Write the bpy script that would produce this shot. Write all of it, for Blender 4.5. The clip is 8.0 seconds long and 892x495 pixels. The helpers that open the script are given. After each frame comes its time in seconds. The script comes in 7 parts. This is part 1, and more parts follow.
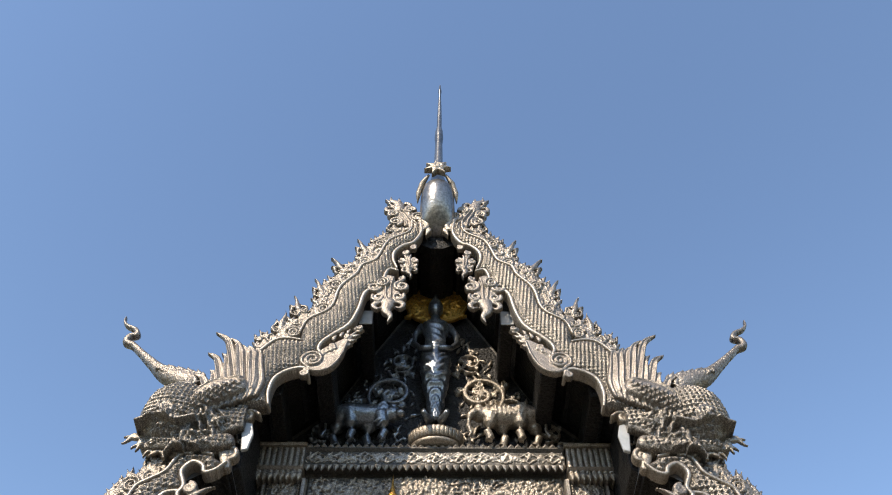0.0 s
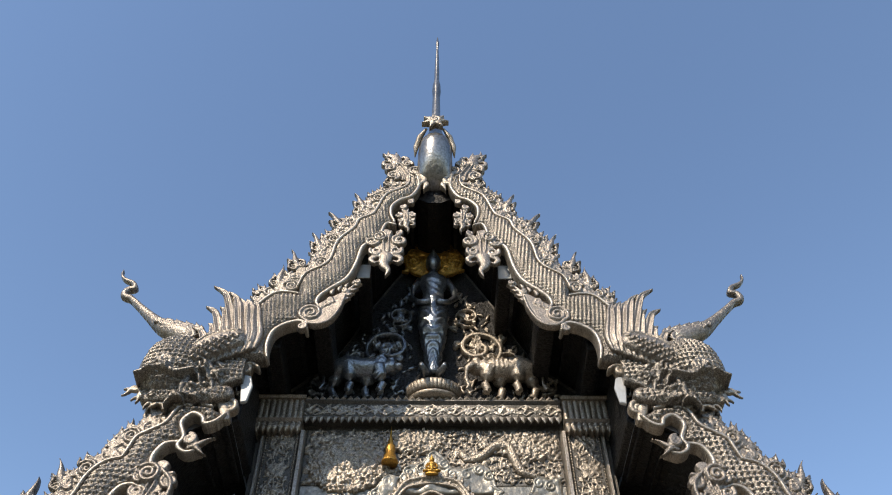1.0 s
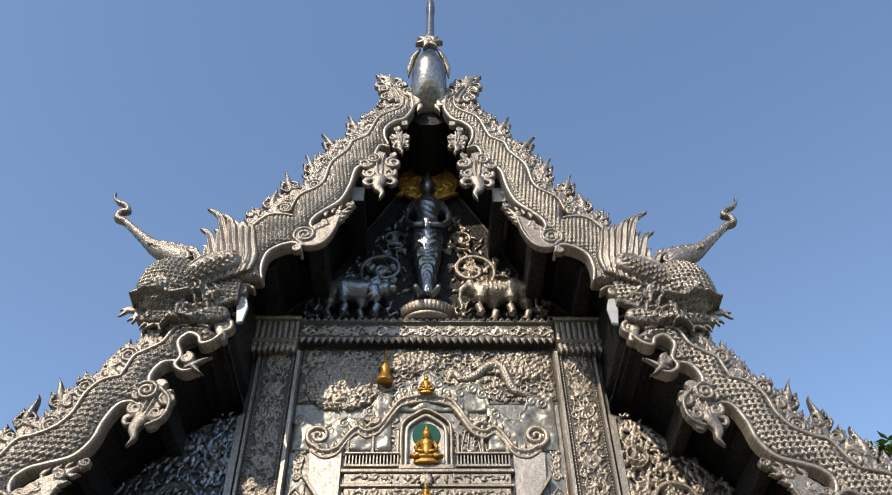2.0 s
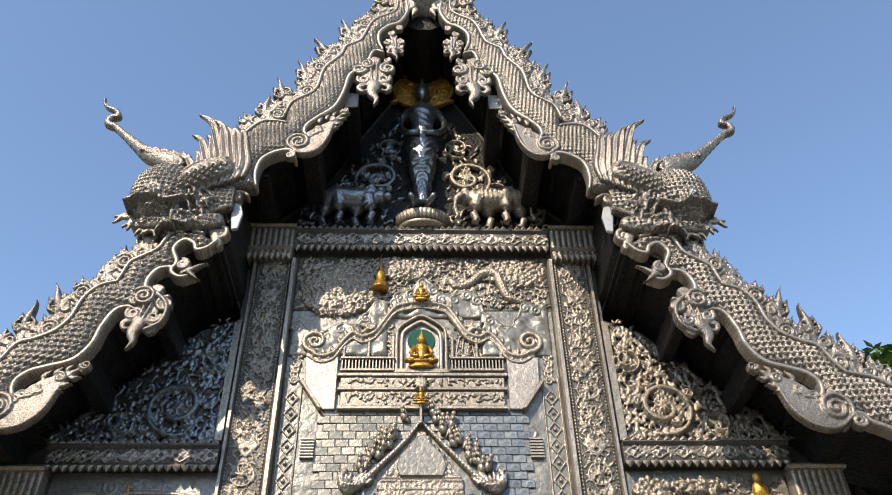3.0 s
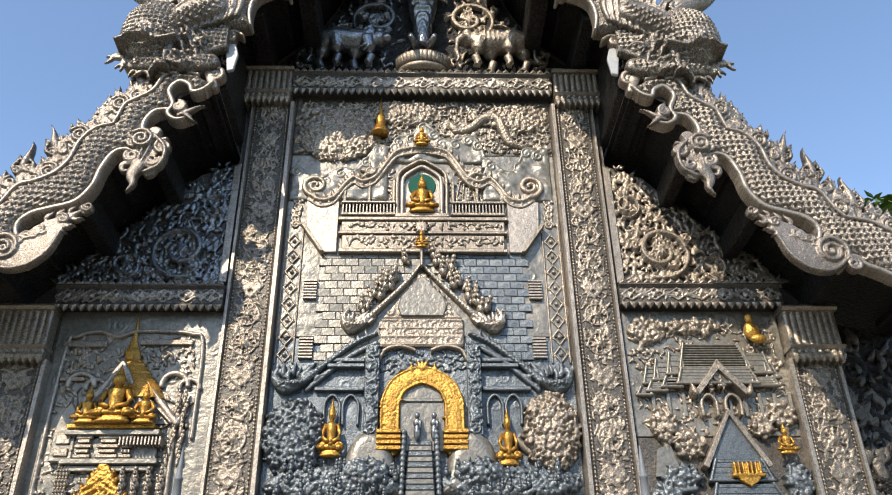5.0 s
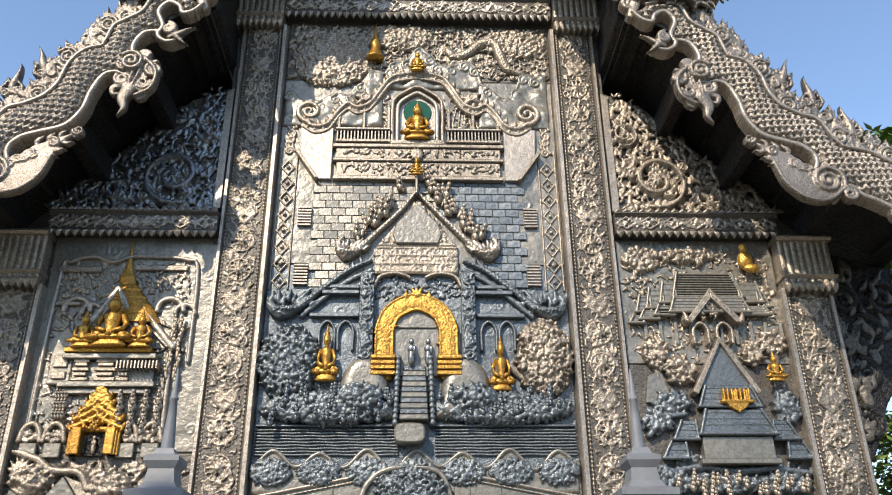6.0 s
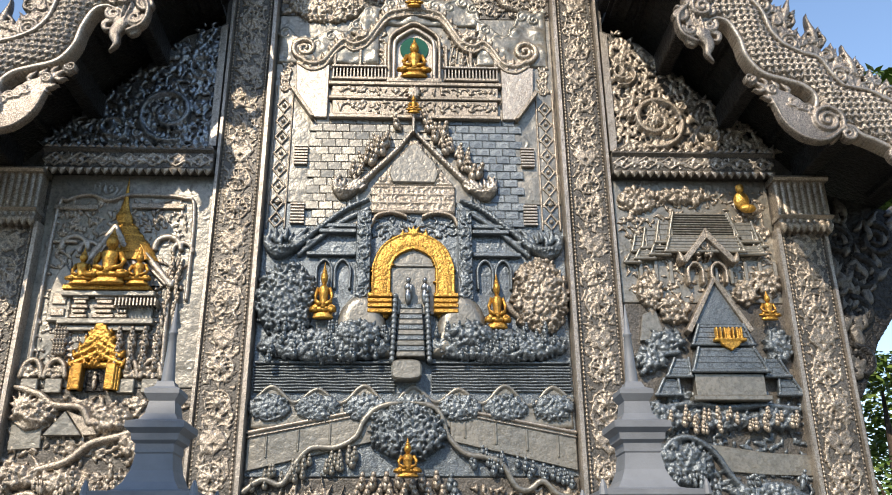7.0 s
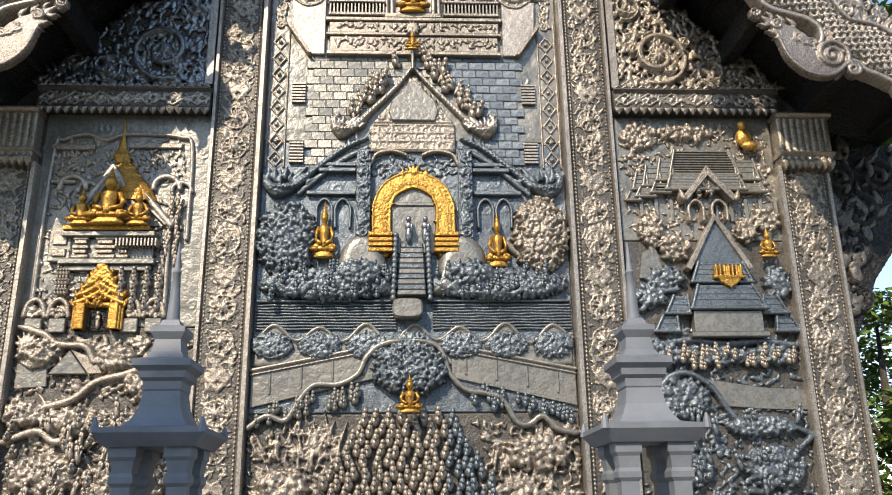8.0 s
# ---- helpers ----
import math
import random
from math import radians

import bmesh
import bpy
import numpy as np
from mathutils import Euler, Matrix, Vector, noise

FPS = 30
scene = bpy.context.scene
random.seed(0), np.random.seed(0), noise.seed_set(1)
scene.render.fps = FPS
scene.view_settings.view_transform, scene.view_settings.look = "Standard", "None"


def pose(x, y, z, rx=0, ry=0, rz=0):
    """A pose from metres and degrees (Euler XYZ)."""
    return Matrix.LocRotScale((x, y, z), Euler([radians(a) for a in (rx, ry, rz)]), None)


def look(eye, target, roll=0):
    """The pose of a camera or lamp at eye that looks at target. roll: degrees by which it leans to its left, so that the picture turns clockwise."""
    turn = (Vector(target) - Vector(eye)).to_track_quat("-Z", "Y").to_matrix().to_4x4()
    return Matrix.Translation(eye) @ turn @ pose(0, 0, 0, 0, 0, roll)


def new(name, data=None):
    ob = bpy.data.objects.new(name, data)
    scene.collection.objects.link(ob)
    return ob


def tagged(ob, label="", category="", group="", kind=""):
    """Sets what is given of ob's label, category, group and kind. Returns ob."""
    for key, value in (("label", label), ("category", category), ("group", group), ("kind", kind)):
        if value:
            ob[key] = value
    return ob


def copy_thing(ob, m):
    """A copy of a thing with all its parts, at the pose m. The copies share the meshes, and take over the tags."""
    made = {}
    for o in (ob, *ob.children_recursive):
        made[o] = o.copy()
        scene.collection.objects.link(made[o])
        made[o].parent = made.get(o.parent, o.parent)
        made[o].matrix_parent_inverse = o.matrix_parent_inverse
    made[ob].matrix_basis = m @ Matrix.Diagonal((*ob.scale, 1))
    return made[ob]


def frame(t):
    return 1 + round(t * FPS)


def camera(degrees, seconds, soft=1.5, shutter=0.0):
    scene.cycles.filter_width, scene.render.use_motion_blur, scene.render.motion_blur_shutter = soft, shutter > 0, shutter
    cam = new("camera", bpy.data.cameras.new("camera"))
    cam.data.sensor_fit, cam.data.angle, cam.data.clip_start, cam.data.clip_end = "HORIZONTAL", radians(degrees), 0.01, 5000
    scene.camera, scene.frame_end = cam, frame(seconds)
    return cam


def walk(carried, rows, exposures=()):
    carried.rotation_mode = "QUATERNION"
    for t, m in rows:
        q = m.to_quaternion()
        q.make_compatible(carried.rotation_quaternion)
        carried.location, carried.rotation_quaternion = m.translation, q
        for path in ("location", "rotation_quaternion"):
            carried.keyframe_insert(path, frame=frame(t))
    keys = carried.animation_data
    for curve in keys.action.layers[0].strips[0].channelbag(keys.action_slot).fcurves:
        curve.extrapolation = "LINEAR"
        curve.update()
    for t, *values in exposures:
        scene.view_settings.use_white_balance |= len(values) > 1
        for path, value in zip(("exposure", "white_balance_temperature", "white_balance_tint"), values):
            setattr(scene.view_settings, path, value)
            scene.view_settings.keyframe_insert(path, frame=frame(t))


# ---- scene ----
cam = camera(56.2, 8.0, soft=1.0)
PATH = [
    (0, (-0.009, -8.475, 1.699), (0.019, -7.313, 3.326), -0.7),
    (0.5, (-0.018, -8.449, 1.699), (0.016, -7.256, 3.304), -0.7),
    (1, (-0.025, -8.426, 1.697), (0.012, -7.182, 3.262), -0.9),
    (1.5, (-0.029, -8.403, 1.686), (0.014, -7.103, 3.205), -1.0),
    (2.8, (-0.038, -8.324, 1.638), (0.03, -6.827, 2.963), -1.4),
    (3, (-0.038, -8.314, 1.634), (0.03, -6.795, 2.934), -1.3),
    (3.5, (-0.035, -8.292, 1.619), (0.033, -6.728, 2.864), -1.3),
    (4, (-0.035, -8.27, 1.604), (0.03, -6.653, 2.781), -1.2),
    (4.5, (-0.031, -8.248, 1.589), (0.032, -6.582, 2.694), -1.0),
    (5, (-0.025, -8.223, 1.576), (0.041, -6.501, 2.591), -0.9),
    (5.2, (-0.022, -8.214, 1.573), (0.045, -6.474, 2.556), -0.7),
    (6.5, (-0.006, -8.171, 1.525), (0.074, -6.343, 2.333), -0.6),
    (7, (-0.011, -8.176, 1.513), (0.074, -6.322, 2.258), -0.5),
    (7.5, (-0.025, -8.173, 1.51), (0.068, -6.296, 2.193), -0.6),
    (8, (-0.042, -8.166, 1.508), (0.05, -6.263, 2.117), -0.8),
]
walk(cam, [(t, look(eye, target, roll)) for t, eye, target, roll in PATH], exposures=[(0.0, 0.9), (0.5, 0.84), (1.0, 0.75), (1.5, 0.74), (3.0, 0.95), (4.0, 1.0), (8.0, 1.0)])

# ---- world and sun ----
SUN_WAY = Vector((0.68, 1.2, -1.1)).normalized()      # the way in which sunlight travels
world = bpy.data.worlds.new("sky")
scene.world = world
world.use_nodes = True
wn = world.node_tree.nodes
sky = wn.new("ShaderNodeTexSky")
sky.sky_type = "NISHITA"
sky.sun_disc = False
sky.sun_elevation = math.asin(-SUN_WAY.z)
sky.sun_rotation = math.atan2(-SUN_WAY.x, -SUN_WAY.y)
sky.air_density, sky.dust_density, sky.ozone_density = 1.0, 0.3, 1.3
wn["Background"].inputs[1].default_value = 0.14
world.node_tree.links.new(sky.outputs[0], wn["Background"].inputs[0])
sun_data = bpy.data.lights.new("sun", "SUN")
sun_data.energy, sun_data.angle, sun_data.color = 3.0, radians(0.53), (1.0, 0.87, 0.70)
sun = new("sun", sun_data)
sun.matrix_world = look((0, 0, 30), Vector((0, 0, 30)) + SUN_WAY)

# ---- materials ----
def shader(name):
    m = bpy.data.materials.new(name)
    m.use_nodes = True
    t = m.node_tree
    return m, t, t.nodes["Principled BSDF"]


def mix_colour(t, fac, a, b):
    n = t.nodes.new("ShaderNodeMix")
    n.data_type = "RGBA"
    t.links.new(fac, n.inputs[0])
    for slot, v in ((6, a), (7, b)):
        if isinstance(v, tuple):
            n.inputs[slot].default_value = (*v, 1)
        else:
            t.links.new(v, n.inputs[slot])
    return n.outputs[2]


def grain(t, scale, detail=6.0, rough=0.6, lo=0.35, hi=0.65, kind="noise", stretch=None):
    co = t.nodes.new("ShaderNodeTexCoord").outputs["Object"]
    if stretch:
        mp = t.nodes.new("ShaderNodeMapping")
        mp.inputs["Scale"].default_value = stretch
        t.links.new(co, mp.inputs[0])
        co = mp.outputs[0]
    if kind == "noise":
        n = t.nodes.new("ShaderNodeTexNoise")
        n.inputs["Detail"].default_value, n.inputs["Roughness"].default_value = detail, rough
    else:
        n = t.nodes.new("ShaderNodeTexVoronoi")
    n.inputs["Scale"].default_value = scale
    t.links.new(co, n.inputs["Vector"])
    r = t.nodes.new("ShaderNodeMapRange")
    r.inputs[1].default_value, r.inputs[2].default_value = lo, hi
    t.links.new(n.outputs[0], r.inputs[0])
    return r.outputs[0]


def bump(t, b, height, strength, dist, before=None):
    n = t.nodes.new("ShaderNodeBump")
    n.inputs["Strength"].default_value, n.inputs["Distance"].default_value = strength, dist
    t.links.new(height, n.inputs["Height"])
    if before:
        t.links.new(before, n.inputs["Normal"])
    t.links.new(n.outputs[0], b.inputs["Normal"])
    return n.outputs[0]


def metal(name, light, dark, stain, metallic=0.4, rough=(0.38, 0.6), chase=38.0, relief=0.5, size=0.012, wear=0.6, scaly=False):
    """Beaten sheet metal: bright ground, grey tarnish in blotches, chased marks with tarnish between them."""
    m, t, b = shader(name)
    blot = grain(t, 1.3, 8, 0.65, 0.36, 0.66)
    small = grain(t, 34, 5, 0.7, 0.5, 0.78)
    cells = grain(t, chase, lo=0.3, hi=0.62, kind="cells") if scaly else grain(t, chase, 2.5, 0.55, 0.42, 0.62)
    col = mix_colour(t, blot, light, dark)
    col = mix_colour(t, small, col, stain)
    worn = t.nodes.new("ShaderNodeMath")
    worn.operation = "MULTIPLY"
    worn.inputs[1].default_value = wear
    t.links.new(cells, worn.inputs[0])
    col = mix_colour(t, worn.outputs[0], col, stain)
    t.links.new(col, b.inputs["Base Color"])
    b.inputs["Metallic"].default_value = metallic
    r = t.nodes.new("ShaderNodeMapRange")
    r.inputs[3].default_value, r.inputs[4].default_value = rough
    t.links.new(small, r.inputs[0])
    t.links.new(r.outputs[0], b.inputs["Roughness"])
    flip = t.nodes.new("ShaderNodeMath")
    flip.operation = "SUBTRACT"
    flip.inputs[0].default_value = 1.0
    t.links.new(cells, flip.inputs[1])
    n1 = bump(t, b, flip.outputs[0], relief, size)
    n2 = bump(t, b, grain(t, 120, 3, 0.6, 0.25, 0.75), relief * 0.8, 0.004, n1)
    bump(t, b, grain(t, 14, 2, 0.5, 0.25, 0.75), relief * 0.6, 0.02, n2)
    return m


SILVER = metal("aged_silver", (0.50, 0.425, 0.34), (0.30, 0.256, 0.205), (0.05, 0.042, 0.034), 0.62, (0.39, 0.56), 75, 0.32, 0.006, 0.55)
BRIGHT = metal("bright_silver", (0.50, 0.44, 0.37), (0.34, 0.30, 0.255), (0.10, 0.087, 0.073), 0.62, (0.38, 0.54), 70, 0.24, 0.005, 0.4)
SHEET = metal("beaten_silver_sheet", (0.31, 0.28, 0.23), (0.215, 0.21, 0.188), (0.10, 0.095, 0.083), 0.55, (0.38, 0.54), 20, 0.2, 0.008, 0.35)
SCALES = metal("silver_scales", (0.385, 0.335, 0.28), (0.225, 0.198, 0.166), (0.03, 0.026, 0.022), 0.65, (0.37, 0.54), 60, 0.36, 0.006, 0.6, True)
WEATHERED = metal("weathered_silver", (0.405, 0.348, 0.29), (0.23, 0.198, 0.165), (0.035, 0.03, 0.025), 0.65, (0.37, 0.54), 75, 0.34, 0.006, 0.58)
BLUE = metal("blue_grey_silver", (0.225, 0.25, 0.265), (0.12, 0.14, 0.155), (0.03, 0.036, 0.042), 0.58, (0.38, 0.55), 70, 0.3, 0.006, 0.5)
TARNISH = metal("tarnished_ground", (0.17, 0.15, 0.127), (0.095, 0.087, 0.076), (0.03, 0.028, 0.024), 0.45, (0.45, 0.62), 60, 0.4, 0.006, 0.5)
# Dark metal of the soffits, with the deep eave shade in its colour.
DARK = metal("dark_metal_with_shade", (0.042, 0.039, 0.037), (0.02, 0.019, 0.018), (0.006, 0.0056, 0.005), 0.6, (0.42, 0.62), 26, 0.7, 0.015, 0.6)
GOLD = metal("gilded_metal", (0.68, 0.385, 0.075), (0.44, 0.225, 0.04), (0.12, 0.052, 0.011), 0.68, (0.34, 0.5), 55, 0.35, 0.006, 0.55)
OLDGOLD = metal("old_gilding", (0.80, 0.47, 0.10), (0.58, 0.32, 0.062), (0.18, 0.09, 0.02), 0.65, (0.34, 0.5), 45, 0.4, 0.005, 0.5)
# Pewter of the statues; also silver on the left with shade in its colour.
PEWTER_SHADE = metal("pewter_and_shaded_silver", (0.34, 0.355, 0.37), (0.20, 0.212, 0.225), (0.05, 0.055, 0.06), 0.8, (0.28, 0.44), 45, 0.25, 0.005, 0.45)
POLISHED = metal("polished_silver", (0.34, 0.325, 0.305), (0.19, 0.182, 0.17), (0.06, 0.057, 0.053), 0.85, (0.3, 0.46), 20, 0.15, 0.006, 0.45)


def plain(name, a, b_, scale, rough, relief=0.3, dist=0.01, metallic=0.0, fine=60):
    m, t, b = shader(name)
    col = mix_colour(t, grain(t, scale, 7, 0.65), a, b_)
    t.links.new(col, b.inputs["Base Color"])
    b.inputs["Roughness"].default_value, b.inputs["Metallic"].default_value = rough, metallic
    bump(t, b, grain(t, fine, 4, 0.65, 0.2, 0.8), relief, dist)
    return m


PAINT = plain("grey_painted_cement", (0.175, 0.186, 0.202), (0.125, 0.134, 0.148), 3.5, 0.55, 0.25, 0.004)
GREEN = plain("green_glass_enamel", (0.006, 0.055, 0.024), (0.012, 0.085, 0.038), 6, 0.15, 0.1, 0.002)
PLATE = plain("pale_sheet_metal", (0.46, 0.46, 0.45), (0.34, 0.34, 0.33), 6, 0.45, 0.3, 0.004, 0.2)
PAVE = plain("grey_paving", (0.19, 0.18, 0.165), (0.13, 0.123, 0.112), 1.5, 0.7)
EARTH = plain("dry_ground", (0.20, 0.17, 0.12), (0.11, 0.12, 0.06), 0.4, 0.9)
BARK = plain("bark", (0.12, 0.085, 0.06), (0.06, 0.045, 0.035), 8, 0.9, 0.8, 0.03)
PLASTER = plain("white_plaster", (0.72, 0.71, 0.68), (0.58, 0.57, 0.54), 1.2, 0.8)
ROOFING = plain("grey_metal_tiles", (0.30, 0.30, 0.31), (0.19, 0.19, 0.20), 2.0, 0.45, 0.3, 0.01, 0.6)
lm, lt, lb = shader("leaves")
lo_info = lt.nodes.new("ShaderNodeNewGeometry").outputs["Random Per Island"]
lt.links.new(mix_colour(lt, lo_info, (0.045, 0.10, 0.018), (0.14, 0.19, 0.03)), lb.inputs["Base Color"])
lb.inputs["Roughness"].default_value = 0.55
LEAVES = lm


# ---- tools ----
def mesh_from(name, verts, faces, mat, smooth=None):
    me = bpy.data.meshes.new(name)
    me.from_pydata([tuple(v) for v in verts], [], [tuple(f) for f in faces])
    if smooth is not None:
        me.polygons.foreach_set("use_smooth", np.asarray(smooth, dtype=bool))
    me.materials.append(mat)
    me.update()
    return me


def thing(name, at, label, category, group="", kind=""):
    e = new(name)
    e.empty_display_size = 0.2
    e.location = at
    return tagged(e, label, category, group, kind)


def under(ob, parent):
    """Hang ob, built in world metres, under a thing or a part."""
    base = Vector(parent.location)
    if parent.parent:
        base = Vector((0, 0, 0)) if parent.type == "MESH" else base
    elif parent.type == "MESH":
        base = Vector(parent.location)
    ob.parent = parent
    ob.matrix_parent_inverse = Matrix.Translation(-base)
    return ob


def put_mesh(name, me, parent=None, label=""):
    ob = new(name, me)
    if parent:
        under(ob, parent)
    if label:
        ob["label"] = label
    return ob


def part(name, bm, mat, parent=None, label="", smooth=False):
    me = bpy.data.meshes.new(name)
    bm.normal_update()
    bm.to_mesh(me)
    bm.free()
    if smooth:
        me.polygons.foreach_set("use_smooth", np.ones(len(me.polygons), dtype=bool))
    me.materials.append(mat)
    return put_mesh(name, me, parent, label)


def block(bm, x0, x1, y0, y1, z0, z1, bevel=0.0):
    r = bmesh.ops.create_cube(bm, size=1.0)
    for v in r["verts"]:
        v.co = Vector(((x0 + x1) / 2 + v.co.x * (x1 - x0), (y0 + y1) / 2 + v.co.y * (y1 - y0), (z0 + z1) / 2 + v.co.z * (z1 - z0)))
    if bevel:
        es = list({e for v in r["verts"] for e in v.link_edges})
        bmesh.ops.bevel(bm, geom=es, offset=bevel, segments=1, affect="EDGES", profile=0.5)
    return bm


def box(name, x0, x1, y0, y1, z0, z1, mat, parent=None, label="", bevel=0.008):
    return part(name, block(bmesh.new(), x0, x1, y0, y1, z0, z1, bevel), mat, parent, label)


def extrude(name, outline, y0, y1, mat, parent=None, label="", bevel=0.0):
    """A prism with the outline (x, z) from y0 to y1."""
    bm = bmesh.new()
    f = bm.faces.new([bm.verts.new((x, y0, z)) for x, z in outline])
    r = bmesh.ops.extrude_face_region(bm, geom=[f])
    for v in r["geom"]:
        if isinstance(v, bmesh.types.BMVert):
            v.co.y = y1
    bmesh.ops.recalc_face_normals(bm, faces=bm.faces)
    if bevel:
        bmesh.ops.bevel(bm, geom=list(bm.edges), offset=bevel, segments=1, affect="EDGES", profile=0.5)
    return part(name, bm, mat, parent, label)


def moulding(name, profile, x0, x1, mat, parent=None, label="", upright=False):
    """A strip along x (or along z, if upright) with the section profile: (depth towards -y, height) pairs."""
    vs, fs = [], []
    for end in (x0, x1):
        for d, h in profile:
            vs.append((h, -d, end) if upright else (end, -d, h))
    n = len(profile)
    for i in range(n):
        j = (i + 1) % n
        fs.append((i, j, n + j, n + i))
    fs += [tuple(range(n)), tuple(range(2 * n - 1, n - 1, -1))]
    me = mesh_from(name, vs, fs, mat)
    bm = bmesh.new()
    bm.from_mesh(me)
    bmesh.ops.recalc_face_normals(bm, faces=bm.faces)
    bm.to_mesh(me)
    bm.free()
    return put_mesh(name, me, parent, label)


def lathe(bm, rings, sides, square=False, cx=0.0, cy=0.0, turn=0.0):
    """Rings of (half width, z): round, or square with sharp corners."""
    loops = []
    for r, z in rings:
        loop = []
        for i in range(sides):
            a = 2 * math.pi * i / sides + turn
            k = 1.0 / max(abs(math.cos(a - turn)), abs(math.sin(a - turn))) if square else 1.0
            loop.append(bm.verts.new((cx + r * k * math.cos(a), cy + r * k * math.sin(a), z)))
        loops.append(loop)
    for a, b in zip(loops, loops[1:]):
        for i in range(sides):
            j = (i + 1) % sides
            bm.faces.new((a[i], a[j], b[j], b[i]))
    bm.faces.new(loops[0][::-1])
    bm.faces.new(loops[-1])
    return bm


def blob(bm, x, y, z, rx, ry, rz, seg=14, tilt=0.0):
    m = Matrix.Translation((x, y, z)) @ Matrix.Rotation(radians(tilt), 4, "Y") @ Matrix.Diagonal((rx, ry, rz, 1))
    bmesh.ops.create_uvsphere(bm, u_segments=seg, v_segments=max(6, seg * 2 // 3), radius=1.0, matrix=m)
    return bm


def limb(bm, pts, radii, seg=10):
    """A tube through the points with tapering radius."""
    loops = []
    for k, (p, r) in enumerate(zip(pts, radii)):
        p = Vector(p)
        d = (Vector(pts[min(k + 1, len(pts) - 1)]) - Vector(pts[max(k - 1, 0)])).normalized()
        q = d.to_track_quat("Z", "Y")
        loops.append([bm.verts.new(p + q @ Vector((r * math.cos(a), r * math.sin(a), 0))) for a in np.linspace(0, 2 * math.pi, seg, endpoint=False)])
    for a, b in zip(loops, loops[1:]):
        for i in range(seg):
            bm.faces.new((a[i], a[(i + 1) % seg], b[(i + 1) % seg], b[i]))
    bm.faces.new(loops[0][::-1])
    bm.faces.new(loops[-1])
    return bm


class Carving:
    """A raised drawing on a grid in the x-z plane: strokes are tapering round-backed bands."""

    def __init__(self, x0, x1, z0, z1, step):
        self.step = step
        self.nx, self.nz = int(round((x1 - x0) / step)) + 1, int(round((z1 - z0) / step)) + 1
        self.xs, self.zs = x0 + step * np.arange(self.nx), z0 + step * np.arange(self.nz)
        self.f = np.full((self.nz, self.nx), -1.0)
        self.h = np.zeros((self.nz, self.nx))

    def window(self, x0, x1, z0, z1):
        i0, i1 = np.searchsorted(self.xs, (x0, x1))
        j0, j1 = np.searchsorted(self.zs, (z0, z1))
        return slice(max(j0 - 1, 0), j1 + 1), slice(max(i0 - 1, 0), i1 + 1)

    def stroke(self, pts, radii, bulge=0.8, base=0.0, scales=0.0, scale_size=0.09, groove=0.0, top=False):
        """A band along pts with its radii; scales: their relief; groove: a furrow along the middle; top: laid on what is there."""
        pts = np.asarray(pts, float)
        radii = np.full(len(pts), radii) if np.isscalar(radii) else np.interp(np.linspace(0, 1, len(pts)), np.linspace(0, 1, len(radii)), radii)
        s0, m = 0.0, 2 * self.step
        best = {}
        for (a, b), ra, rb in zip(zip(pts[:-1], pts[1:]), radii[:-1], radii[1:]):
            r = max(ra, rb) + m
            w = self.window(min(a[0], b[0]) - r, max(a[0], b[0]) + r, min(a[1], b[1]) - r, max(a[1], b[1]) + r)
            gx, gz = np.meshgrid(self.xs[w[1]], self.zs[w[0]])
            if gx.size == 0:
                continue
            d = b - a
            length = max(float(np.hypot(*d)), 1e-6)
            t = np.clip(((gx - a[0]) * d[0] + (gz - a[1]) * d[1]) / length ** 2, 0, 1)
            px, pz = gx - a[0] - t * d[0], gz - a[1] - t * d[1]
            dist = np.hypot(px, pz)
            rr = np.maximum(ra + (rb - ra) * t, 1e-4)
            f = rr - dist
            q = np.clip(1 - (dist / rr) ** 2, 0, 1)
            h = base + rr * bulge * np.sqrt(q)
            if scales or groove:
                lat = (d[0] * pz - d[1] * px) / length
                s = s0 + t * length
                if scales:
                    row = np.floor(lat / (0.5 * scale_size))
                    u = (s / scale_size + 0.5 * (row % 2)) % 1.0
                    v = (lat / (0.5 * scale_size)) % 1.0 - 0.5
                    h = h + scales * np.clip(1.2 * u - (2 * v) ** 2 * 0.7, -0.4, 1.0) * q
                if groove:
                    h = h - groove * np.exp(-(lat / (0.25 * rr)) ** 2)
            h = np.where(f > 0, np.maximum(h, base), 0)
            F, Hh = self.f[w], self.h[w]
            if top:
                Hh[...] = np.where(f > 0, np.maximum(Hh, h + top), Hh)
            else:
                np.maximum(Hh, h, out=Hh)
            np.maximum(F, f, out=F)
            s0 += length
        return self

    def emboss(self, pts, radii, height):
        """Small raised bands on what is there already."""
        f0, h0 = self.f.copy(), self.h.copy()
        self.h = np.zeros_like(h0)
        self.stroke(pts, radii, 1.0)
        self.h = np.where(f0 > 0, h0 + height * np.clip(self.h / max(float(np.max(radii)), 1e-4), 0, 1), h0)
        self.f = f0
        return self

    def area(self, outline, height, soft=0.0, top=False):
        """A flat raised area within the outline; soft: width of its rounded rim."""
        o = np.asarray(outline, float)
        gx, gz = np.meshgrid(self.xs, self.zs)
        dist = np.full(gx.shape, 1e3)
        inside = np.zeros(gx.shape, bool)
        for a, b in zip(o, np.roll(o, -1, 0)):
            d = b - a
            t = np.clip(((gx - a[0]) * d[0] + (gz - a[1]) * d[1]) / max(d @ d, 1e-12), 0, 1)
            dist = np.minimum(dist, np.hypot(gx - a[0] - t * d[0], gz - a[1] - t * d[1]))
            hit = (a[1] > gz) != (b[1] > gz)
            cross = a[0] + (gz - a[1]) * d[0] / (d[1] if abs(d[1]) > 1e-9 else 1e-9)
            inside ^= hit & (gx < cross)
        f = np.where(inside, dist, -dist)
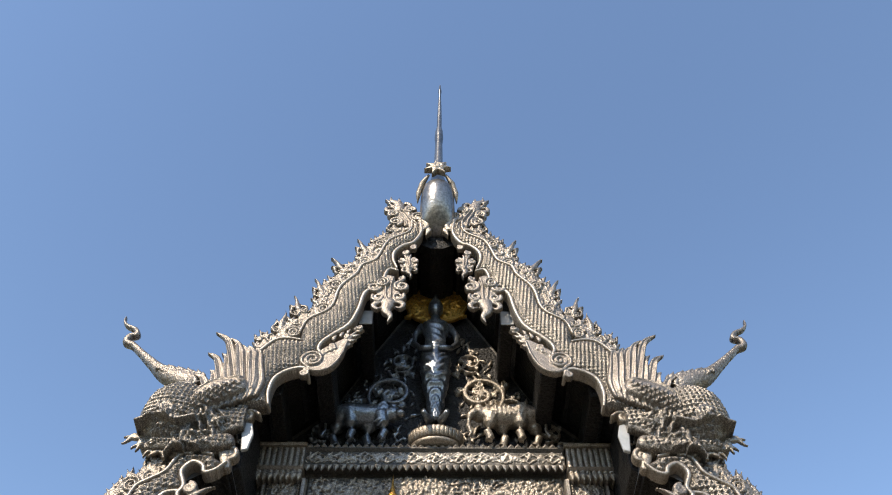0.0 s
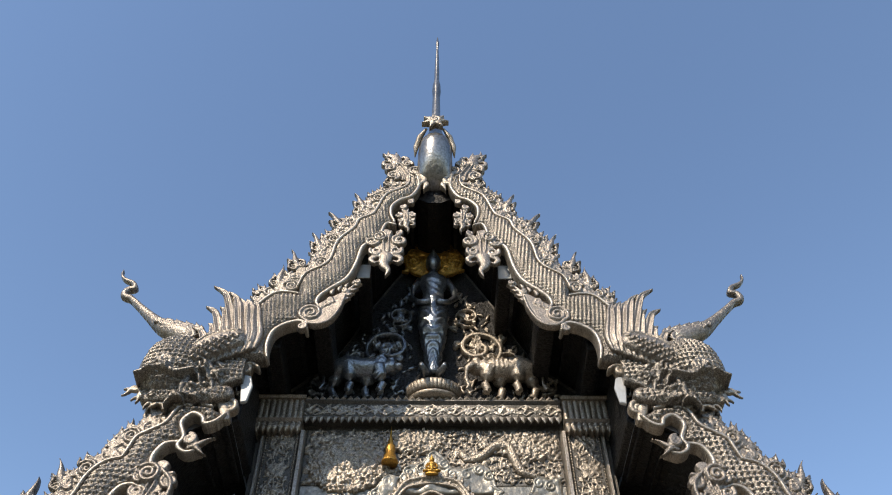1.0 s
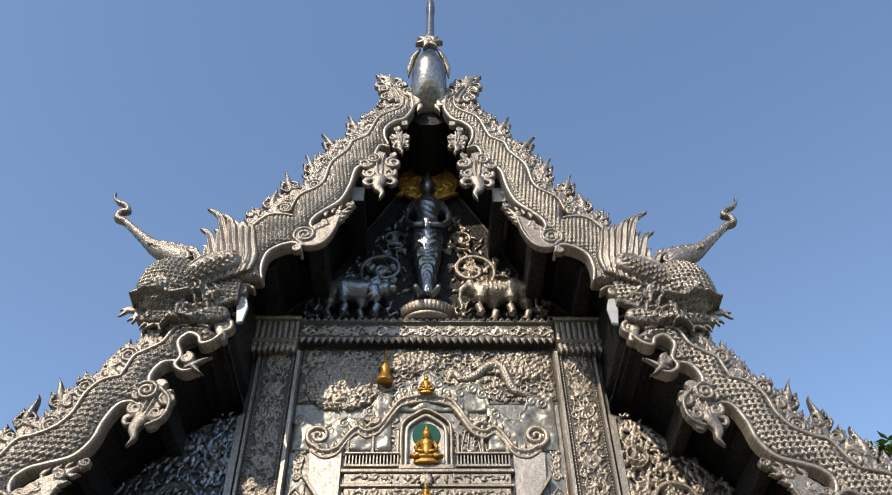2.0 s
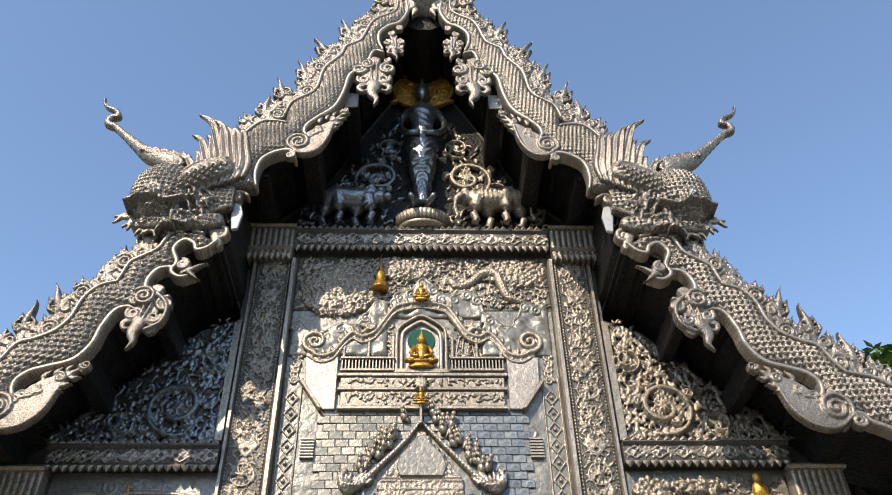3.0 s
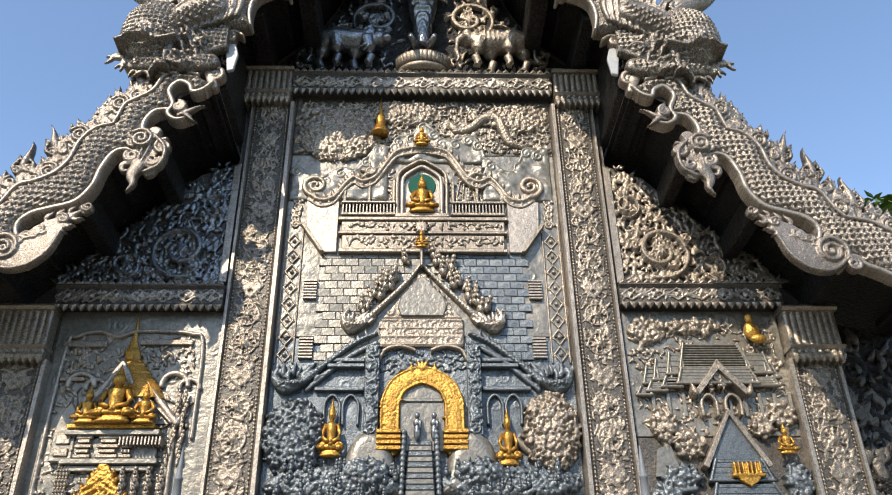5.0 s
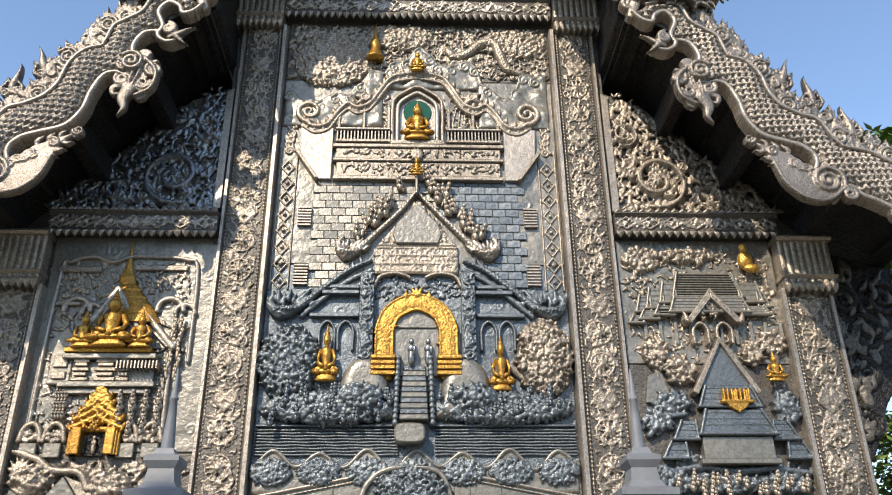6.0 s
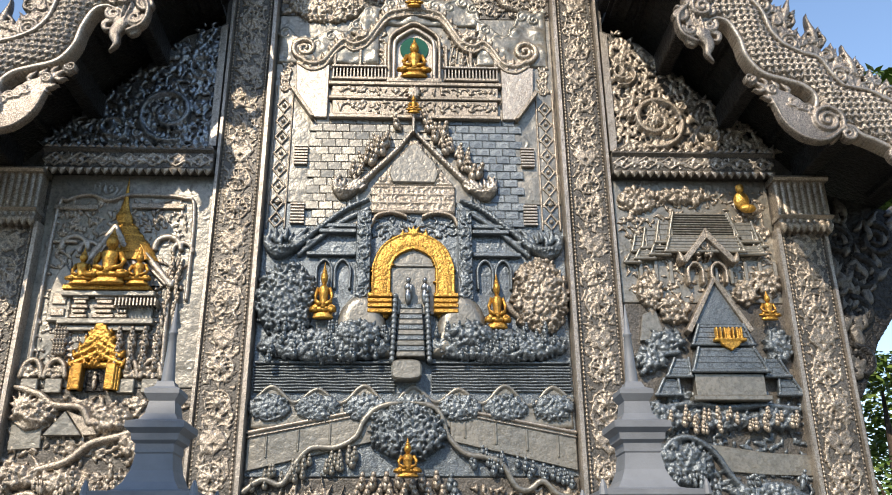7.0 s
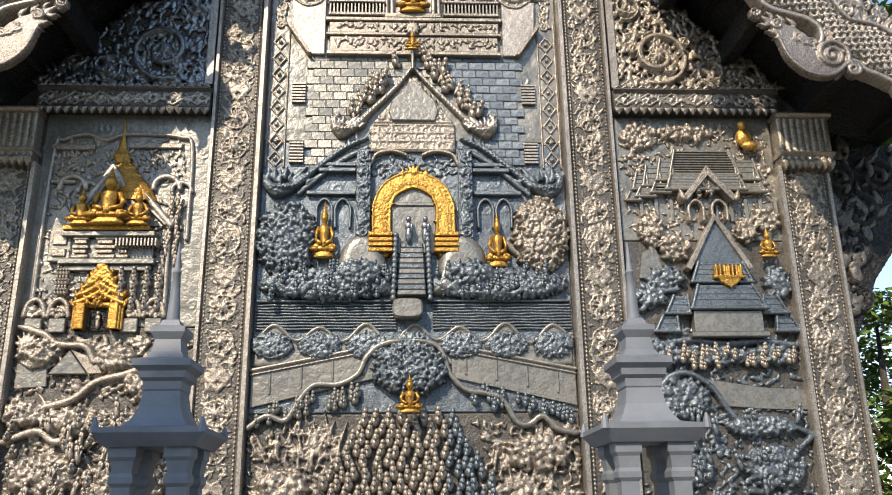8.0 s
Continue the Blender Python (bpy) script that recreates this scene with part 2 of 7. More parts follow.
        h = np.where(f > 0, height * (np.sqrt(np.clip(1 - (1 - np.clip(f / soft, 0, 1)) ** 2, 0, 1)) if soft else 1), 0)
        self.h = np.where(f > 0, np.maximum(self.h, h), self.h)
        self.f = np.maximum(self.f, f)
        return self

    def scaled(self, relief, size, angle, rim=0.03):
        """Rows of overlapping scales, along the angle, on what is there already."""
        gx, gz = np.meshgrid(self.xs, self.zs)
        a = radians(angle)
        u, v = gx * math.cos(a) + gz * math.sin(a), gz * math.cos(a) - gx * math.sin(a)
        row = np.floor(v / (0.5 * size))
        uu, vv = (u / size + 0.5 * (row % 2)) % 1.0, (v / (0.5 * size)) % 1.0 - 0.5
        self.h = np.where(self.f > rim, self.h + relief * np.clip(1.2 * uu - (2 * vv) ** 2 * 0.8, -0.5, 1.0), self.h)
        return self

    def rough(self, amount, size, seed=0):
        """Uneven hand-beaten surface within the drawing."""
        rng = np.random.RandomState(seed)
        for k in (1.0, 0.5):
            n = rng.rand(int(len(self.zs) * self.step / (size * k)) + 3, int(len(self.xs) * self.step / (size * k)) + 3)
            jz, ix = (self.zs - self.zs[0]) / (size * k), (self.xs - self.xs[0]) / (size * k)
            j, i = jz.astype(int), ix.astype(int)
            tz, tx = (jz - j)[:, None], (ix - i)[None, :]
            tz, tx = tz * tz * (3 - 2 * tz), tx * tx * (3 - 2 * tx)
            v = (n[j][:, i] * (1 - tx) + n[j][:, i + 1] * tx) * (1 - tz) + (n[j + 1][:, i] * (1 - tx) + n[j + 1][:, i + 1] * tx) * tz
            self.h = np.where(self.f > 0, self.h + amount * k * (v - 0.3), self.h)
        return self

    def mesh(self, name, mat, y=0.0, thick=0.02, both=False):
        """The drawing as a solid: front at y minus its height, sides back to y plus thick; both: the back bulges too."""
        st = self.step
        gx, gz = np.meshgrid(self.xs, self.zs)
        gx, gz, f = gx.copy(), gz.copy(), self.f
        keep = f > -0.7 * st
        dz, dx = np.gradient(f, st)
        g2 = np.maximum(dx * dx + dz * dz, 0.25)
        move = keep & (f < 0)
        gx[move] -= (f * dx / g2)[move]
        gz[move] -= (f * dz / g2)[move]
        hh = self.h.copy()
        q = keep[:-1, :-1] & keep[1:, :-1] & keep[:-1, 1:] & keep[1:, 1:]
        j, i = np.nonzero(q)
        n = self.nx
        quads = np.stack([j * n + i, j * n + i + 1, (j + 1) * n + i + 1, (j + 1) * n + i], 1)
        used, inv = np.unique(quads, return_inverse=True)
        quads = inv.reshape(-1, 4)
        X, Z, Hh = gx.ravel()[used], gz.ravel()[used], hh.ravel()[used]
        k = len(used)
        back = y + thick + (Hh if both else 0 * Hh)
        edges = np.concatenate([quads[:, [a, (a + 1) % 4]] for a in range(4)])
        key = np.sort(edges, 1)
        _, first, count = np.unique(key[:, 0] * np.int64(k) + key[:, 1], return_index=True, return_counts=True)
        rim = edges[first[count == 1]]
        verts = np.concatenate([np.stack([X, y - Hh, Z], 1), np.stack([X, back, Z], 1)])
        side = np.stack([rim[:, 1], rim[:, 0], rim[:, 0] + k, rim[:, 1] + k], 1)
        parts = [quads, side] + ([quads[:, ::-1] + k] if both else [])
        faces = np.concatenate(parts)
        me = bpy.data.meshes.new(name)
        me.vertices.add(len(verts))
        me.vertices.foreach_set("co", verts.ravel())
        me.loops.add(faces.size)
        me.loops.foreach_set("vertex_index", faces.ravel().astype(np.int32))
        me.polygons.add(len(faces))
        me.polygons.foreach_set("loop_start", np.arange(0, faces.size, 4, dtype=np.int32))
        smooth = np.ones(len(faces), bool)
        smooth[len(quads):len(quads) + len(side)] = False
        me.polygons.foreach_set("use_smooth", smooth)
        me.update(calc_edges=True)
        me.validate()
        me.materials.append(mat)
        return me


def spiral(cx, cz, r0, r1, a0, turns, n=28):
    """Points on a spiral from radius r0 at angle a0 (degrees) to r1; turns may be negative."""
    u = np.linspace(0, 1, n)
    a = radians(a0) + 2 * math.pi * turns * u
    r = r0 + (r1 - r0) * u
    return np.stack([cx + r * np.cos(a), cz + r * np.sin(a)], 1)


def curve(pts, n=24):
    """A smooth line through the points."""
    p = np.asarray(pts, float)
    if len(p) < 3:
        return p
    e = np.concatenate([[2 * p[0] - p[1]], p, [2 * p[-1] - p[-2]]])
    out = []
    per = max(2, n // (len(p) - 1))
    for i in range(len(p) - 1):
        a, b, c, d = e[i:i + 4]
        for t in np.linspace(0, 1, per, endpoint=False):
            out.append(0.5 * (2 * b + (c - a) * t + (2 * a - 5 * b + 4 * c - d) * t * t + (3 * b - a - 3 * c + d) * t ** 3))
    out.append(p[-1])
    return np.array(out)


def flame(c, x, z, angle, size, bend=0.5, bulge=0.7, base=0.0, width=0.22, curl=True):
    """A flame-shaped leaf that starts at (x, z), rises along the angle and curls to one side."""
    a = radians(angle)
    u = np.linspace(0, 1, 12)
    turn = a + bend * np.sin(u * math.pi * 1.1) * (1.0 if curl else 0.4)
    p = np.stack([x + np.concatenate([[0], np.cumsum(np.cos(turn[:-1]))]) * size / 11, z + np.concatenate([[0], np.cumsum(np.sin(turn[:-1]))]) * size / 11], 1)
    c.stroke(p, size * np.array([0.6, 1.0, 0.9, 0.6, 0.3, 0.06]) * width, bulge, base)
    return c


def fill_leaves(c, x0, x1, z0, z1, leaf, seed, base=0.004, fill=1.0, inside=None):
    """A dense carpet of small chased leaves."""
    rng = random.Random(seed)
    for _ in range(int((x1 - x0) * (z1 - z0) / leaf ** 2 * 0.42 * fill)):
        x, z = rng.uniform(x0, x1), rng.uniform(z0, z1)
        if inside is None or inside(x, z):
            flame(c, x, z, rng.uniform(0, 360), leaf * rng.uniform(1.6, 3.0), rng.uniform(-0.9, 0.9), 1.0, base, 0.24)
    return c

# ---- the large structure ----
CX = 0.03                       # the middle of the front
MIRROR = Matrix.Translation((2 * CX, 0, 0)) @ Matrix.Diagonal((-1, 1, 1, 1))


def other_side(ob, label=""):
    """The same thing on the other side of the middle."""
    c = copy_thing(ob, Matrix.Identity(4))
    c.matrix_basis = MIRROR @ Matrix.Translation(ob.location)
    if label:
        c["label"] = label
    return c


def sides(pts):
    """An outline on the right of the middle, closed by its mirror image."""
    return [(CX + x, z) for x, z in pts] + [(CX - x, z) for x, z in reversed(pts)]


def ground():
    bm = bmesh.new()
    n = 40
    bmesh.ops.create_grid(bm, x_segments=n, y_segments=n, size=1500)
    for v in bm.verts:
        for k in (0, 1):
            u = v.co[k] / 1500
            v.co[k] = 1500 * math.copysign(abs(u) ** 2.5, u)
        if v.co.length > 60:
            v.co.z = 0.3 * noise.noise(v.co * 0.01)
    g = part("ground", bm, EARTH)
    tagged(g, "bare dry earth with sparse grass round the temple", "ground", kind="structure")


ground()
pavement = tagged(new("pavement"), "grey stone paving slabs before the temple", "pavement", kind="structure")
WALL_TOP = [(4.5, 5.45), (4.02, 5.95), (3.6, 6.4), (3.1, 6.95), (2.65, 7.42), (2.22, 7.6), (2.22, 8.95), (1.8, 9.35), (1.42, 9.72), (1.18, 10.2), (0.95, 10.8), (0.62, 11.45), (0.3, 12.05), (0.02, 12.45)]
wall_front = extrude("wall_front", sides([(4.5, 0.0)] + WALL_TOP), 0.02, 0.4, TARNISH)
tagged(wall_front, "front wall clad in beaten grey metal", "wall", kind="structure")
for nm, x0, x1 in (("wall_east", 4.2, 4.5), ("wall_west", -4.5, -4.2)):
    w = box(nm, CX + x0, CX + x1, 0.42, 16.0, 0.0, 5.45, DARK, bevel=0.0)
    tagged(w, "plain side wall of the temple hall", "wall", kind="structure")
for nm, x0, x1 in (("wall_east_upper", 2.1, 2.22), ("wall_west_upper", -2.22, -2.1)):
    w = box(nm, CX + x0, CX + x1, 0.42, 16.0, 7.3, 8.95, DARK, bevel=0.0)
    tagged(w, "dark upper side wall between two roof tiers", "wall", kind="structure")
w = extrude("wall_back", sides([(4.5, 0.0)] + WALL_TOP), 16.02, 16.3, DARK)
tagged(w, "plain back wall of the temple hall", "wall", kind="structure")

UPPER = [(0.0, 12.75), (0.2, 12.3), (0.39, 12.0), (0.66, 11.45), (0.98, 10.88), (1.21, 10.28), (1.46, 9.78), (1.85, 9.42), (2.24, 9.05), (2.7, 8.62)]
LOWER = [(2.27, 7.81), (2.4, 7.78), (2.72, 7.62), (3.06, 7.2), (3.45, 6.75), (3.78, 6.38), (4.15, 6.02), (4.65, 5.66), (5.2, 5.36)]


def roof_slab(name, line, y0, y1, thick, lift, label):
    p = curve(line, 30)
    d = np.gradient(p, axis=0)
    nrm = np.stack([-d[:, 1], d[:, 0]], 1) / np.hypot(d[:, 0], d[:, 1])[:, None]
    nrm *= np.sign(nrm[:, 1:2] + 1e-9)
    top, low = p + nrm * (lift + thick), p + nrm * lift
    for side in (1, -1):
        ol = [(CX + side * x, z) for x, z in list(top) + list(low[::-1])]
        r = extrude(name, ol, y0, y1, ROOFING)
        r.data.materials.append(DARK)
        # Underside faces take the near-black metal, eave shade put into the colour.
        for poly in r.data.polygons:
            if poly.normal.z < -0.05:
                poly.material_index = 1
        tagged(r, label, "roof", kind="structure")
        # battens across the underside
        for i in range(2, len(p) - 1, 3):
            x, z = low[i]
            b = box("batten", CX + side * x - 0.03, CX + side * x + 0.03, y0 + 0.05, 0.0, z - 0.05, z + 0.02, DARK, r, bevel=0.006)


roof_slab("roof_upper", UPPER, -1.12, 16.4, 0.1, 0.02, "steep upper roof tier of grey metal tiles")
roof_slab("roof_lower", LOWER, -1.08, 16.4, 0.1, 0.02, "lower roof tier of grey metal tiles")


def purlin(x, z, w, h, tier, end=None):
    """A carved beam end that carries the roof in front of the wall."""
    for side in (1, -1):
        t = thing("roof_beam", (CX + side * x, -0.55, z), "dark carved beam carrying the %s overhanging roof" % tier, "beam", "roof beams")
        a = CX + side * x
        # The beam wears the same near-black metal, its shade in the colour.
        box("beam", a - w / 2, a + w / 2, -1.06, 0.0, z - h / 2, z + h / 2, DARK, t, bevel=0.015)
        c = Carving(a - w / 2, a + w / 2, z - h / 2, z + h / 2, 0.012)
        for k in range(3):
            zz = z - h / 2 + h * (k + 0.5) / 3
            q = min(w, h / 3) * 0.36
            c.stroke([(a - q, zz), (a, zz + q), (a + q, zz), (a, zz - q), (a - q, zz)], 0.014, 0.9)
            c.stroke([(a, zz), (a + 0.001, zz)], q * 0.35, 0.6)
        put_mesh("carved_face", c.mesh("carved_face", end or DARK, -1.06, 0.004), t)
        # The sunlit look of the beam end is put into a pale plate.
        if end:
            box("lit_beam_end", a - w / 2, a + w / 2, -1.075, -1.055, z - h / 2, z + h / 2, end, t, "beam end in pale metal, sunlight put into its colour")


def extrude_side(name, x0, x1, outline, parent):
    bm = bmesh.new()
    f = bm.faces.new([bm.verts.new((x0, y, z)) for y, z in outline])
    r = bmesh.ops.extrude_face_region(bm, geom=[f])
    for v in r["geom"]:
        if isinstance(v, bmesh.types.BMVert):
            v.co.x = x1
    bmesh.ops.recalc_face_normals(bm, faces=bm.faces)
    return part(name, bm, DARK, parent)


purlin(0.96, 10.42, 0.18, 0.28, "upper", PLATE)
purlin(1.42, 9.52, 0.22, 0.4, "upper")
purlin(1.98, 9.12, 0.18, 0.3, "upper")
purlin(2.88, 7.12, 0.16, 0.28, "lower")
purlin(3.52, 6.42, 0.16, 0.28, "lower")
purlin(4.28, 5.74, 0.16, 0.26, "lower")


# ---- serpent barge boards ----
def crest_tuft(c, x, z, size, lean, tall):
    """A tuft of small curls that ends in slender forked flames."""
    q = radians(lean)
    up, sd = np.array([math.cos(q), math.sin(q)]), np.array([-math.sin(q), math.cos(q)])
    at = lambda u, v: tuple(np.array([x, z]) + size * (u * up + v * sd))
    c.stroke([at(-0.3, 0), at(0.25, 0)], [size * 0.25, size * 0.12], 0.12, 0.01)
    for s in (1, -1):
        c.stroke(spiral(*at(0.02, s * 0.24), size * 0.15, 0.008, lean, 1.6 * s, 18), [0.02, 0.012], 1.0, 0.025)
        c.stroke(spiral(*at(0.3, s * 0.13), size * 0.1, 0.006, lean, -1.4 * s, 14), [0.016, 0.01], 1.0, 0.025)
        for u, v, d, k in ((0.1, 0.34, 35, 0.3), (0.34, 0.2, 22, 0.3), (0.5, 0.1, 40, 0.2)):
            p = at(u, s * v)
            flame(c, p[0], p[1], lean + s * d, size * k, -0.9 * s, 0.9, 0.015, 0.16)
    p = at(0.3, 0)
    flame(c, p[0], p[1], lean, size * (0.75 if tall else 0.5), 0.4, 0.8, 0.02, 0.11)
    if tall:
        for s in (1, -1):
            p = at(0.55, 0.03 * s)
            flame(c, p[0], p[1], lean + 48 * s, size * 0.22, -0.8 * s, 0.8, 0.02, 0.16)
    return c


def crest_band(c, rim, seed, size):
    """Curls and flames along the back of a serpent."""
    rng = random.Random(seed)
    g = np.gradient(rim, axis=0)
    n = np.stack([-g[:, 1], g[:, 0]], 1) / np.hypot(g[:, 0], g[:, 1])[:, None]
    c.stroke(rim + n * 0.05, 0.075, 0.15, 0.008)
    run = np.concatenate([[0], np.cumsum(np.hypot(*np.diff(rim, axis=0).T))])
    k = 0
    for d in np.arange(0.12, run[-1] - 0.08, 0.145):
        i = int(np.argmin(abs(run - d)))
        p = rim[i] + n[i] * (0.09 + rng.uniform(-0.015, 0.03))
        side = math.degrees(math.atan2(n[i, 1], n[i, 0]))
        tall = k % 4 == 1
        crest_tuft(c, p[0], p[1], size * (1.45 if tall else rng.uniform(0.8, 1.1)), 0.55 * side + 0.45 * 88 + rng.uniform(-9, 9), tall)
        if k % 4 == 3:
            q = rim[i] + n[i] * 0.1
            c.stroke(spiral(q[0], q[1], 0.105, 0.012, side, 2.1, 30), [0.02, 0.016], 1.0, 0.05)
        k += 1
    return c


def flat_leaf(c, outline, rim, eye, r, base=0.02):
    """A flat fretted leaf with a raised rim that winds into a volute at eye."""
    c.area([(CX + x, z) for x, z in outline], base + 0.015, 0.02)
    c.stroke(curve([(CX + x, z) for x, z in rim], 40), [0.014, 0.024, 0.026, 0.024], 1.0, base + 0.02)
    end = rim[-1]
    a0 = math.degrees(math.atan2(end[1] - eye[1], end[0] - eye[0]))
    c.stroke(spiral(CX + eye[0], eye[1], math.hypot(end[0] - eye[0], end[1] - eye[1]), 0.012, a0, 2.2, 60), [0.026, 0.024, 0.018], 1.0, base + 0.02)
    o = np.asarray(outline)
    tip = o[0]
    for k in range(7):
        u = 0.08 + 0.11 * k
        m = (o[1] * (1 - u) + o[-1] * u) * (1 - u) + np.asarray(eye) * u if k > 2 else tip * (1 - 0.3 * k) + np.asarray(eye) * 0.3 * k
        c.stroke(spiral(CX + m[0], m[1], r * 0.42, 0.008, 70 * k, 1.5 if k % 2 else -1.5, 16), [0.014, 0.009], 1.0, base + 0.02)
    d = np.asarray(eye) - tip
    side = np.array([-d[1], d[0]]) / np.hypot(*d)
    ang = math.degrees(math.atan2(-d[1], -d[0]))
    for k in range(4):
        for s in (1, -1):
            m = tip + d * (0.08 + 0.13 * k) + side * s * (0.02 + 0.022 * k)
            flame(c, CX + m[0], m[1], ang - 60 * s, 0.1 + 0.012 * k, 0.9 * s, 0.5, base, 0.22)
    return c


def drop_leaf(c, x, z, size, angle=-90, base=0.02):
    """A flat hanging leaf with curled lobes and a raised rim."""
    a = radians(angle)
    e, n = np.array([math.cos(a), math.sin(a)]), np.array([-math.sin(a), math.cos(a)])
    at = lambda u, v: tuple(np.array([x, z]) + size * (u * e + v * n))
    c.stroke([at(-0.1, 0), at(0.3, 0), at(0.62, 0)], [size * 0.12, size * 0.2, size * 0.1], 0.06, base)
    for s in (1, -1):
        c.stroke(spiral(*at(0.14, s * 0.24), size * 0.14, size * 0.02, angle + 180, 1.7 * s, 26), [size * 0.04, size * 0.028], 1.0, base + 0.01)
        c.stroke(spiral(*at(0.42, s * 0.17), size * 0.11, size * 0.02, angle + 120 * s, -1.5 * s, 22), [size * 0.036, size * 0.024], 1.0, base + 0.01)
        c.stroke(curve([at(0.5, s * 0.12), at(0.6, s * 0.25), at(0.7, s * 0.2), at(0.66, s * 0.12)], 12), [size * 0.06, size * 0.045, 0.01], 0.5, base)
        c.stroke(curve([at(-0.1, s * 0.1), at(0.1, s * 0.05), at(0.4, s * 0.04), at(0.6, 0.0)], 12), [0.016, 0.01], 1.0, base + 0.03)
    c.stroke(curve([at(0.55, 0), at(0.75, 0.04), at(0.9, -0.03), at(1.05, 0.02)], 14), [size * 0.12, size * 0.085, size * 0.045, 0.006], 0.5, base)
    return c


def barge_upper():
    t = thing("serpent_barge_board", (CX + 1.4, -1.2, 9.8), "silver barge board shaped as a scaly serpent with flame crest", "barge board", "barge boards of the upper gable")
    crown = [(0.39, 12.48), (0.39, 12.28), (0.47, 12.14), (0.72, 11.95), (0.84, 11.59), (0.9, 11.45), (1.08, 11.32), (1.14, 11.12), (1.34, 10.82), (1.4, 10.45), (1.49, 10.29), (1.7, 10.12), (1.77, 9.88)]
    nape = [(1.74, 9.72), (1.91, 9.75), (2.06, 9.71), (2.18, 9.57), (2.27, 9.41), (2.32, 9.15)]
    hem_a = [(0.26, 12.43), (0.24, 12.17), (0.35, 11.9), (0.5, 11.81), (0.62, 11.65), (0.63, 11.45), (0.57, 11.26)]
    hem_b = [(0.56, 11.2), (0.68, 11.23), (0.74, 11.05), (0.74, 10.8), (0.86, 10.78), (0.99, 10.68), (1.05, 10.33), (1.15, 10.02), (1.34, 9.82), (1.47, 9.66), (1.49, 9.53), (1.41, 9.45), (1.34, 9.5)]
    hem_c = [(1.56, 9.08), (1.6, 9.18), (1.7, 9.2), (1.86, 9.13), (1.97, 9.0), (2.0, 8.78), (1.97, 8.6)]
    at = lambda p, n: curve([(CX + x, z) for x, z in p], n)
    c = Carving(CX + 0.0, CX + 2.7, 8.3, 12.8, 0.011)
    loop = list(at(crown, 48)) + list(at(nape, 20)) + [(CX + 2.5, 8.9), (CX + 2.35, 8.55)] + list(at(hem_c, 24)[::-1]) + [(CX + 1.66, 9.3)] + list(at(hem_b[:-2], 44)[::-1]) + list(at(hem_a, 24)[::-1])
    c.area(loop, 0.12, 0.16)
    c.scaled(0.022, 0.072, -52)
    put_mesh("body", c.mesh("body", SCALES, -1.2, 0.1), t)
    c = Carving(CX + 0.0, CX + 2.7, 8.3, 12.8, 0.011)
    for hem in (hem_a, hem_b, hem_c):
        c.stroke(at(hem, 44), [0.022, 0.03, 0.03, 0.03, 0.02], 1.0, 0.06)
    for fold in (crown, nape):
        c.stroke(at(fold, 44), [0.018, 0.026, 0.026, 0.018], 1.0, 0.06)
    put_mesh("edge_rope", c.mesh("edge_rope", BRIGHT, -1.22, 0.08), t)
    c = Carving(CX - 0.1, CX + 2.9, 9.0, 13.5, 0.01)
    crest_band(c, at(crown[1:] + nape[1:4], 90), 5, 0.37)
    put_mesh("flame_crest", c.mesh("flame_crest", WEATHERED, -1.18, 0.05), t)
    c = Carving(CX + 0.1, CX + 2.6, 8.2, 12.2, 0.01)
    drop_leaf(c, CX + 0.42, 11.48, 0.42, -96)
    drop_leaf(c, CX + 0.68, 10.92, 0.8, -93)
    c.stroke(spiral(CX + 0.76, 10.88, 0.1, 0.012, 90, 1.8, 24), 0.02, 1.0, 0.06)
    flat_leaf(c, [(1.0, 9.95), (1.1, 9.72), (1.2, 9.42), (1.34, 9.17), (1.52, 9.14), (1.66, 9.28), (1.64, 9.46), (1.5, 9.5), (1.36, 9.62), (1.2, 9.74)], [(1.14, 9.68), (1.2, 9.4), (1.32, 9.19), (1.5, 9.14), (1.66, 9.27)], (1.54, 9.34), 0.1)
    c.stroke(spiral(CX + 1.62, 9.1, 0.06, 0.012, 90, 1.5, 20), [0.022, 0.016], 0.9, 0.04)
    for x, z, r, tn in ((0.5, 11.0, 0.05, 1.4), (0.3, 12.3, 0.06, 1.5), (0.34, 11.75, 0.05, -1.5), (0.46, 11.62, 0.05, 1.5)):
        c.stroke(spiral(CX + x, z, r, 0.01, 120, tn, 18), [0.022, 0.014], 0.9, 0.03)
    put_mesh("leaf_fringe", c.mesh("leaf_fringe", WEATHERED, -1.26, 0.03), t)
    # top leaf beside the finial
    c = Carving(CX + 0.1, CX + 1.3, 12.1, 13.9, 0.01)
    drop_leaf(c, CX + 0.42, 12.5, 0.8, 66)
    for k in range(5):
        for s in (1, -1):
            flame(c, CX + 0.45 + 0.055 * k - 0.06 * s, 12.6 + 0.12 * k, 66 + 50 * s, 0.16, -0.8 * s, 0.6, 0.02, 0.2)
    put_mesh("top_leaf", c.mesh("top_leaf", WEATHERED, -1.2, 0.05), t)
    return t


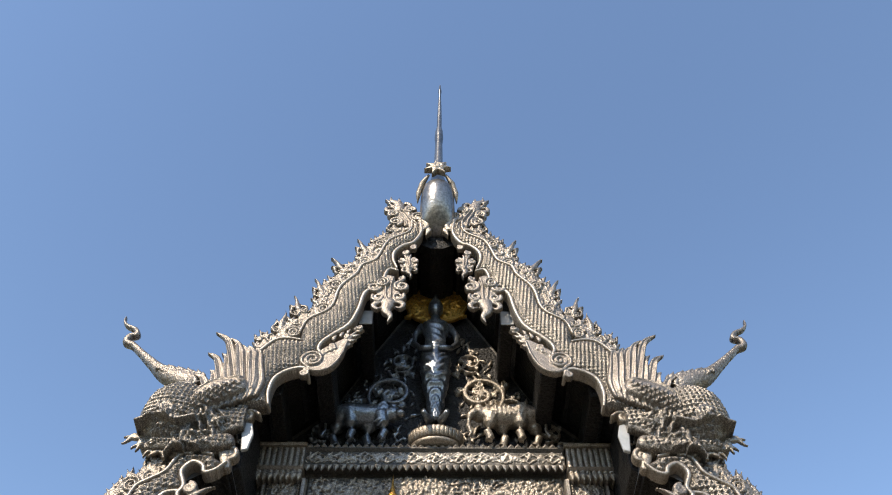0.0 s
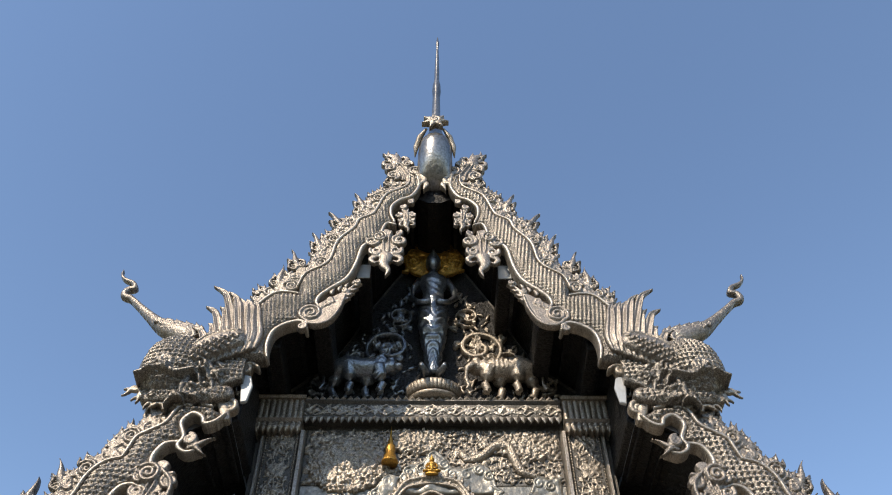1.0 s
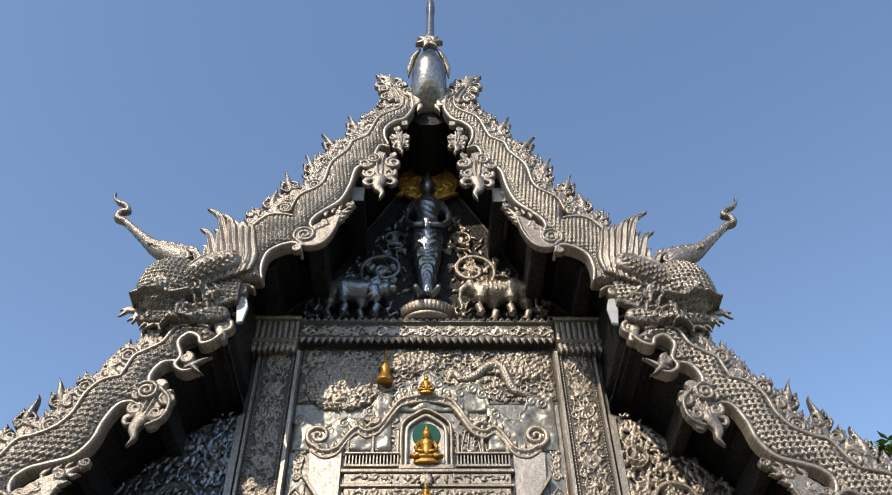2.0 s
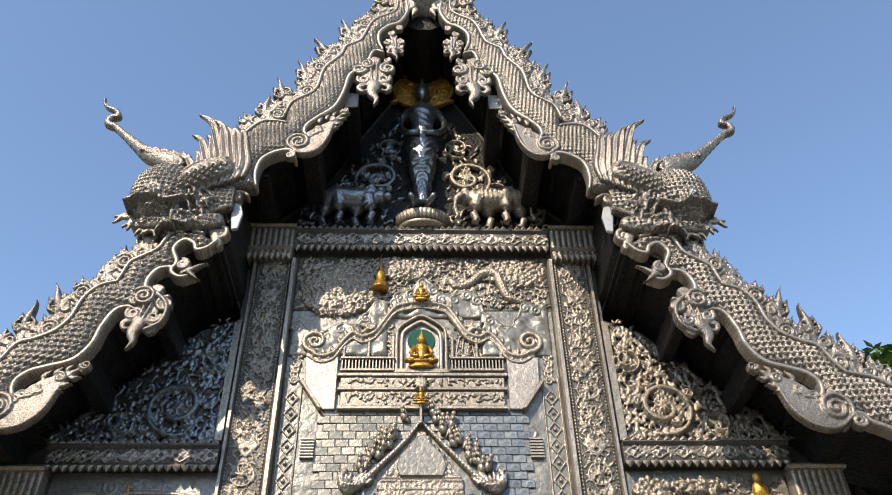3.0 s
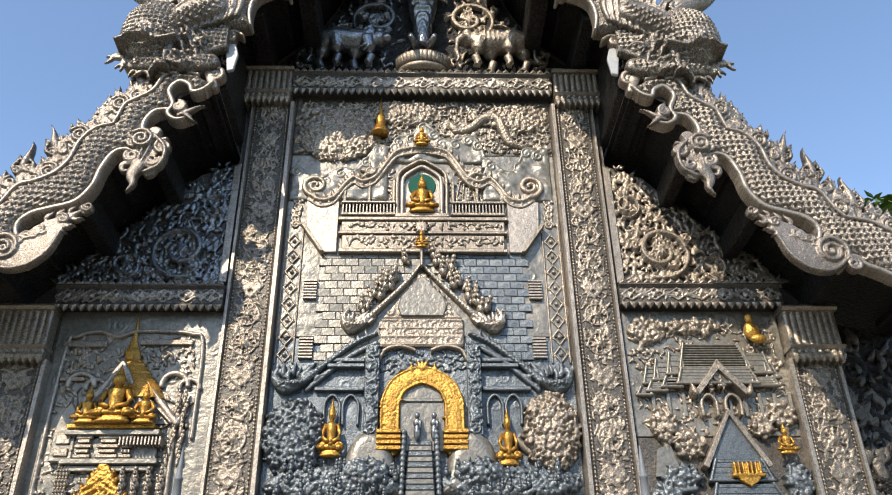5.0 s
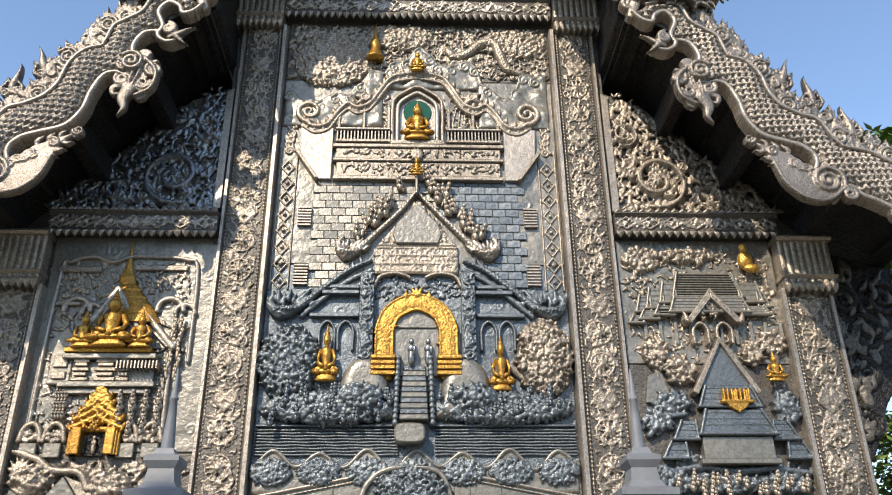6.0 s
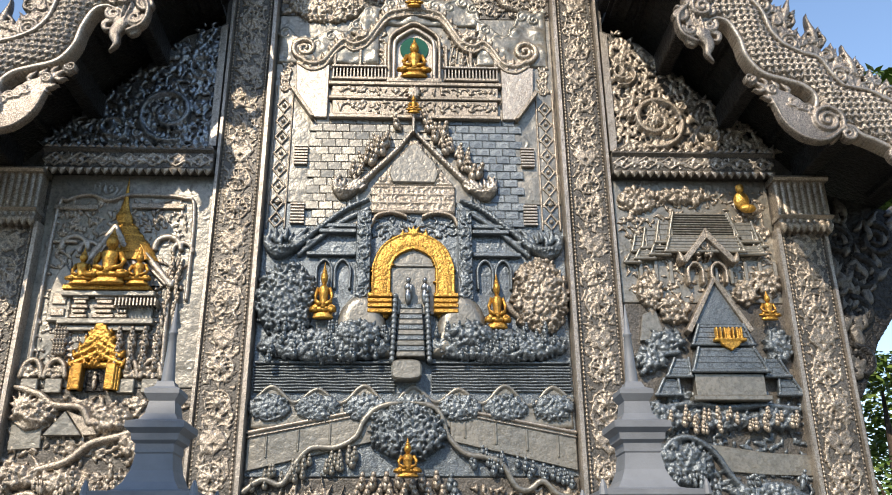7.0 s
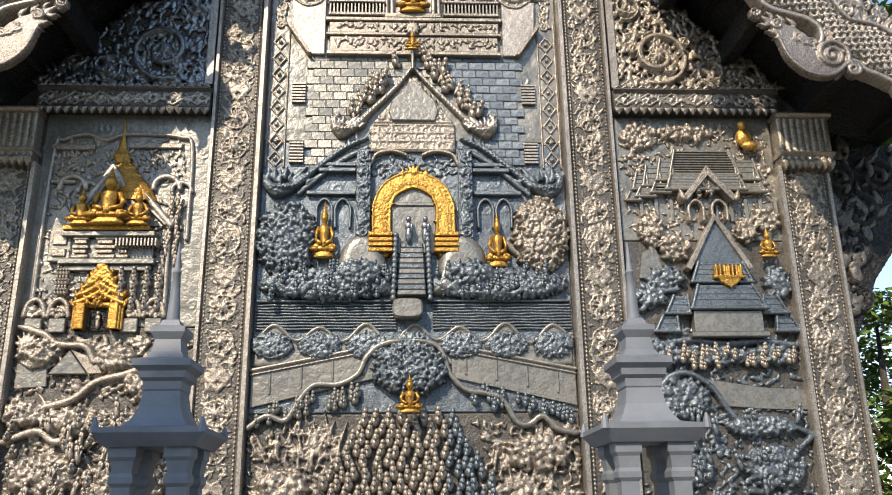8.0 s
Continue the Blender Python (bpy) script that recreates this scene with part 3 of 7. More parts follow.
def serpent_head():
    t = thing("eave_serpent", (CX + 3.1, -1.2, 8.1), "silver winged serpent head with raised trunk at the eave", "ornament", "serpent heads of the upper gable")
    rng = random.Random(15)
    c = Carving(CX + 2.2, CX + 3.8, 7.6, 9.3, 0.01)
    c.stroke([(CX + 2.3, 8.45), (CX + 2.6, 8.4), (CX + 2.9, 8.42)], [0.2, 0.3, 0.34], 0.25, 0.02)
    c.stroke(curve([(CX + 2.36, 8.06), (CX + 2.6, 8.02), (CX + 2.85, 8.04), (CX + 3.08, 8.02), (CX + 3.24, 7.98)], 16), [0.1, 0.12, 0.13, 0.1, 0.05], 0.6, 0.03)
    c.stroke([(CX + 3.0, 8.5), (CX + 3.03, 8.42)], [0.4, 0.38], 0.62, 0.02)
    c.scaled(0.026, 0.085, -40, 0.06)
    for k in range(46):
        a = rng.uniform(100, 260)
        q = rng.uniform(0.24, 0.5)
        x, z = 3.0 + q * math.cos(radians(a)), 8.42 + q * math.sin(radians(a))
        flame(c, CX + x, z, a + rng.uniform(-30, 30), rng.uniform(0.14, 0.24), rng.choice((1.0, -1.0)), 0.9, 0.2 - 0.2 * q, 0.16)
    c.stroke(curve([(CX + 2.72, 8.26), (CX + 2.92, 8.2), (CX + 3.14, 8.26), (CX + 3.36, 8.18)], 14), [0.02, 0.034, 0.036, 0.02], 1.0, 0.24)
    c.stroke(spiral(CX + 3.06, 8.34, 0.09, 0.012, 0, 1.8, 24), [0.024, 0.016], 1.0, 0.25)
    c.stroke(spiral(CX + 2.74, 8.36, 0.13, 0.012, 180, -1.9, 26), [0.028, 0.018], 1.0, 0.18)
    for k in range(40):
        c.emboss(spiral(CX + rng.uniform(2.4, 3.35), rng.uniform(7.92, 8.35), rng.uniform(0.03, 0.055), 0.01, rng.uniform(0, 360), rng.choice((1.4, -1.4)), 12), 0.013, 0.02)
    put_mesh("head", c.mesh("head", SCALES, -1.22, 0.04, True), t)
    c = Carving(CX + 2.5, CX + 3.7, 7.4, 8.4, 0.01)
    for k in range(7):
        flame(c, CX + 3.1 + 0.045 * k, 7.98 + 0.03 * k, -110 + 16 * k, 0.2, 0.8 if k % 2 else -0.8, 0.6, 0.0, 0.16)
    for k in range(6):
        flame(c, CX + 2.78 + 0.06 * k, 7.94, -120 + 10 * k, 0.13, 0.7 if k % 2 else -0.7, 0.6, 0.0, 0.2)
    put_mesh("beard", c.mesh("beard", SILVER, -1.24, 0.03), t)
    c = Carving(CX + 2.7, CX + 4.4, 8.6, 10.4, 0.01)
    c.stroke(curve([(CX + 2.98, 8.98), (CX + 3.12, 9.05), (CX + 3.32, 9.14), (CX + 3.52, 9.32), (CX + 3.71, 9.51), (CX + 3.88, 9.68)], 24), [0.15, 0.13, 0.1, 0.065, 0.045, 0.04], 0.8, 0.01, scales=0.008, scale_size=0.045)
    c.stroke(curve([(CX + 3.86, 9.66), (CX + 3.97, 9.72), (CX + 3.95, 9.83), (CX + 3.87, 9.86), (CX + 3.92, 9.96), (CX + 4.04, 10.03), (CX + 4.11, 10.12), (CX + 4.12, 10.22)], 26), [0.04, 0.045, 0.038, 0.034, 0.026, 0.018, 0.008], 0.9, 0.01)
    for k in range(9):
        flame(c, CX + 2.84 + 0.055 * k, 9.08 + 0.018 * k, 100 - 4 * k, 0.13 + 0.03 * (k % 2), -0.7, 0.8, 0.01, 0.2)
        c.stroke(spiral(CX + 2.9 + 0.06 * k, 9.02 + 0.02 * k, 0.045, 0.008, 40 * k, 1.5, 14), [0.016, 0.01], 1.0, 0.09)
    put_mesh("trunk", c.mesh("trunk", WEATHERED, -1.22, 0.03, True), t)
    # wing of long overlapping feathers
    c = Carving(CX + 1.95, CX + 3.2, 8.2, 9.95, 0.01)
    tips = ((2.26, 9.5), (2.36, 9.52), (2.47, 9.56), (2.6, 9.66), (2.82, 9.78), (2.66, 9.38), (2.84, 9.4), (2.74, 9.08), (2.92, 9.02))
    for k, (tx, tz) in enumerate(tips):
        x0, z0 = 2.14 + 0.065 * k, 8.86 - 0.035 * k
        mid_x = x0 + 0.25 * (tx - x0)
        c.stroke(curve([(CX + x0, z0 - 0.15), (CX + x0 - 0.02, z0 + 0.05), (CX + mid_x, z0 + 0.5 * (tz - z0)), (CX + x0 + 0.55 * (tx - x0), z0 + 0.85 * (tz - z0)), (CX + tx, tz)], 24), [0.05, 0.066, 0.06, 0.042, 0.006], 0.5, 0.02 + 0.012 * (k % 2), groove=0.02)
        c.stroke(curve([(CX + x0 + 0.04, z0 - 0.1), (CX + x0 + 0.035, z0 + 0.05), (CX + mid_x + 0.045, z0 + 0.5 * (tz - z0)), (CX + x0 + 0.55 * (tx - x0) + 0.03, z0 + 0.83 * (tz - z0))], 20), [0.012, 0.012, 0.006], 1.0, 0.06)
    c.stroke(curve([(CX + 2.36, 8.78), (CX + 2.6, 8.66), (CX + 2.78, 8.5)], 10), [0.13, 0.17, 0.12], 0.5, 0.07)
    c.emboss(curve([(CX + 2.3, 8.9), (CX + 2.58, 8.84), (CX + 2.86, 8.6)], 12), 0.018, 0.03)
    for k in range(30):
        x, z = 2.3 + 0.09 * (k % 6) + 0.04 * (k // 6), 8.84 - 0.05 * (k % 6) - 0.06 * (k // 6)
        c.emboss(spiral(CX + x, z, 0.04, 0.03, 200, 0.5, 8), 0.012, 0.025)
    put_mesh("wing", c.mesh("wing", WEATHERED, -1.33, 0.03), t, "fan of long curved feathers")
    # pierced scroll panel that joins the two roof tiers
    c = Carving(CX + 2.0, CX + 3.2, 7.5, 8.9, 0.01)
    for (x, z, r, a, tn) in ((2.4, 8.45, 0.13, 90, 1.7), (2.56, 8.2, 0.12, 200, -1.6), (2.82, 7.98, 0.11, 0, 1.6), (2.3, 7.92, 0.1, 60, 1.5), (2.55, 7.9, 0.11, 150, -1.5), (2.12, 8.7, 0.1, 40, 1.6), (2.2, 8.5, 0.08, 100, -1.6)):
        c.stroke(spiral(CX + x, z, r, 0.012, a, tn, 24), [0.034, 0.02], 0.9, 0.03)
    c.stroke(curve([(CX + 2.12, 8.75), (CX + 2.3, 8.6), (CX + 2.44, 8.35), (CX + 2.4, 8.05), (CX + 2.3, 7.76)], 14), [0.07, 0.09, 0.07, 0.05], 0.5, 0.03)
    c.stroke(curve([(CX + 2.45, 8.2), (CX + 2.72, 7.98), (CX + 3.0, 7.9)], 12), [0.06, 0.08, 0.05], 0.6, 0.03)
    for k in range(14):
        flame(c, CX + 2.14 + 0.055 * k, 8.7 - 0.068 * k, 60 + 40 * (k % 3), 0.14, 0.8, 0.8, 0.04, 0.2)
    c.stroke(curve([(CX + 2.06, 8.5), (CX + 2.16, 8.56), (CX + 2.28, 8.5), (CX + 2.32, 8.36)], 14), 0.022, 1.0, 0.05)
    put_mesh("scroll_panel", c.mesh("scroll_panel", SILVER, -1.16, 0.06), t)
    extrude("plate", [(CX + 2.12, 8.02), (CX + 2.19, 8.0), (CX + 2.22, 8.2), (CX + 2.24, 8.34), (CX + 2.2, 8.42), (CX + 2.13, 8.4), (CX + 2.09, 8.25)], -1.17, -1.12, PLATE, t, "smooth pale metal plate", 0.01)
    return t


def barge_lower():
    t = thing("serpent_barge_board", (CX + 3.6, -1.15, 6.2), "silver barge board shaped as a scaly serpent on the lower roof", "barge board", "barge boards of the lower roof")
    crown = [(2.47, 7.89), (2.64, 7.92), (2.83, 7.86), (2.92, 7.66), (3.06, 7.55), (3.18, 7.46), (3.23, 7.3), (3.26, 7.2), (3.44, 7.13), (3.56, 6.96), (3.62, 6.72), (3.73, 6.56), (3.9, 6.46), (4.06, 6.4), (4.18, 6.18), (4.26, 6.08), (4.51, 6.02), (4.69, 5.91), (5.1, 5.72), (5.6, 5.6)]
    hem_a = [(2.3, 7.78), (2.4, 7.67), (2.5, 7.64), (2.54, 7.73), (2.66, 7.78), (2.75, 7.65), (2.68, 7.46), (2.72, 7.34), (2.62, 7.26), (2.48, 7.3)]
    hem_b = [(2.73, 7.4), (2.86, 7.36), (2.94, 7.22), (2.93, 7.1), (2.85, 7.03)]
    hem_c = [(2.93, 6.8), (3.06, 6.86), (3.19, 6.81), (3.28, 6.6), (3.32, 6.4), (3.45, 6.21), (3.67, 6.13), (3.84, 6.07), (3.94, 5.96), (3.93, 5.83), (3.85, 5.75), (3.78, 5.78)]
    hem_d = [(4.1, 5.5), (4.14, 5.6), (4.25, 5.6), (4.32, 5.52), (4.45, 5.46), (4.7, 5.32), (5.1, 5.12), (5.6, 5.0)]
    at = lambda p, n: curve([(CX + x, z) for x, z in p], n)
    c = Carving(CX + 2.1, CX + 5.7, 4.8, 8.1, 0.011)
    loop = list(at(crown, 76)) + list(at(hem_d[1:], 30)[::-1]) + [(CX + 4.05, 5.62)] + list(at(hem_c[:-2], 40)[::-1]) + [(CX + 2.92, 6.95)] + list(at(hem_b, 16)[::-1]) + list(at(hem_a[:-2], 30)[::-1])
    c.area(loop, 0.12, 0.16)
    c.scaled(0.026, 0.095, -42)
    put_mesh("body", c.mesh("body", SCALES, -1.15, 0.1), t)
    c = Carving(CX + 2.1, CX + 5.7, 4.8, 8.2, 0.011)
    for hem in (hem_a, hem_b, hem_c, hem_d):
        c.stroke(at(hem, 44), [0.02, 0.03, 0.03, 0.03, 0.02], 1.0, 0.06)
    for fold in (crown[:8], crown[7:16], crown[15:]):
        c.stroke(at(fold, 36), [0.018, 0.026, 0.026, 0.018], 1.0, 0.06)
    put_mesh("edge_rope", c.mesh("edge_rope", BRIGHT, -1.17, 0.08), t)
    c = Carving(CX + 2.3, CX + 5.8, 5.2, 8.9, 0.01)
    crest_band(c, at(crown[2:], 90), 6, 0.34)
    put_mesh("flame_crest", c.mesh("flame_crest", WEATHERED, -1.13, 0.05), t)
    c = Carving(CX + 2.2, CX + 5.6, 4.6, 7.8, 0.01)
    drop_leaf(c, CX + 2.82, 7.0, 0.66, -78)
    c.stroke(spiral(CX + 2.91, 6.95, 0.12, 0.012, 40, 2.0, 28), 0.022, 1.0, 0.07)
    c.stroke(curve([(CX + 2.8, 7.02), (CX + 2.66, 6.85), (CX + 2.68, 6.64), (CX + 2.82, 6.54)], 18), 0.022, 1.0, 0.05)
    flat_leaf(c, [(3.3, 6.13), (3.44, 5.98), (3.5, 5.82), (3.6, 5.6), (3.76, 5.46), (3.96, 5.44), (4.12, 5.54), (4.12, 5.7), (3.98, 5.82), (3.84, 5.84), (3.7, 5.96), (3.52, 6.04)], [(3.5, 5.84), (3.58, 5.62), (3.74, 5.47), (3.95, 5.44), (4.13, 5.56)], (4.0, 5.66), 0.13)
    c.stroke(spiral(CX + 4.18, 5.5, 0.075, 0.012, 100, -1.6, 22), [0.026, 0.018], 0.9, 0.05)
    flame(c, CX + 2.6, 7.3, 165, 0.3, -0.4, 0.8, 0.02, 0.12)
    flame(c, CX + 2.56, 7.32, 195, 0.2, 0.5, 0.8, 0.02, 0.14)
    for (x, z, r, a, tn) in ((4.62, 5.3, 0.12, 100, -1.7), (5.05, 5.08, 0.13, 100, -1.6), (2.6, 7.4, 0.07, 90, 1.7)):
        c.stroke(spiral(CX + x, z, r, 0.012, a, tn, 24), [0.028, 0.02], 0.9, 0.04)
    put_mesh("leaf_fringe", c.mesh("leaf_fringe", WEATHERED, -1.23, 0.03), t)
    return t


for make in (barge_upper, serpent_head, barge_lower):
    other_side(make())


def finial():
    t = thing("ridge_finial", (CX, -1.2, 12.3), "tall silver swan-neck finial on the gable peak", "finial")
    bm = bmesh.new()
    loops = []
    rows = [(12.3, -1.06, 0.12, 0.1), (12.36, -1.12, 0.2, 0.16), (12.5, -1.2, 0.255, 0.24), (12.75, -1.28, 0.275, 0.28), (13.0, -1.34, 0.27, 0.28), (13.16, -1.38, 0.25, 0.25), (13.26, -1.38, 0.2, 0.2), (13.4, -1.37, 0.145, 0.16), (13.6, -1.36, 0.11, 0.13),
            (13.85, -1.35, 0.088, 0.11), (14.2, -1.34, 0.075, 0.1), (14.55, -1.32, 0.07, 0.1), (14.9, -1.31, 0.065, 0.1), (15.12, -1.31, 0.078, 0.12), (15.3, -1.33, 0.07, 0.1), (15.45, -1.34, 0.046, 0.07), (15.8, -1.36, 0.044, 0.06),
            (16.2, -1.4, 0.036, 0.05), (16.5, -1.44, 0.024, 0.036), (16.6, -1.46, 0.022, 0.034), (16.7, -1.48, 0.034, 0.045), (16.92, -1.52, 0.01, 0.012)]
    for z, y, rx, ry in rows:
        lean = 0.05 * (z - 12.4) / 4.5
        loops.append([bm.verts.new((CX + lean + rx * math.cos(a), y + ry * math.sin(a), z)) for a in np.linspace(0, 2 * math.pi, 20, endpoint=False)])
    for a, b in zip(loops, loops[1:]):
        for i in range(20):
            bm.faces.new((a[i], a[(i + 1) % 20], b[(i + 1) % 20], b[i]))
    bm.faces.new(loops[0][::-1])
    bm.faces.new(loops[-1])
    part("neck", bm, POLISHED, t, "polished silver neck with a round bowl", smooth=True)
    c = Carving(CX - 0.35, CX + 0.35, 13.2, 13.9, 0.01)
    for k in range(7):
        a = -60 + 50 * k
        flame(c, CX, 13.45, a, 0.22, 0.2, 0.5, 0.03, 0.26)
    c.stroke(spiral(CX, 13.45, 0.08, 0.0, 0, 1.4, 16), 0.03, 0.8, 0.05)
    put_mesh("rosette", c.mesh("rosette", SILVER, -1.66, 0.06), t)
    for sd in (1, -1):
        bm = bmesh.new()
        limb(bm, [(CX + sd * 0.13, -1.6, 13.34), (CX + sd * 0.24, -1.48, 13.26), (CX + sd * 0.3, -1.4, 13.08), (CX + sd * 0.31, -1.36, 12.86)], [0.02, 0.05, 0.045, 0.008], 8)
        part("cup_lip", bm, SILVER, t, smooth=True)
    c = Carving(CX - 0.5, CX + 0.5, 12.1, 12.7, 0.01)
    for s in (1, -1):
        c.stroke(spiral(CX + s * 0.26, 12.36, 0.13, 0.01, 90, 1.6 * s, 20), [0.045, 0.025], 0.8, 0.02)
        for k in range(4):
            flame(c, CX + s * (0.12 + 0.09 * k), 12.3, -90 + s * 20 * k, 0.2, 0.4 * s, 0.5, 0.02, 0.22)
    put_mesh("foot_scroll", c.mesh("foot_scroll", SILVER, -1.24, 0.06), t)


finial()

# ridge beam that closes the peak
# Coloured near-black to carry the shade under the peak.
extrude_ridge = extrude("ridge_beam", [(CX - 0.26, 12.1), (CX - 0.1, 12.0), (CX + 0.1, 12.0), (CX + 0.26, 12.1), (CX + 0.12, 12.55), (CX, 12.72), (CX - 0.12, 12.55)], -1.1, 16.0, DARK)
tagged(extrude_ridge, "dark ridge beam under the roof peak", "beam", kind="structure")

# ---- pilasters and lintels ----
def floral(c, x0, x1, z0, z1, seed, base=0.0, pitch=0.34):
    """Dense beaten foliage: rosettes in a column with leaves and scrolls round them."""
    rng = random.Random(seed)
    w = x1 - x0
    xm = (x0 + x1) / 2
    n = max(1, round((z1 - z0) / pitch))
    for k in range(n):
        z = z0 + (k + 0.5) * (z1 - z0) / n
        r = min(w * 0.42, pitch * 0.44)
        if k % 3 == 2:
            for s in (1, -1):
                c.stroke(spiral(xm + s * w * 0.2, z, w * 0.19, 0.008, 90, 1.8 * s, 22), [0.024, 0.014], 1.0, base)
                flame(c, xm, z - pitch * 0.4, 90 + s * 26, pitch * 0.6, 0.5 * s, 0.7, base, 0.14)
        else:
            for p in range(13):
                a = 360 * p / 13
                flame(c, xm + 0.6 * r * math.cos(radians(a)), z + 0.6 * r * math.sin(radians(a)), a, r * 0.4, 0.3, 1.2, base, 0.26)
            petals = 9
            for p in range(petals):
                a = 360 * p / petals + rng.uniform(-8, 8)
                flame(c, xm + 0.2 * r * math.cos(radians(a)), z + 0.2 * r * math.sin(radians(a)), a, r * 0.5, 0.3, 1.3, base + 0.01, 0.24)
            c.stroke([(xm, z), (xm + 0.001, z)], r * 0.26, 0.9, base + 0.02)
            c.stroke(spiral(xm, z, r * 0.95, r * 0.95, 0, 1.0, 30), 0.009, 1.2, base + 0.006)
        for _ in range(8):
            s = rng.choice((1, -1))
            flame(c, xm + s * w * rng.uniform(0.18, 0.46), z + rng.uniform(-0.5, 0.5) * pitch, rng.uniform(20, 160) if rng.random() < 0.7 else rng.uniform(0, 360), rng.uniform(0.07, 0.13), rng.uniform(-0.8, 0.8), 1.3, base, 0.16)
    return c


def beads(c, x, z0, z1, r, gap, base=0.0):
    z = z0 + r
    while z < z1:
        c.stroke([(x, z), (x, z + 0.001)], r, 0.9, base)
        z += gap
    return c


def pilaster(x0, x1, z0, z1, seed, label, leafing=None):
    """x0 is the edge nearer to the middle."""
    t = thing("pilaster", (CX + (x0 + x1) / 2, -0.06, z0), label, "pilaster", "pilasters of the front")
    a, b = CX + x0, CX + x1
    w = b - a
    moulding("inner_strip", [(-0.02, a), (-0.02, a + 0.06), (0.1, a + 0.06), (0.125, a + 0.05), (0.125, a + 0.01), (0.1, a)], z0, z1, BRIGHT, t, "smooth bright metal strip", True)
    moulding("shaft", [(-0.02, a + 0.062), (-0.02, b - 0.052), (0.04, b - 0.052), (0.06, b - 0.09), (0.06, a + 0.1), (0.09, a + 0.062)], z0, z1, TARNISH, t, "", True)
    moulding("outer_strip", [(-0.02, b - 0.05), (-0.02, b), (0.05, b), (0.075, b - 0.01), (0.075, b - 0.04), (0.04, b - 0.05)], z0, z1, BRIGHT, t, "smooth metal strip", True)
    c = Carving(a + 0.12, b - 0.1, z0, z1, 0.01)
    fill_leaves(c, a + 0.135, b - 0.115, z0, z1, 0.026, seed + 40, 0.003)
    floral(c, a + 0.13, b - 0.11, z0, z1, seed, 0.012)
    c.h *= 0.6
    put_mesh("floral_band", c.mesh("floral_band", leafing or SILVER, -0.062, 0.004), t, "band of beaten rosettes and leaves")
    for nm, x, r, y in (("inner_beading", a + 0.092, 0.017, -0.074), ("outer_beading", b - 0.078, 0.014, -0.056)):
        c = Carving(x - 0.03, x + 0.03, z0, z1, 0.01)
        beads(c, x, z0, z1, r, 0.042)
        put_mesh(nm, c.mesh(nm, SILVER, y, 0.01), t)
    return t


def capital(x0, x1, z0, z1, proud):
    t = thing("capital", (CX + (x0 + x1) / 2, -proud, z0), "fluted silver capital with a scalloped hem", "capital", "capitals of the front")
    a, b = CX + x0, CX + x1
    c = Carving(a, b, z0 - 0.1, z1, 0.01)
    n = max(3, round((b - a) / 0.075))
    for k in range(n):
        x = a + (k + 0.5) * (b - a) / n
        c.stroke([(x, z0), (x, z1 - 0.02)], (b - a) / n * 0.52, 0.8, 0.02)
        c.stroke([(x, z0 + 0.02), (x, z0 - 0.05)], [(b - a) / n * 0.6, 0.012], 0.5, 0.05)
    put_mesh("fluted_bell", c.mesh("fluted_bell", SILVER, -proud, proud), t)
    moulding("neck_ring", [(-0.02, z0 + 0.1), (proud + 0.05, z0 + 0.1), (proud + 0.09, z0 + 0.125), (proud + 0.05, z0 + 0.15), (-0.02, z0 + 0.15)], a - 0.012, b + 0.012, BRIGHT, t)
    moulding("abacus", [(-0.02, z1 - 0.06), (proud + 0.08, z1 - 0.06), (proud + 0.1, z1 - 0.03), (proud + 0.08, z1), (-0.02, z1)], a - 0.02, b + 0.02, SILVER, t)
    return t


TOOTH = {}


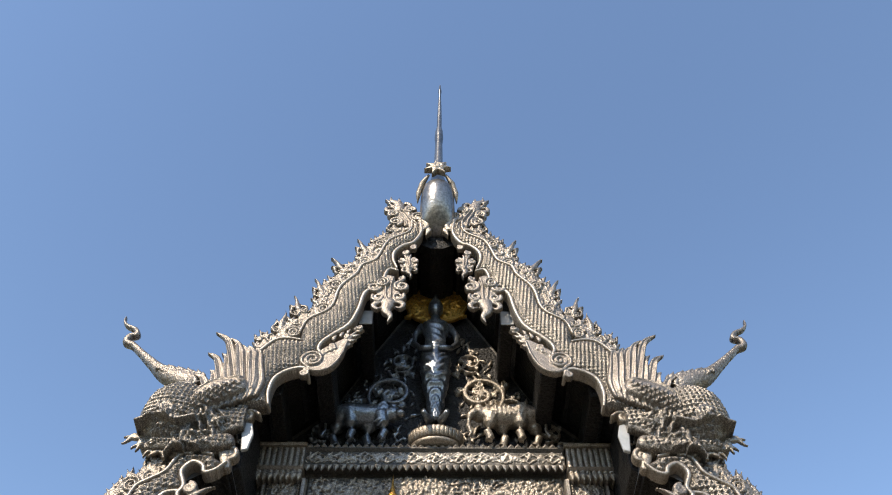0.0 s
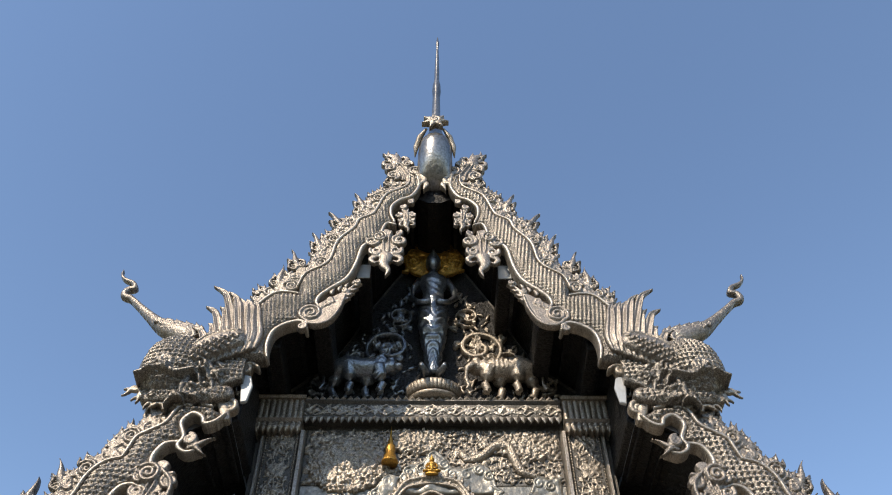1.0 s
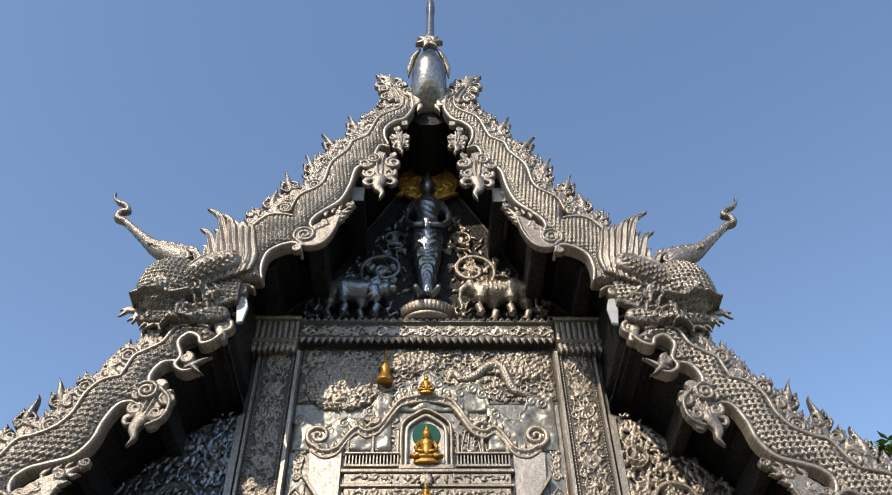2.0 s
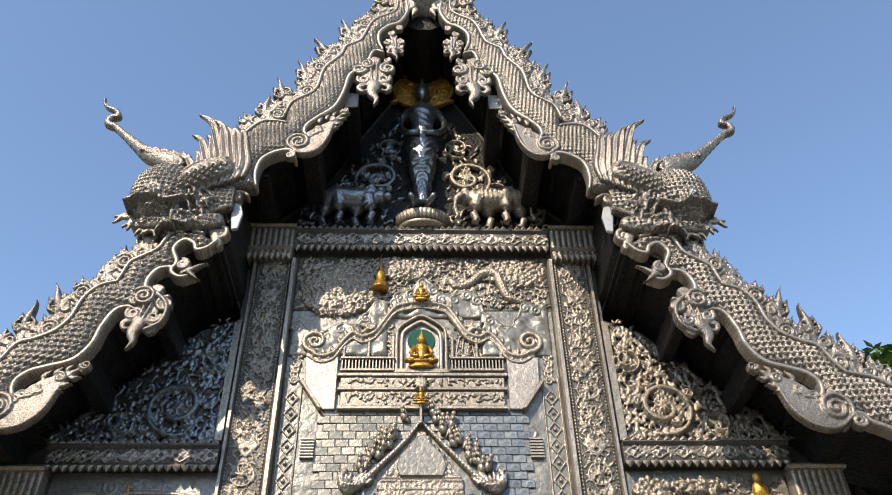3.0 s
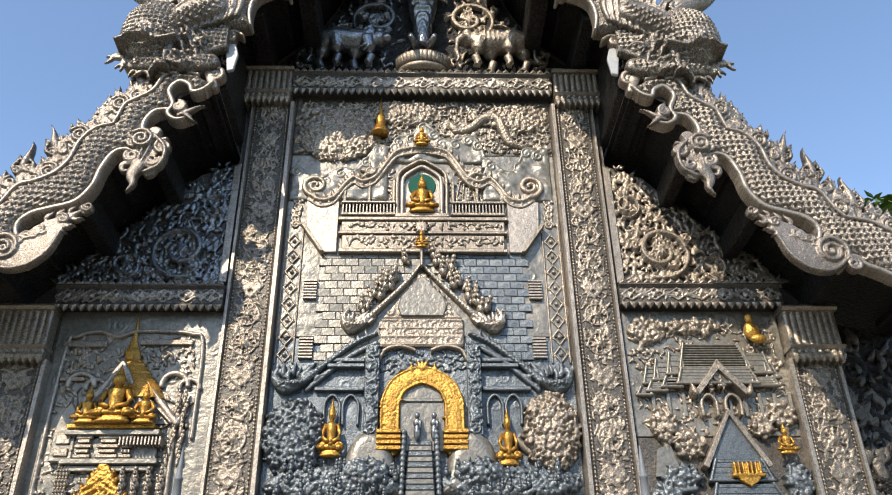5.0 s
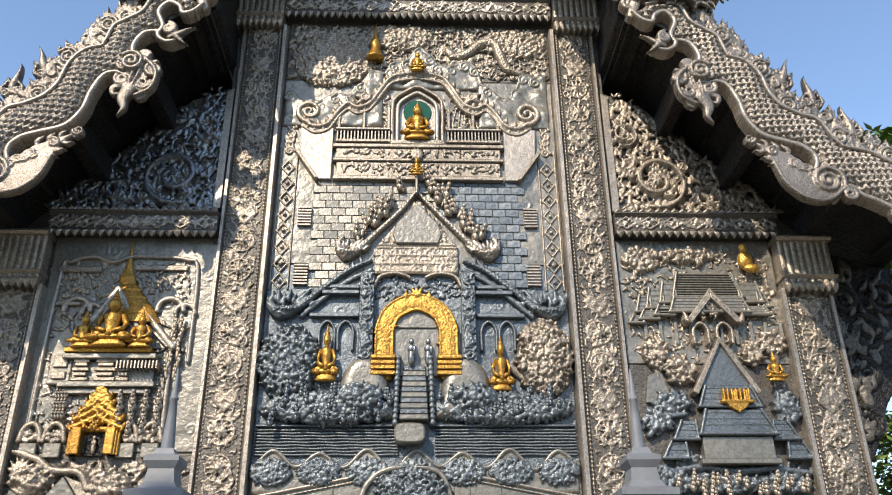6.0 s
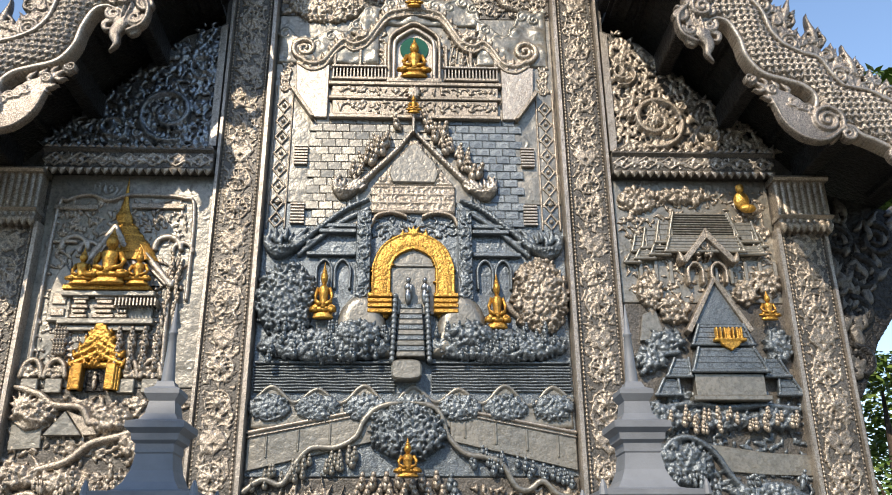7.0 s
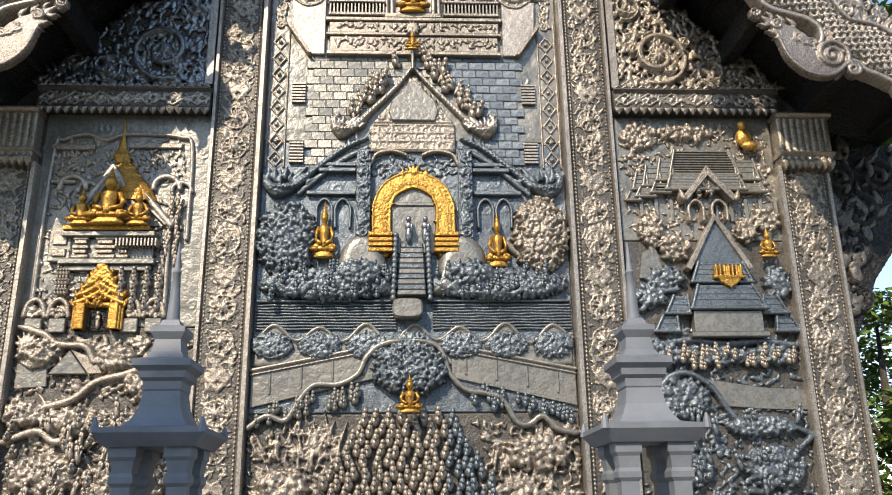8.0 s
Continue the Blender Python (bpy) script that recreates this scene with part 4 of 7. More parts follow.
def lintel(x0, x1, z0, z1, label, span=0.09):
    t = thing("lintel", ((x0 + x1) / 2, -0.1, z0), label, "lintel", "lintels of the front")
    h = z1 - z0
    moulding("beam", [(-0.02, z0 + 0.2 * h), (0.1, z0 + 0.2 * h), (0.14, z0 + 0.24 * h), (0.12, z0 + 0.3 * h), (0.12, z0 + 0.76 * h), (0.14, z0 + 0.8 * h), (0.16, z0 + 0.84 * h), (0.16, z0 + 0.88 * h), (-0.02, z0 + 0.88 * h)], x0, x1, TARNISH, t)
    c = Carving(x0, x1, z0 + 0.3 * h, z0 + 0.78 * h, 0.009)
    zm, hh = z0 + 0.53 * h, 0.21 * h
    fill_leaves(c, x0 + 0.02, x1 - 0.02, zm - hh + 0.015, zm + hh - 0.015, 0.02, 77, 0.002)
    n = round((x1 - x0) / (h * 0.72))
    for k in range(n):
        x = x0 + (k + 0.5) * (x1 - x0) / n
        q = (x1 - x0) / n * 0.42
        c.stroke([(x - q, zm), (x, zm + hh), (x + q, zm), (x, zm - hh), (x - q, zm)], 0.011, 1.0, 0.006)
        for p in range(4):
            flame(c, x, zm, 45 + 90 * p, hh * 0.8, 0.3, 0.9, 0.006, 0.26)
            flame(c, x + q * 1.15, zm, 90 * p + 20, hh * 0.7, 0.5, 0.9, 0.006, 0.26)
        c.stroke([(x, zm), (x, zm + 0.001)], hh * 0.25, 0.9, 0.01)
    put_mesh("diamond_band", c.mesh("diamond_band", BRIGHT, -0.122, 0.004), t, "band of diamond rosettes")
    # petals on top, teeth below
    n = max(4, round((x1 - x0) / span))
    s = (x1 - x0) / n
    key = round(s, 4), round(h, 4)
    if key not in TOOTH:
        d = 0.22 * h
        p = [(-s * 0.5, 0), (s * 0.5, 0), (s * 0.38, -d * 0.45), (s * 0.12, -d * 0.8), (0, -d), (-s * 0.12, -d * 0.8), (-s * 0.38, -d * 0.45)]
        bm = bmesh.new()
        f = [bm.verts.new((x, -0.15, z)) for x, z in p]
        g = [bm.verts.new((x, -0.12, z)) for x, z in p]
        m = bm.verts.new((0, -0.175, -d * 0.35))
        for i in range(7):
            j = (i + 1) % 7
            bm.faces.new((f[j], f[i], m))
            bm.faces.new((f[i], f[j], g[j], g[i]))
        bmesh.ops.recalc_face_normals(bm, faces=bm.faces)
        me = bpy.data.meshes.new("tooth")
        bm.to_mesh(me)
        bm.free()
        me.materials.append(BRIGHT)
        TOOTH[key] = me
    for k in range(n):
        x = x0 + (k + 0.5) * s
        for up in (0, 1):
            o = new("petal" if up else "tooth", TOOTH[key])
            o.parent = t
            o.matrix_parent_inverse = Matrix.Translation(-Vector(t.location))
            o.location = (x, 0, z0 + (0.87 if up else 0.23) * h)
            if up:
                o.rotation_euler = (0, math.pi, 0)
                o.scale = (1, 1, 0.8)
    return t


other_side(pilaster(1.6, 2.15, 0.9, 8.46, 3, "tall silver pilaster covered in beaten rosettes"))
other_side(capital(1.66, 2.24, 8.46, 8.98, 0.12))
other_side(pilaster(3.86, 4.45, 0.9, 5.0, 5, "outer silver pilaster covered in beaten foliage", SILVER))
other_side(capital(3.9, 4.47, 5.0, 5.6, 0.12))
lintel(CX - 1.655, CX + 1.635, 8.56, 8.98, "silver lintel with diamond rosettes and a toothed hem below the gable")
lintel(CX + 2.16, CX + 3.95, 5.58, 5.93, "silver lintel with a toothed hem above the side panel")
lintel(CX - 3.95, CX - 2.16, 5.54, 5.9, "shaded silver lintel with a toothed hem above the side panel")
tagged(box("plinth", CX - 4.6, CX + 4.6, -0.3, 0.0, 0.0, 0.9, SILVER, bevel=0.02), "silver-clad plinth under the front wall", "plinth", kind="structure")


# ---- gate posts ----
def gate_post(x, y, s):
    t = thing("gate_post", (x, y, 0), "grey painted gate post with an open lantern and stepped spire", "gate post", "gate posts")
    z = 1.93
    part("spire", lathe(bmesh.new(), [(0.05 * s, 2.6), (0.046 * s, 2.66), (0.041 * s, 2.74), (0.032 * s, 2.86), (0.025 * s, 2.98), (0.03 * s, 2.985), (0.03 * s, 3.0), (0.022 * s, 3.005), (0.018 * s, 3.06), (0.003, 3.2)], 16, cx=x, cy=y), PAINT, t, smooth=True)
    tiers = bmesh.new()
    rings = [(0.28, 1.86), (0.31, 1.89), (0.345, 1.93), (0.345, 1.96), (0.235, 1.975), (0.2, 1.985), (0.165, 2.03), (0.135, 2.1), (0.118, 2.2), (0.125, 2.21), (0.125, 2.26), (0.15, 2.28), (0.155, 2.32), (0.19, 2.35), (0.19, 2.39), (0.125, 2.41), (0.098, 2.45), (0.085, 2.53), (0.092, 2.54), (0.115, 2.575), (0.115, 2.605), (0.07, 2.625), (0.055, 2.66), (0.048, 2.665)]
    lathe(tiers, [(r * s, q) for r, q in rings], 4 * 4, True, x, y)
    part("stepped_roof", tiers, PAINT, t)
    for sx in (1, -1):
        for sy in (1, -1):
            bm = bmesh.new()
            lathe(bm, [(0.058 * s, 1.05), (0.058 * s, 1.66), (0.075 * s, 1.68), (0.075 * s, 1.71), (0.062 * s, 1.73), (0.07 * s, 1.79), (0.085 * s, 1.81), (0.085 * s, 1.862)], 16, True, x + sx * 0.17 * s, y + sy * 0.17 * s)
            part("lantern_post", bm, PAINT, t)
            bx, by = x + sx * 0.33 * s, y + sy * 0.33 * s
            part("corner_horn", lathe(bmesh.new(), [(0.03 * s, 1.93), (0.022 * s, 1.98), (0.006, 2.02)], 8, cx=bx, cy=by), PAINT, t)
    for o in t.children:
        for v in o.data.vertices:
            if v.co.z > 1.9:
                v.co.z = 1.9 + (v.co.z - 1.9) * 0.87
    part("pier", lathe(bmesh.new(), [(0.36 * s, 0.0), (0.36 * s, 0.12), (0.3 * s, 0.16), (0.27 * s, 0.2), (0.27 * s, 0.95), (0.31 * s, 0.99), (0.31 * s, 1.05)], 16, True, x, y), PAINT, t)


gate_post(-1.36, -3.5, 0.82)
gate_post(1.26, -3.5, 0.82)

# ---- figures ----
def seated_statue(x, y, z, h, label, mat=None, group=""):
    """A small seated figure on a lotus base, plain and unadorned."""
    bm = bmesh.new()
    u = h / 10.0
    lathe(bm, [(2.6 * u, z), (2.9 * u, z + 0.3 * u), (2.5 * u, z + 0.55 * u), (2.7 * u, z + 0.9 * u), (2.2 * u, z + 1.0 * u)], 20, cx=x, cy=y)
    for v in bm.verts:
        v.co.y = y + (v.co.y - y) * 0.35
    blob(bm, x, y - 0.3 * u, z + 1.55 * u, 2.6 * u, 0.9 * u, 0.6 * u)
    for s in (1, -1):
        limb(bm, [(x + s * 1.0 * u, y, z + 1.9 * u), (x + s * 2.3 * u, y - 0.3 * u, z + 1.75 * u), (x + s * 3.3 * u, y - 0.5 * u, z + 1.5 * u), (x + s * 1.6 * u, y - 0.9 * u, z + 1.4 * u)], [0.8 * u, 0.75 * u, 0.55 * u, 0.45 * u])
    limb(bm, [(x, y, z + 1.6 * u), (x, y, z + 2.7 * u), (x, y, z + 4.1 * u), (x, y, z + 5.2 * u), (x, y, z + 5.75 * u)], [1.3 * u, 1.0 * u, 1.25 * u, 1.55 * u, 0.7 * u], 16)
    for s in (1, -1):
        limb(bm, [(x + s * 1.45 * u, y, z + 5.3 * u), (x + s * 2.25 * u, y, z + 3.9 * u), (x + s * 2.1 * u, y - 0.5 * u, z + 2.9 * u), (x + s * 0.6 * u, y - 1.2 * u, z + 2.3 * u)], [0.55 * u, 0.5 * u, 0.42 * u, 0.33 * u])
    limb(bm, [(x, y, z + 5.8 * u), (x, y, z + 6.6 * u)], [0.6 * u, 0.5 * u])
    blob(bm, x, y - 0.1 * u, z + 7.1 * u, 1.0 * u, 1.0 * u, 1.2 * u)
    blob(bm, x, y, z + 8.2 * u, 0.65 * u, 0.65 * u, 0.55 * u)
    lathe(bm, [(0.45 * u, z + 8.5 * u), (0.3 * u, z + 9.0 * u), (0.18 * u, z + 9.4 * u), (0.03 * u, z + 10 * u)], 8, cx=x, cy=y)
    o = part("statue", bm, mat or GOLD, smooth=True)
    return tagged(o, label, "statue", group)


def standing_statue():
    x, y, z = CX - 0.01, -0.2, 9.24
    bm = bmesh.new()
    loops = []
    rows = [(0.0, 0.1, 0.09), (0.06, 0.1, 0.09), (0.2, 0.105, 0.1), (0.5, 0.165, 0.13), (0.8, 0.215, 0.15), (1.0, 0.23, 0.15), (1.15, 0.21, 0.13), (1.28, 0.165, 0.115), (1.45, 0.165, 0.12), (1.6, 0.235, 0.14), (1.7, 0.22, 0.12), (1.76, 0.1, 0.09), (1.85, 0.07, 0.07)]
    n = 36
    zz = np.linspace(0, 1.85, 90)
    rx = np.interp(zz, [r[0] for r in rows], [r[1] for r in rows])
    ry = np.interp(zz, [r[0] for r in rows], [r[2] for r in rows])
    for h, a, b in zip(zz, rx, ry):
        loop = []
        for i in range(n):
            t = 2 * math.pi * i / n
            fold = 0.0
            if 0.05 < h < 1.25:
                fold = 0.02 * math.sin(62 * (h - 0.75 * abs(math.cos(t)) * a / 0.2) + 0.6)
            elif 1.25 <= h < 1.68:
                fold = 0.006 * math.sin(60 * h + 5 * math.cos(t))
            loop.append(bm.verts.new((x + (a + fold) * math.cos(t), y + (b + fold) * math.sin(t), z + 0.08 + h)))
        loops.append(loop)
    for p, q in zip(loops, loops[1:]):
        for i in range(n):
            bm.faces.new((p[i], p[(i + 1) % n], q[(i + 1) % n], q[i]))
    bm.faces.new(loops[0][::-1])
    bm.faces.new(loops[-1])
    for s in (1, -1):
        limb(bm, [(x + s * 0.21, y, z + 1.74), (x + s * 0.31, y, z + 1.58), (x + s * 0.34, y - 0.03, z + 1.38), (x + s * 0.24, y - 0.12, z + 1.22), (x + s * 0.04, y - 0.17, z + 1.18)], [0.068, 0.056, 0.05, 0.042, 0.04], 12)
        limb(bm, [(x + s * 0.07, y, z + 0.14), (x + s * 0.09, y - 0.05, z + 0.05), (x + s * 0.17, y - 0.26, z + 0.03)], [0.06, 0.055, 0.035], 10)
        blob(bm, x + s * 0.1, y + 0.0, z + 2.09, 0.022, 0.03, 0.09, 8)
    blob(bm, x, y - 0.02, z + 2.1, 0.125, 0.12, 0.165, 18)
    blob(bm, x, y, z + 2.24, 0.085, 0.085, 0.075, 14)
    lathe(bm, [(0.05, z + 2.29), (0.035, z + 2.36), (0.02, z + 2.42), (0.004, z + 2.5)], 10, cx=x, cy=y)
    for v in bm.verts:
        v.co = Vector((x + (v.co.x - x) * 0.94, v.co.y, z + (v.co.z - z) * 1.14))
    o = part("statue", bm, PEWTER_SHADE, smooth=True)
    tagged(o, "dark pewter standing statue in a pleated robe on a lotus base", "statue")


standing_statue()


def lotus_base():
    t = thing("lotus_base", (CX, -0.25, 8.98), "silver lotus flower base under the standing statue", "pedestal")
    bm = bmesh.new()
    lathe(bm, [(0.3, 8.98), (0.34, 9.02), (0.28, 9.06), (0.36, 9.2), (0.3, 9.24)], 28, cx=CX, cy=-0.02)
    for v in bm.verts:
        v.co.y = -0.02 + (v.co.y + 0.02) * 0.75
    part("core", bm, SILVER, t, smooth=True)
    me = None
    for k in range(18):
        a = math.pi + math.pi * (k + 0.5) / 18
        bm2 = bmesh.new()
        if me is None:
            blob(bm2, 0, 0, 0, 0.055, 0.03, 0.08, 10)
            me = bpy.data.meshes.new("petal")
            bm2.to_mesh(me)
            me.materials.append(SILVER)
            me.polygons.foreach_set("use_smooth", np.ones(len(me.polygons), dtype=bool))
        bm2.free()
        o = put_mesh("petal", me, t)
        o.location = (CX + 0.34 * math.cos(a), -0.02 + 0.25 * math.sin(a), 9.13)
        o.rotation_euler = (0.25, 0, a + math.pi / 2)


lotus_base()


def halo():
    t = thing("halo", (CX, -0.1, 10.9), "pierced gilt halo of scrolls behind the statue's head", "halo")
    c = Carving(CX - 0.5, CX + 0.5, 10.75, 12.3, 0.011)
    ol = [(0.0, 12.2), (0.16, 12.02), (0.3, 11.9), (0.33, 11.72), (0.45, 11.6), (0.47, 11.38), (0.4, 11.2), (0.3, 11.08), (0.1, 11.0)]
    c.area([(CX + x, z) for x, z in ol] + [(CX - x, z) for x, z in ol[::-1][:-1]], 0.02)
    rng = random.Random(4)
    for s in (1, -1):
        for (x, z, r) in ((0.3, 11.35, 0.13), (0.2, 11.75, 0.11), (0.34, 11.58, 0.08), (0.12, 11.98, 0.08), (0.3, 11.15, 0.07)):
            c.stroke(spiral(CX + s * x, z, r, 0.01, 90, 1.8 * s, 22), [0.025, 0.016], 1.0, 0.02)
        for _ in range(26):
            flame(c, CX + s * rng.uniform(0.05, 0.42), rng.uniform(11.05, 11.95), rng.uniform(30, 150), 0.11, rng.uniform(-0.7, 0.7), 0.9, 0.02, 0.24)
        c.stroke([(CX + s * x, z) for x, z in ol], 0.018, 1.0, 0.02)
    me = c.mesh("plate", OLDGOLD, -0.1, 0.03)
    me.transform(Matrix.Translation((0, 0, 0.43)))
    put_mesh("plate", me, t)


halo()


# ---- gable field ----
def scroll_work(c, cx, cz, s, k=1.0, base=0.01, seed=0):
    """A big leafy scroll that winds towards the side s, with curling acanthus along its stem."""
    rng = random.Random(seed)
    stem = spiral(cx, cz, 0.38 * k, 0.03 * k, 250 if s > 0 else -70, 1.7 * s, 46)
    c.stroke(stem, [0.022 * k, 0.034 * k, 0.024 * k], 1.0, base + 0.03, groove=0.01)
    g = np.gradient(stem, axis=0)
    for i in range(1, 45):
        a = math.degrees(math.atan2(g[i, 1], g[i, 0]))
        z = 1.0 - i / 64
        out = 1 if i % 2 else -1
        flame(c, stem[i, 0], stem[i, 1], a + out * rng.uniform(30, 62) * s, rng.uniform(0.13, 0.2) * k * z, -out * 1.1 * s, 0.9, base + 0.008 * (i % 3), 0.15)
        if i % 5 == 0:
            p = stem[i] + 0.1 * k * z * np.array([math.cos(radians(a + 90 * out)), math.sin(radians(a + 90 * out))])
            c.stroke(spiral(p[0], p[1], 0.06 * k, 0.008, a, 1.5 * out, 16), [0.016 * k, 0.01], 1.0, base + 0.03)
    for i in range(7):
        flame(c, cx, cz, i * 51, 0.12 * k, 0.6, 1.0, base + 0.03, 0.2)
    return c


gable = thing("gable_relief", (CX, -0.02, 9.0), "shaded silver gable relief of leafy scrolls and two beasts", "relief")
# Flat dark sheet that gives the gable field the overhanging roof's shade.
extrude("backing", sides([(2.1, 8.985), (1.5, 9.55), (1.1, 10.3), (0.86, 10.9), (0.3, 11.95), (0.02, 12.35)]), 0.008, 0.018, DARK, gable, "dark backing with the roof's shade put into its colour")
for s, nm in ((1, "scroll_field"), (-1, "scroll_field")):
    c = Carving(CX + min(s * 0.2, s * 2.1), CX + max(s * 0.2, s * 2.1), 8.98, 11.6, 0.012)
    scroll_work(c, CX + s * 0.62, 9.98, s, 1.0, 0.02, 1)
    scroll_work(c, CX + s * 1.05, 9.72, -s, 0.6, 0.02, 2)
    scroll_work(c, CX + s * 0.5, 10.62, -s, 0.55, 0.02, 3)
    scroll_work(c, CX + s * 1.5, 9.3, s, 0.45, 0.02, 6)
    rng = random.Random(8)
    for _ in range(300):
        x, z = rng.uniform(0.3, 1.7), rng.uniform(9.0, 11.3)
        if z < 11.75 - 1.5 * x:
            flame(c, CX + s * x, z, rng.uniform(40, 140), rng.uniform(0.07, 0.15), rng.uniform(-0.9, 0.9), 0.9, 0.006, 0.2)
    # Left scrolls are silver too; the bluish metal puts their shade into the colour.
    put_mesh(nm, c.mesh(nm, PEWTER_SHADE if s < 0 else SILVER, 0.0, 0.004), gable)


def beast(s, kind):
    """A low-relief four-legged beast that faces the middle."""
    bm = bmesh.new()
    f = lambda x, z, y=-0.16: (CX + s * x, y, z)
    limb(bm, [f(1.36, 9.36), f(1.3, 9.42), f(1.16, 9.47), f(0.96, 9.45), f(0.78, 9.45), f(0.66, 9.44)], [0.08, 0.15, 0.185, 0.17, 0.165, 0.12], 18)
    for x, lean, y in ((1.28, 0.07, -0.1), (1.14, -0.05, -0.22), (0.86, 0.05, -0.1), (0.74, -0.07, -0.22)):
        limb(bm, [f(x, 9.42, y), f(x + lean * 0.6, 9.26, y), f(x + lean, 9.15, y), f(x + lean * 0.4, 9.03, y), f(x + lean * 0.4 - 0.02, 8.99, y)], [0.12, 0.085, 0.058, 0.05, 0.062], 12)
    blob(bm, CX + s * 0.58, -0.2, 9.46, 0.12, 0.11, 0.115)
    blob(bm, CX + s * 0.57, -0.22, 9.54, 0.07, 0.08, 0.06)
    if kind == "elephant":
        limb(bm, [f(0.52, 9.44, -0.27), f(0.44, 9.36, -0.28), f(0.42, 9.2, -0.27), f(0.46, 9.08, -0.26), f(0.42, 9.03, -0.26)], [0.065, 0.05, 0.038, 0.03, 0.024], 10)
        blob(bm, CX + s * 0.68, -0.29, 9.44, 0.065, 0.02, 0.1, 12)
        for k in range(7):
            limb(bm, [f(0.8 + 0.06 * k, 9.6, -0.22), f(0.79 + 0.06 * k, 9.5, -0.335), f(0.8 + 0.06 * k, 9.36, -0.32)], [0.006, 0.01, 0.006], 6)
    else:
        blob(bm, CX + s * 0.48, -0.25, 9.42, 0.075, 0.07, 0.06)
        for k in range(14):
            limb(bm, [f(0.62, 9.48, -0.25), f(0.7 + 0.03 * (k % 3), 9.62 - 0.03 * k, -0.29), f(0.76 + 0.03 * (k % 4), 9.58 - 0.032 * k, -0.26)], [0.03, 0.024, 0.006], 6)
    limb(bm, [f(1.38, 9.44), f(1.46, 9.4), f(1.45, 9.2), f(1.5, 9.1)], [0.03, 0.026, 0.022, 0.034], 8)
    # The left beast gets the bluish metal as painted shade.
    o = part("beast", bm, SILVER if s > 0 else PEWTER_SHADE, smooth=True)
    skin = o.modifiers.new("skin", "REMESH")
    skin.mode, skin.voxel_size, skin.use_smooth_shade = "VOXEL", 0.014, True
    tagged(o, "silver %s in high relief standing on the lintel" % kind, "statue")


beast(1, "elephant")
beast(-1, "lion")

# the fields under the lower roof
for s in (1, -1):
    t = thing("side_gable_relief", (CX + s * 2.9, -0.02, 5.95), "silver scroll relief filling the field under the lower roof" if s > 0 else "shaded silver scroll relief under the lower roof", "relief", "side gable reliefs")
    c = Carving(CX + min(s * 2.18, s * 4.2), CX + max(s * 2.18, s * 4.2), 5.9, 7.6, 0.012)
    fill_leaves(c, CX + min(s * 2.2, s * 4.1), CX + max(s * 2.2, s * 4.1), 5.92, 7.56, 0.034, 32, 0.003, 1.0, lambda x, z: z < 7.8 - 0.95 * (abs(x - CX) - 2.2))
    scroll_work(c, CX + s * 2.72, 6.36, s, 0.95, 0.03, 1)
    scroll_work(c, CX + s * 3.32, 6.15, -s, 0.5, 0.03, 2)
    scroll_work(c, CX + s * 2.4, 6.98, s, 0.45, 0.03, 3)
    rng = random.Random(9)
    for _ in range(520):
        x, z = rng.uniform(2.2, 4.1), rng.uniform(5.9, 7.55)
        if z < 7.75 - 0.95 * (x - 2.2):
            flame(c, CX + s * x, z, rng.uniform(30, 150), rng.uniform(0.07, 0.14), rng.uniform(-0.9, 0.9), 0.9, 0.008, 0.2)
    # Left field coloured bluish to stand for the roof's shade on silver.
    put_mesh("scroll_field", c.mesh("scroll_field", SILVER if s > 0 else PEWTER_SHADE, 0.0, 0.004), t)
    extrude("edge_strip", [(CX + s * 2.17, 5.95), (CX + s * 2.25, 5.95), (CX + s * 2.25, 7.5), (CX + s * 2.17, 7.55)], -0.05, 0.01, BRIGHT, t)

# boxed eave ends between the two roof tiers
for s in (1, -1):
    t = thing("eave_box", (CX + s * 2.45, -0.55, 7.85), "dark metal-clad box closing the eave between two roof tiers", "eave", "eave boxes")
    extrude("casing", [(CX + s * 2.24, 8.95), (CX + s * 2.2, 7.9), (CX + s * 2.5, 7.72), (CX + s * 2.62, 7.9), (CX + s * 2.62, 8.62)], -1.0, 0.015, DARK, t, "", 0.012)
    c = Carving(CX + s * 2.42 - 0.22, CX + s * 2.42 + 0.22, 7.75, 8.9, 0.012)
    floral(c, CX + s * 2.42 - 0.16, CX + s * 2.42 + 0.16, 7.95, 8.7, 12, 0.005, 0.25)
    put_mesh("leaf_panel", c.mesh("leaf_panel", SILVER, -1.005, 0.004), t)

# ---- the tall middle relief ----
mid = thing("relief_panel", (CX, 0.0, 0.9), "tall beaten silver relief of a temple, crowds, trees and clouds", "relief panel")


def carve(name, c, mat, parent, label="", y=0.0):
    return put_mesh(name, c.mesh(name, mat, y, 0.006), parent, label)


def dot(c, x, z, r, bulge=0.9, base=0.0):
    return c.stroke([(x, z), (x, z + 0.001)], r, bulge, base)


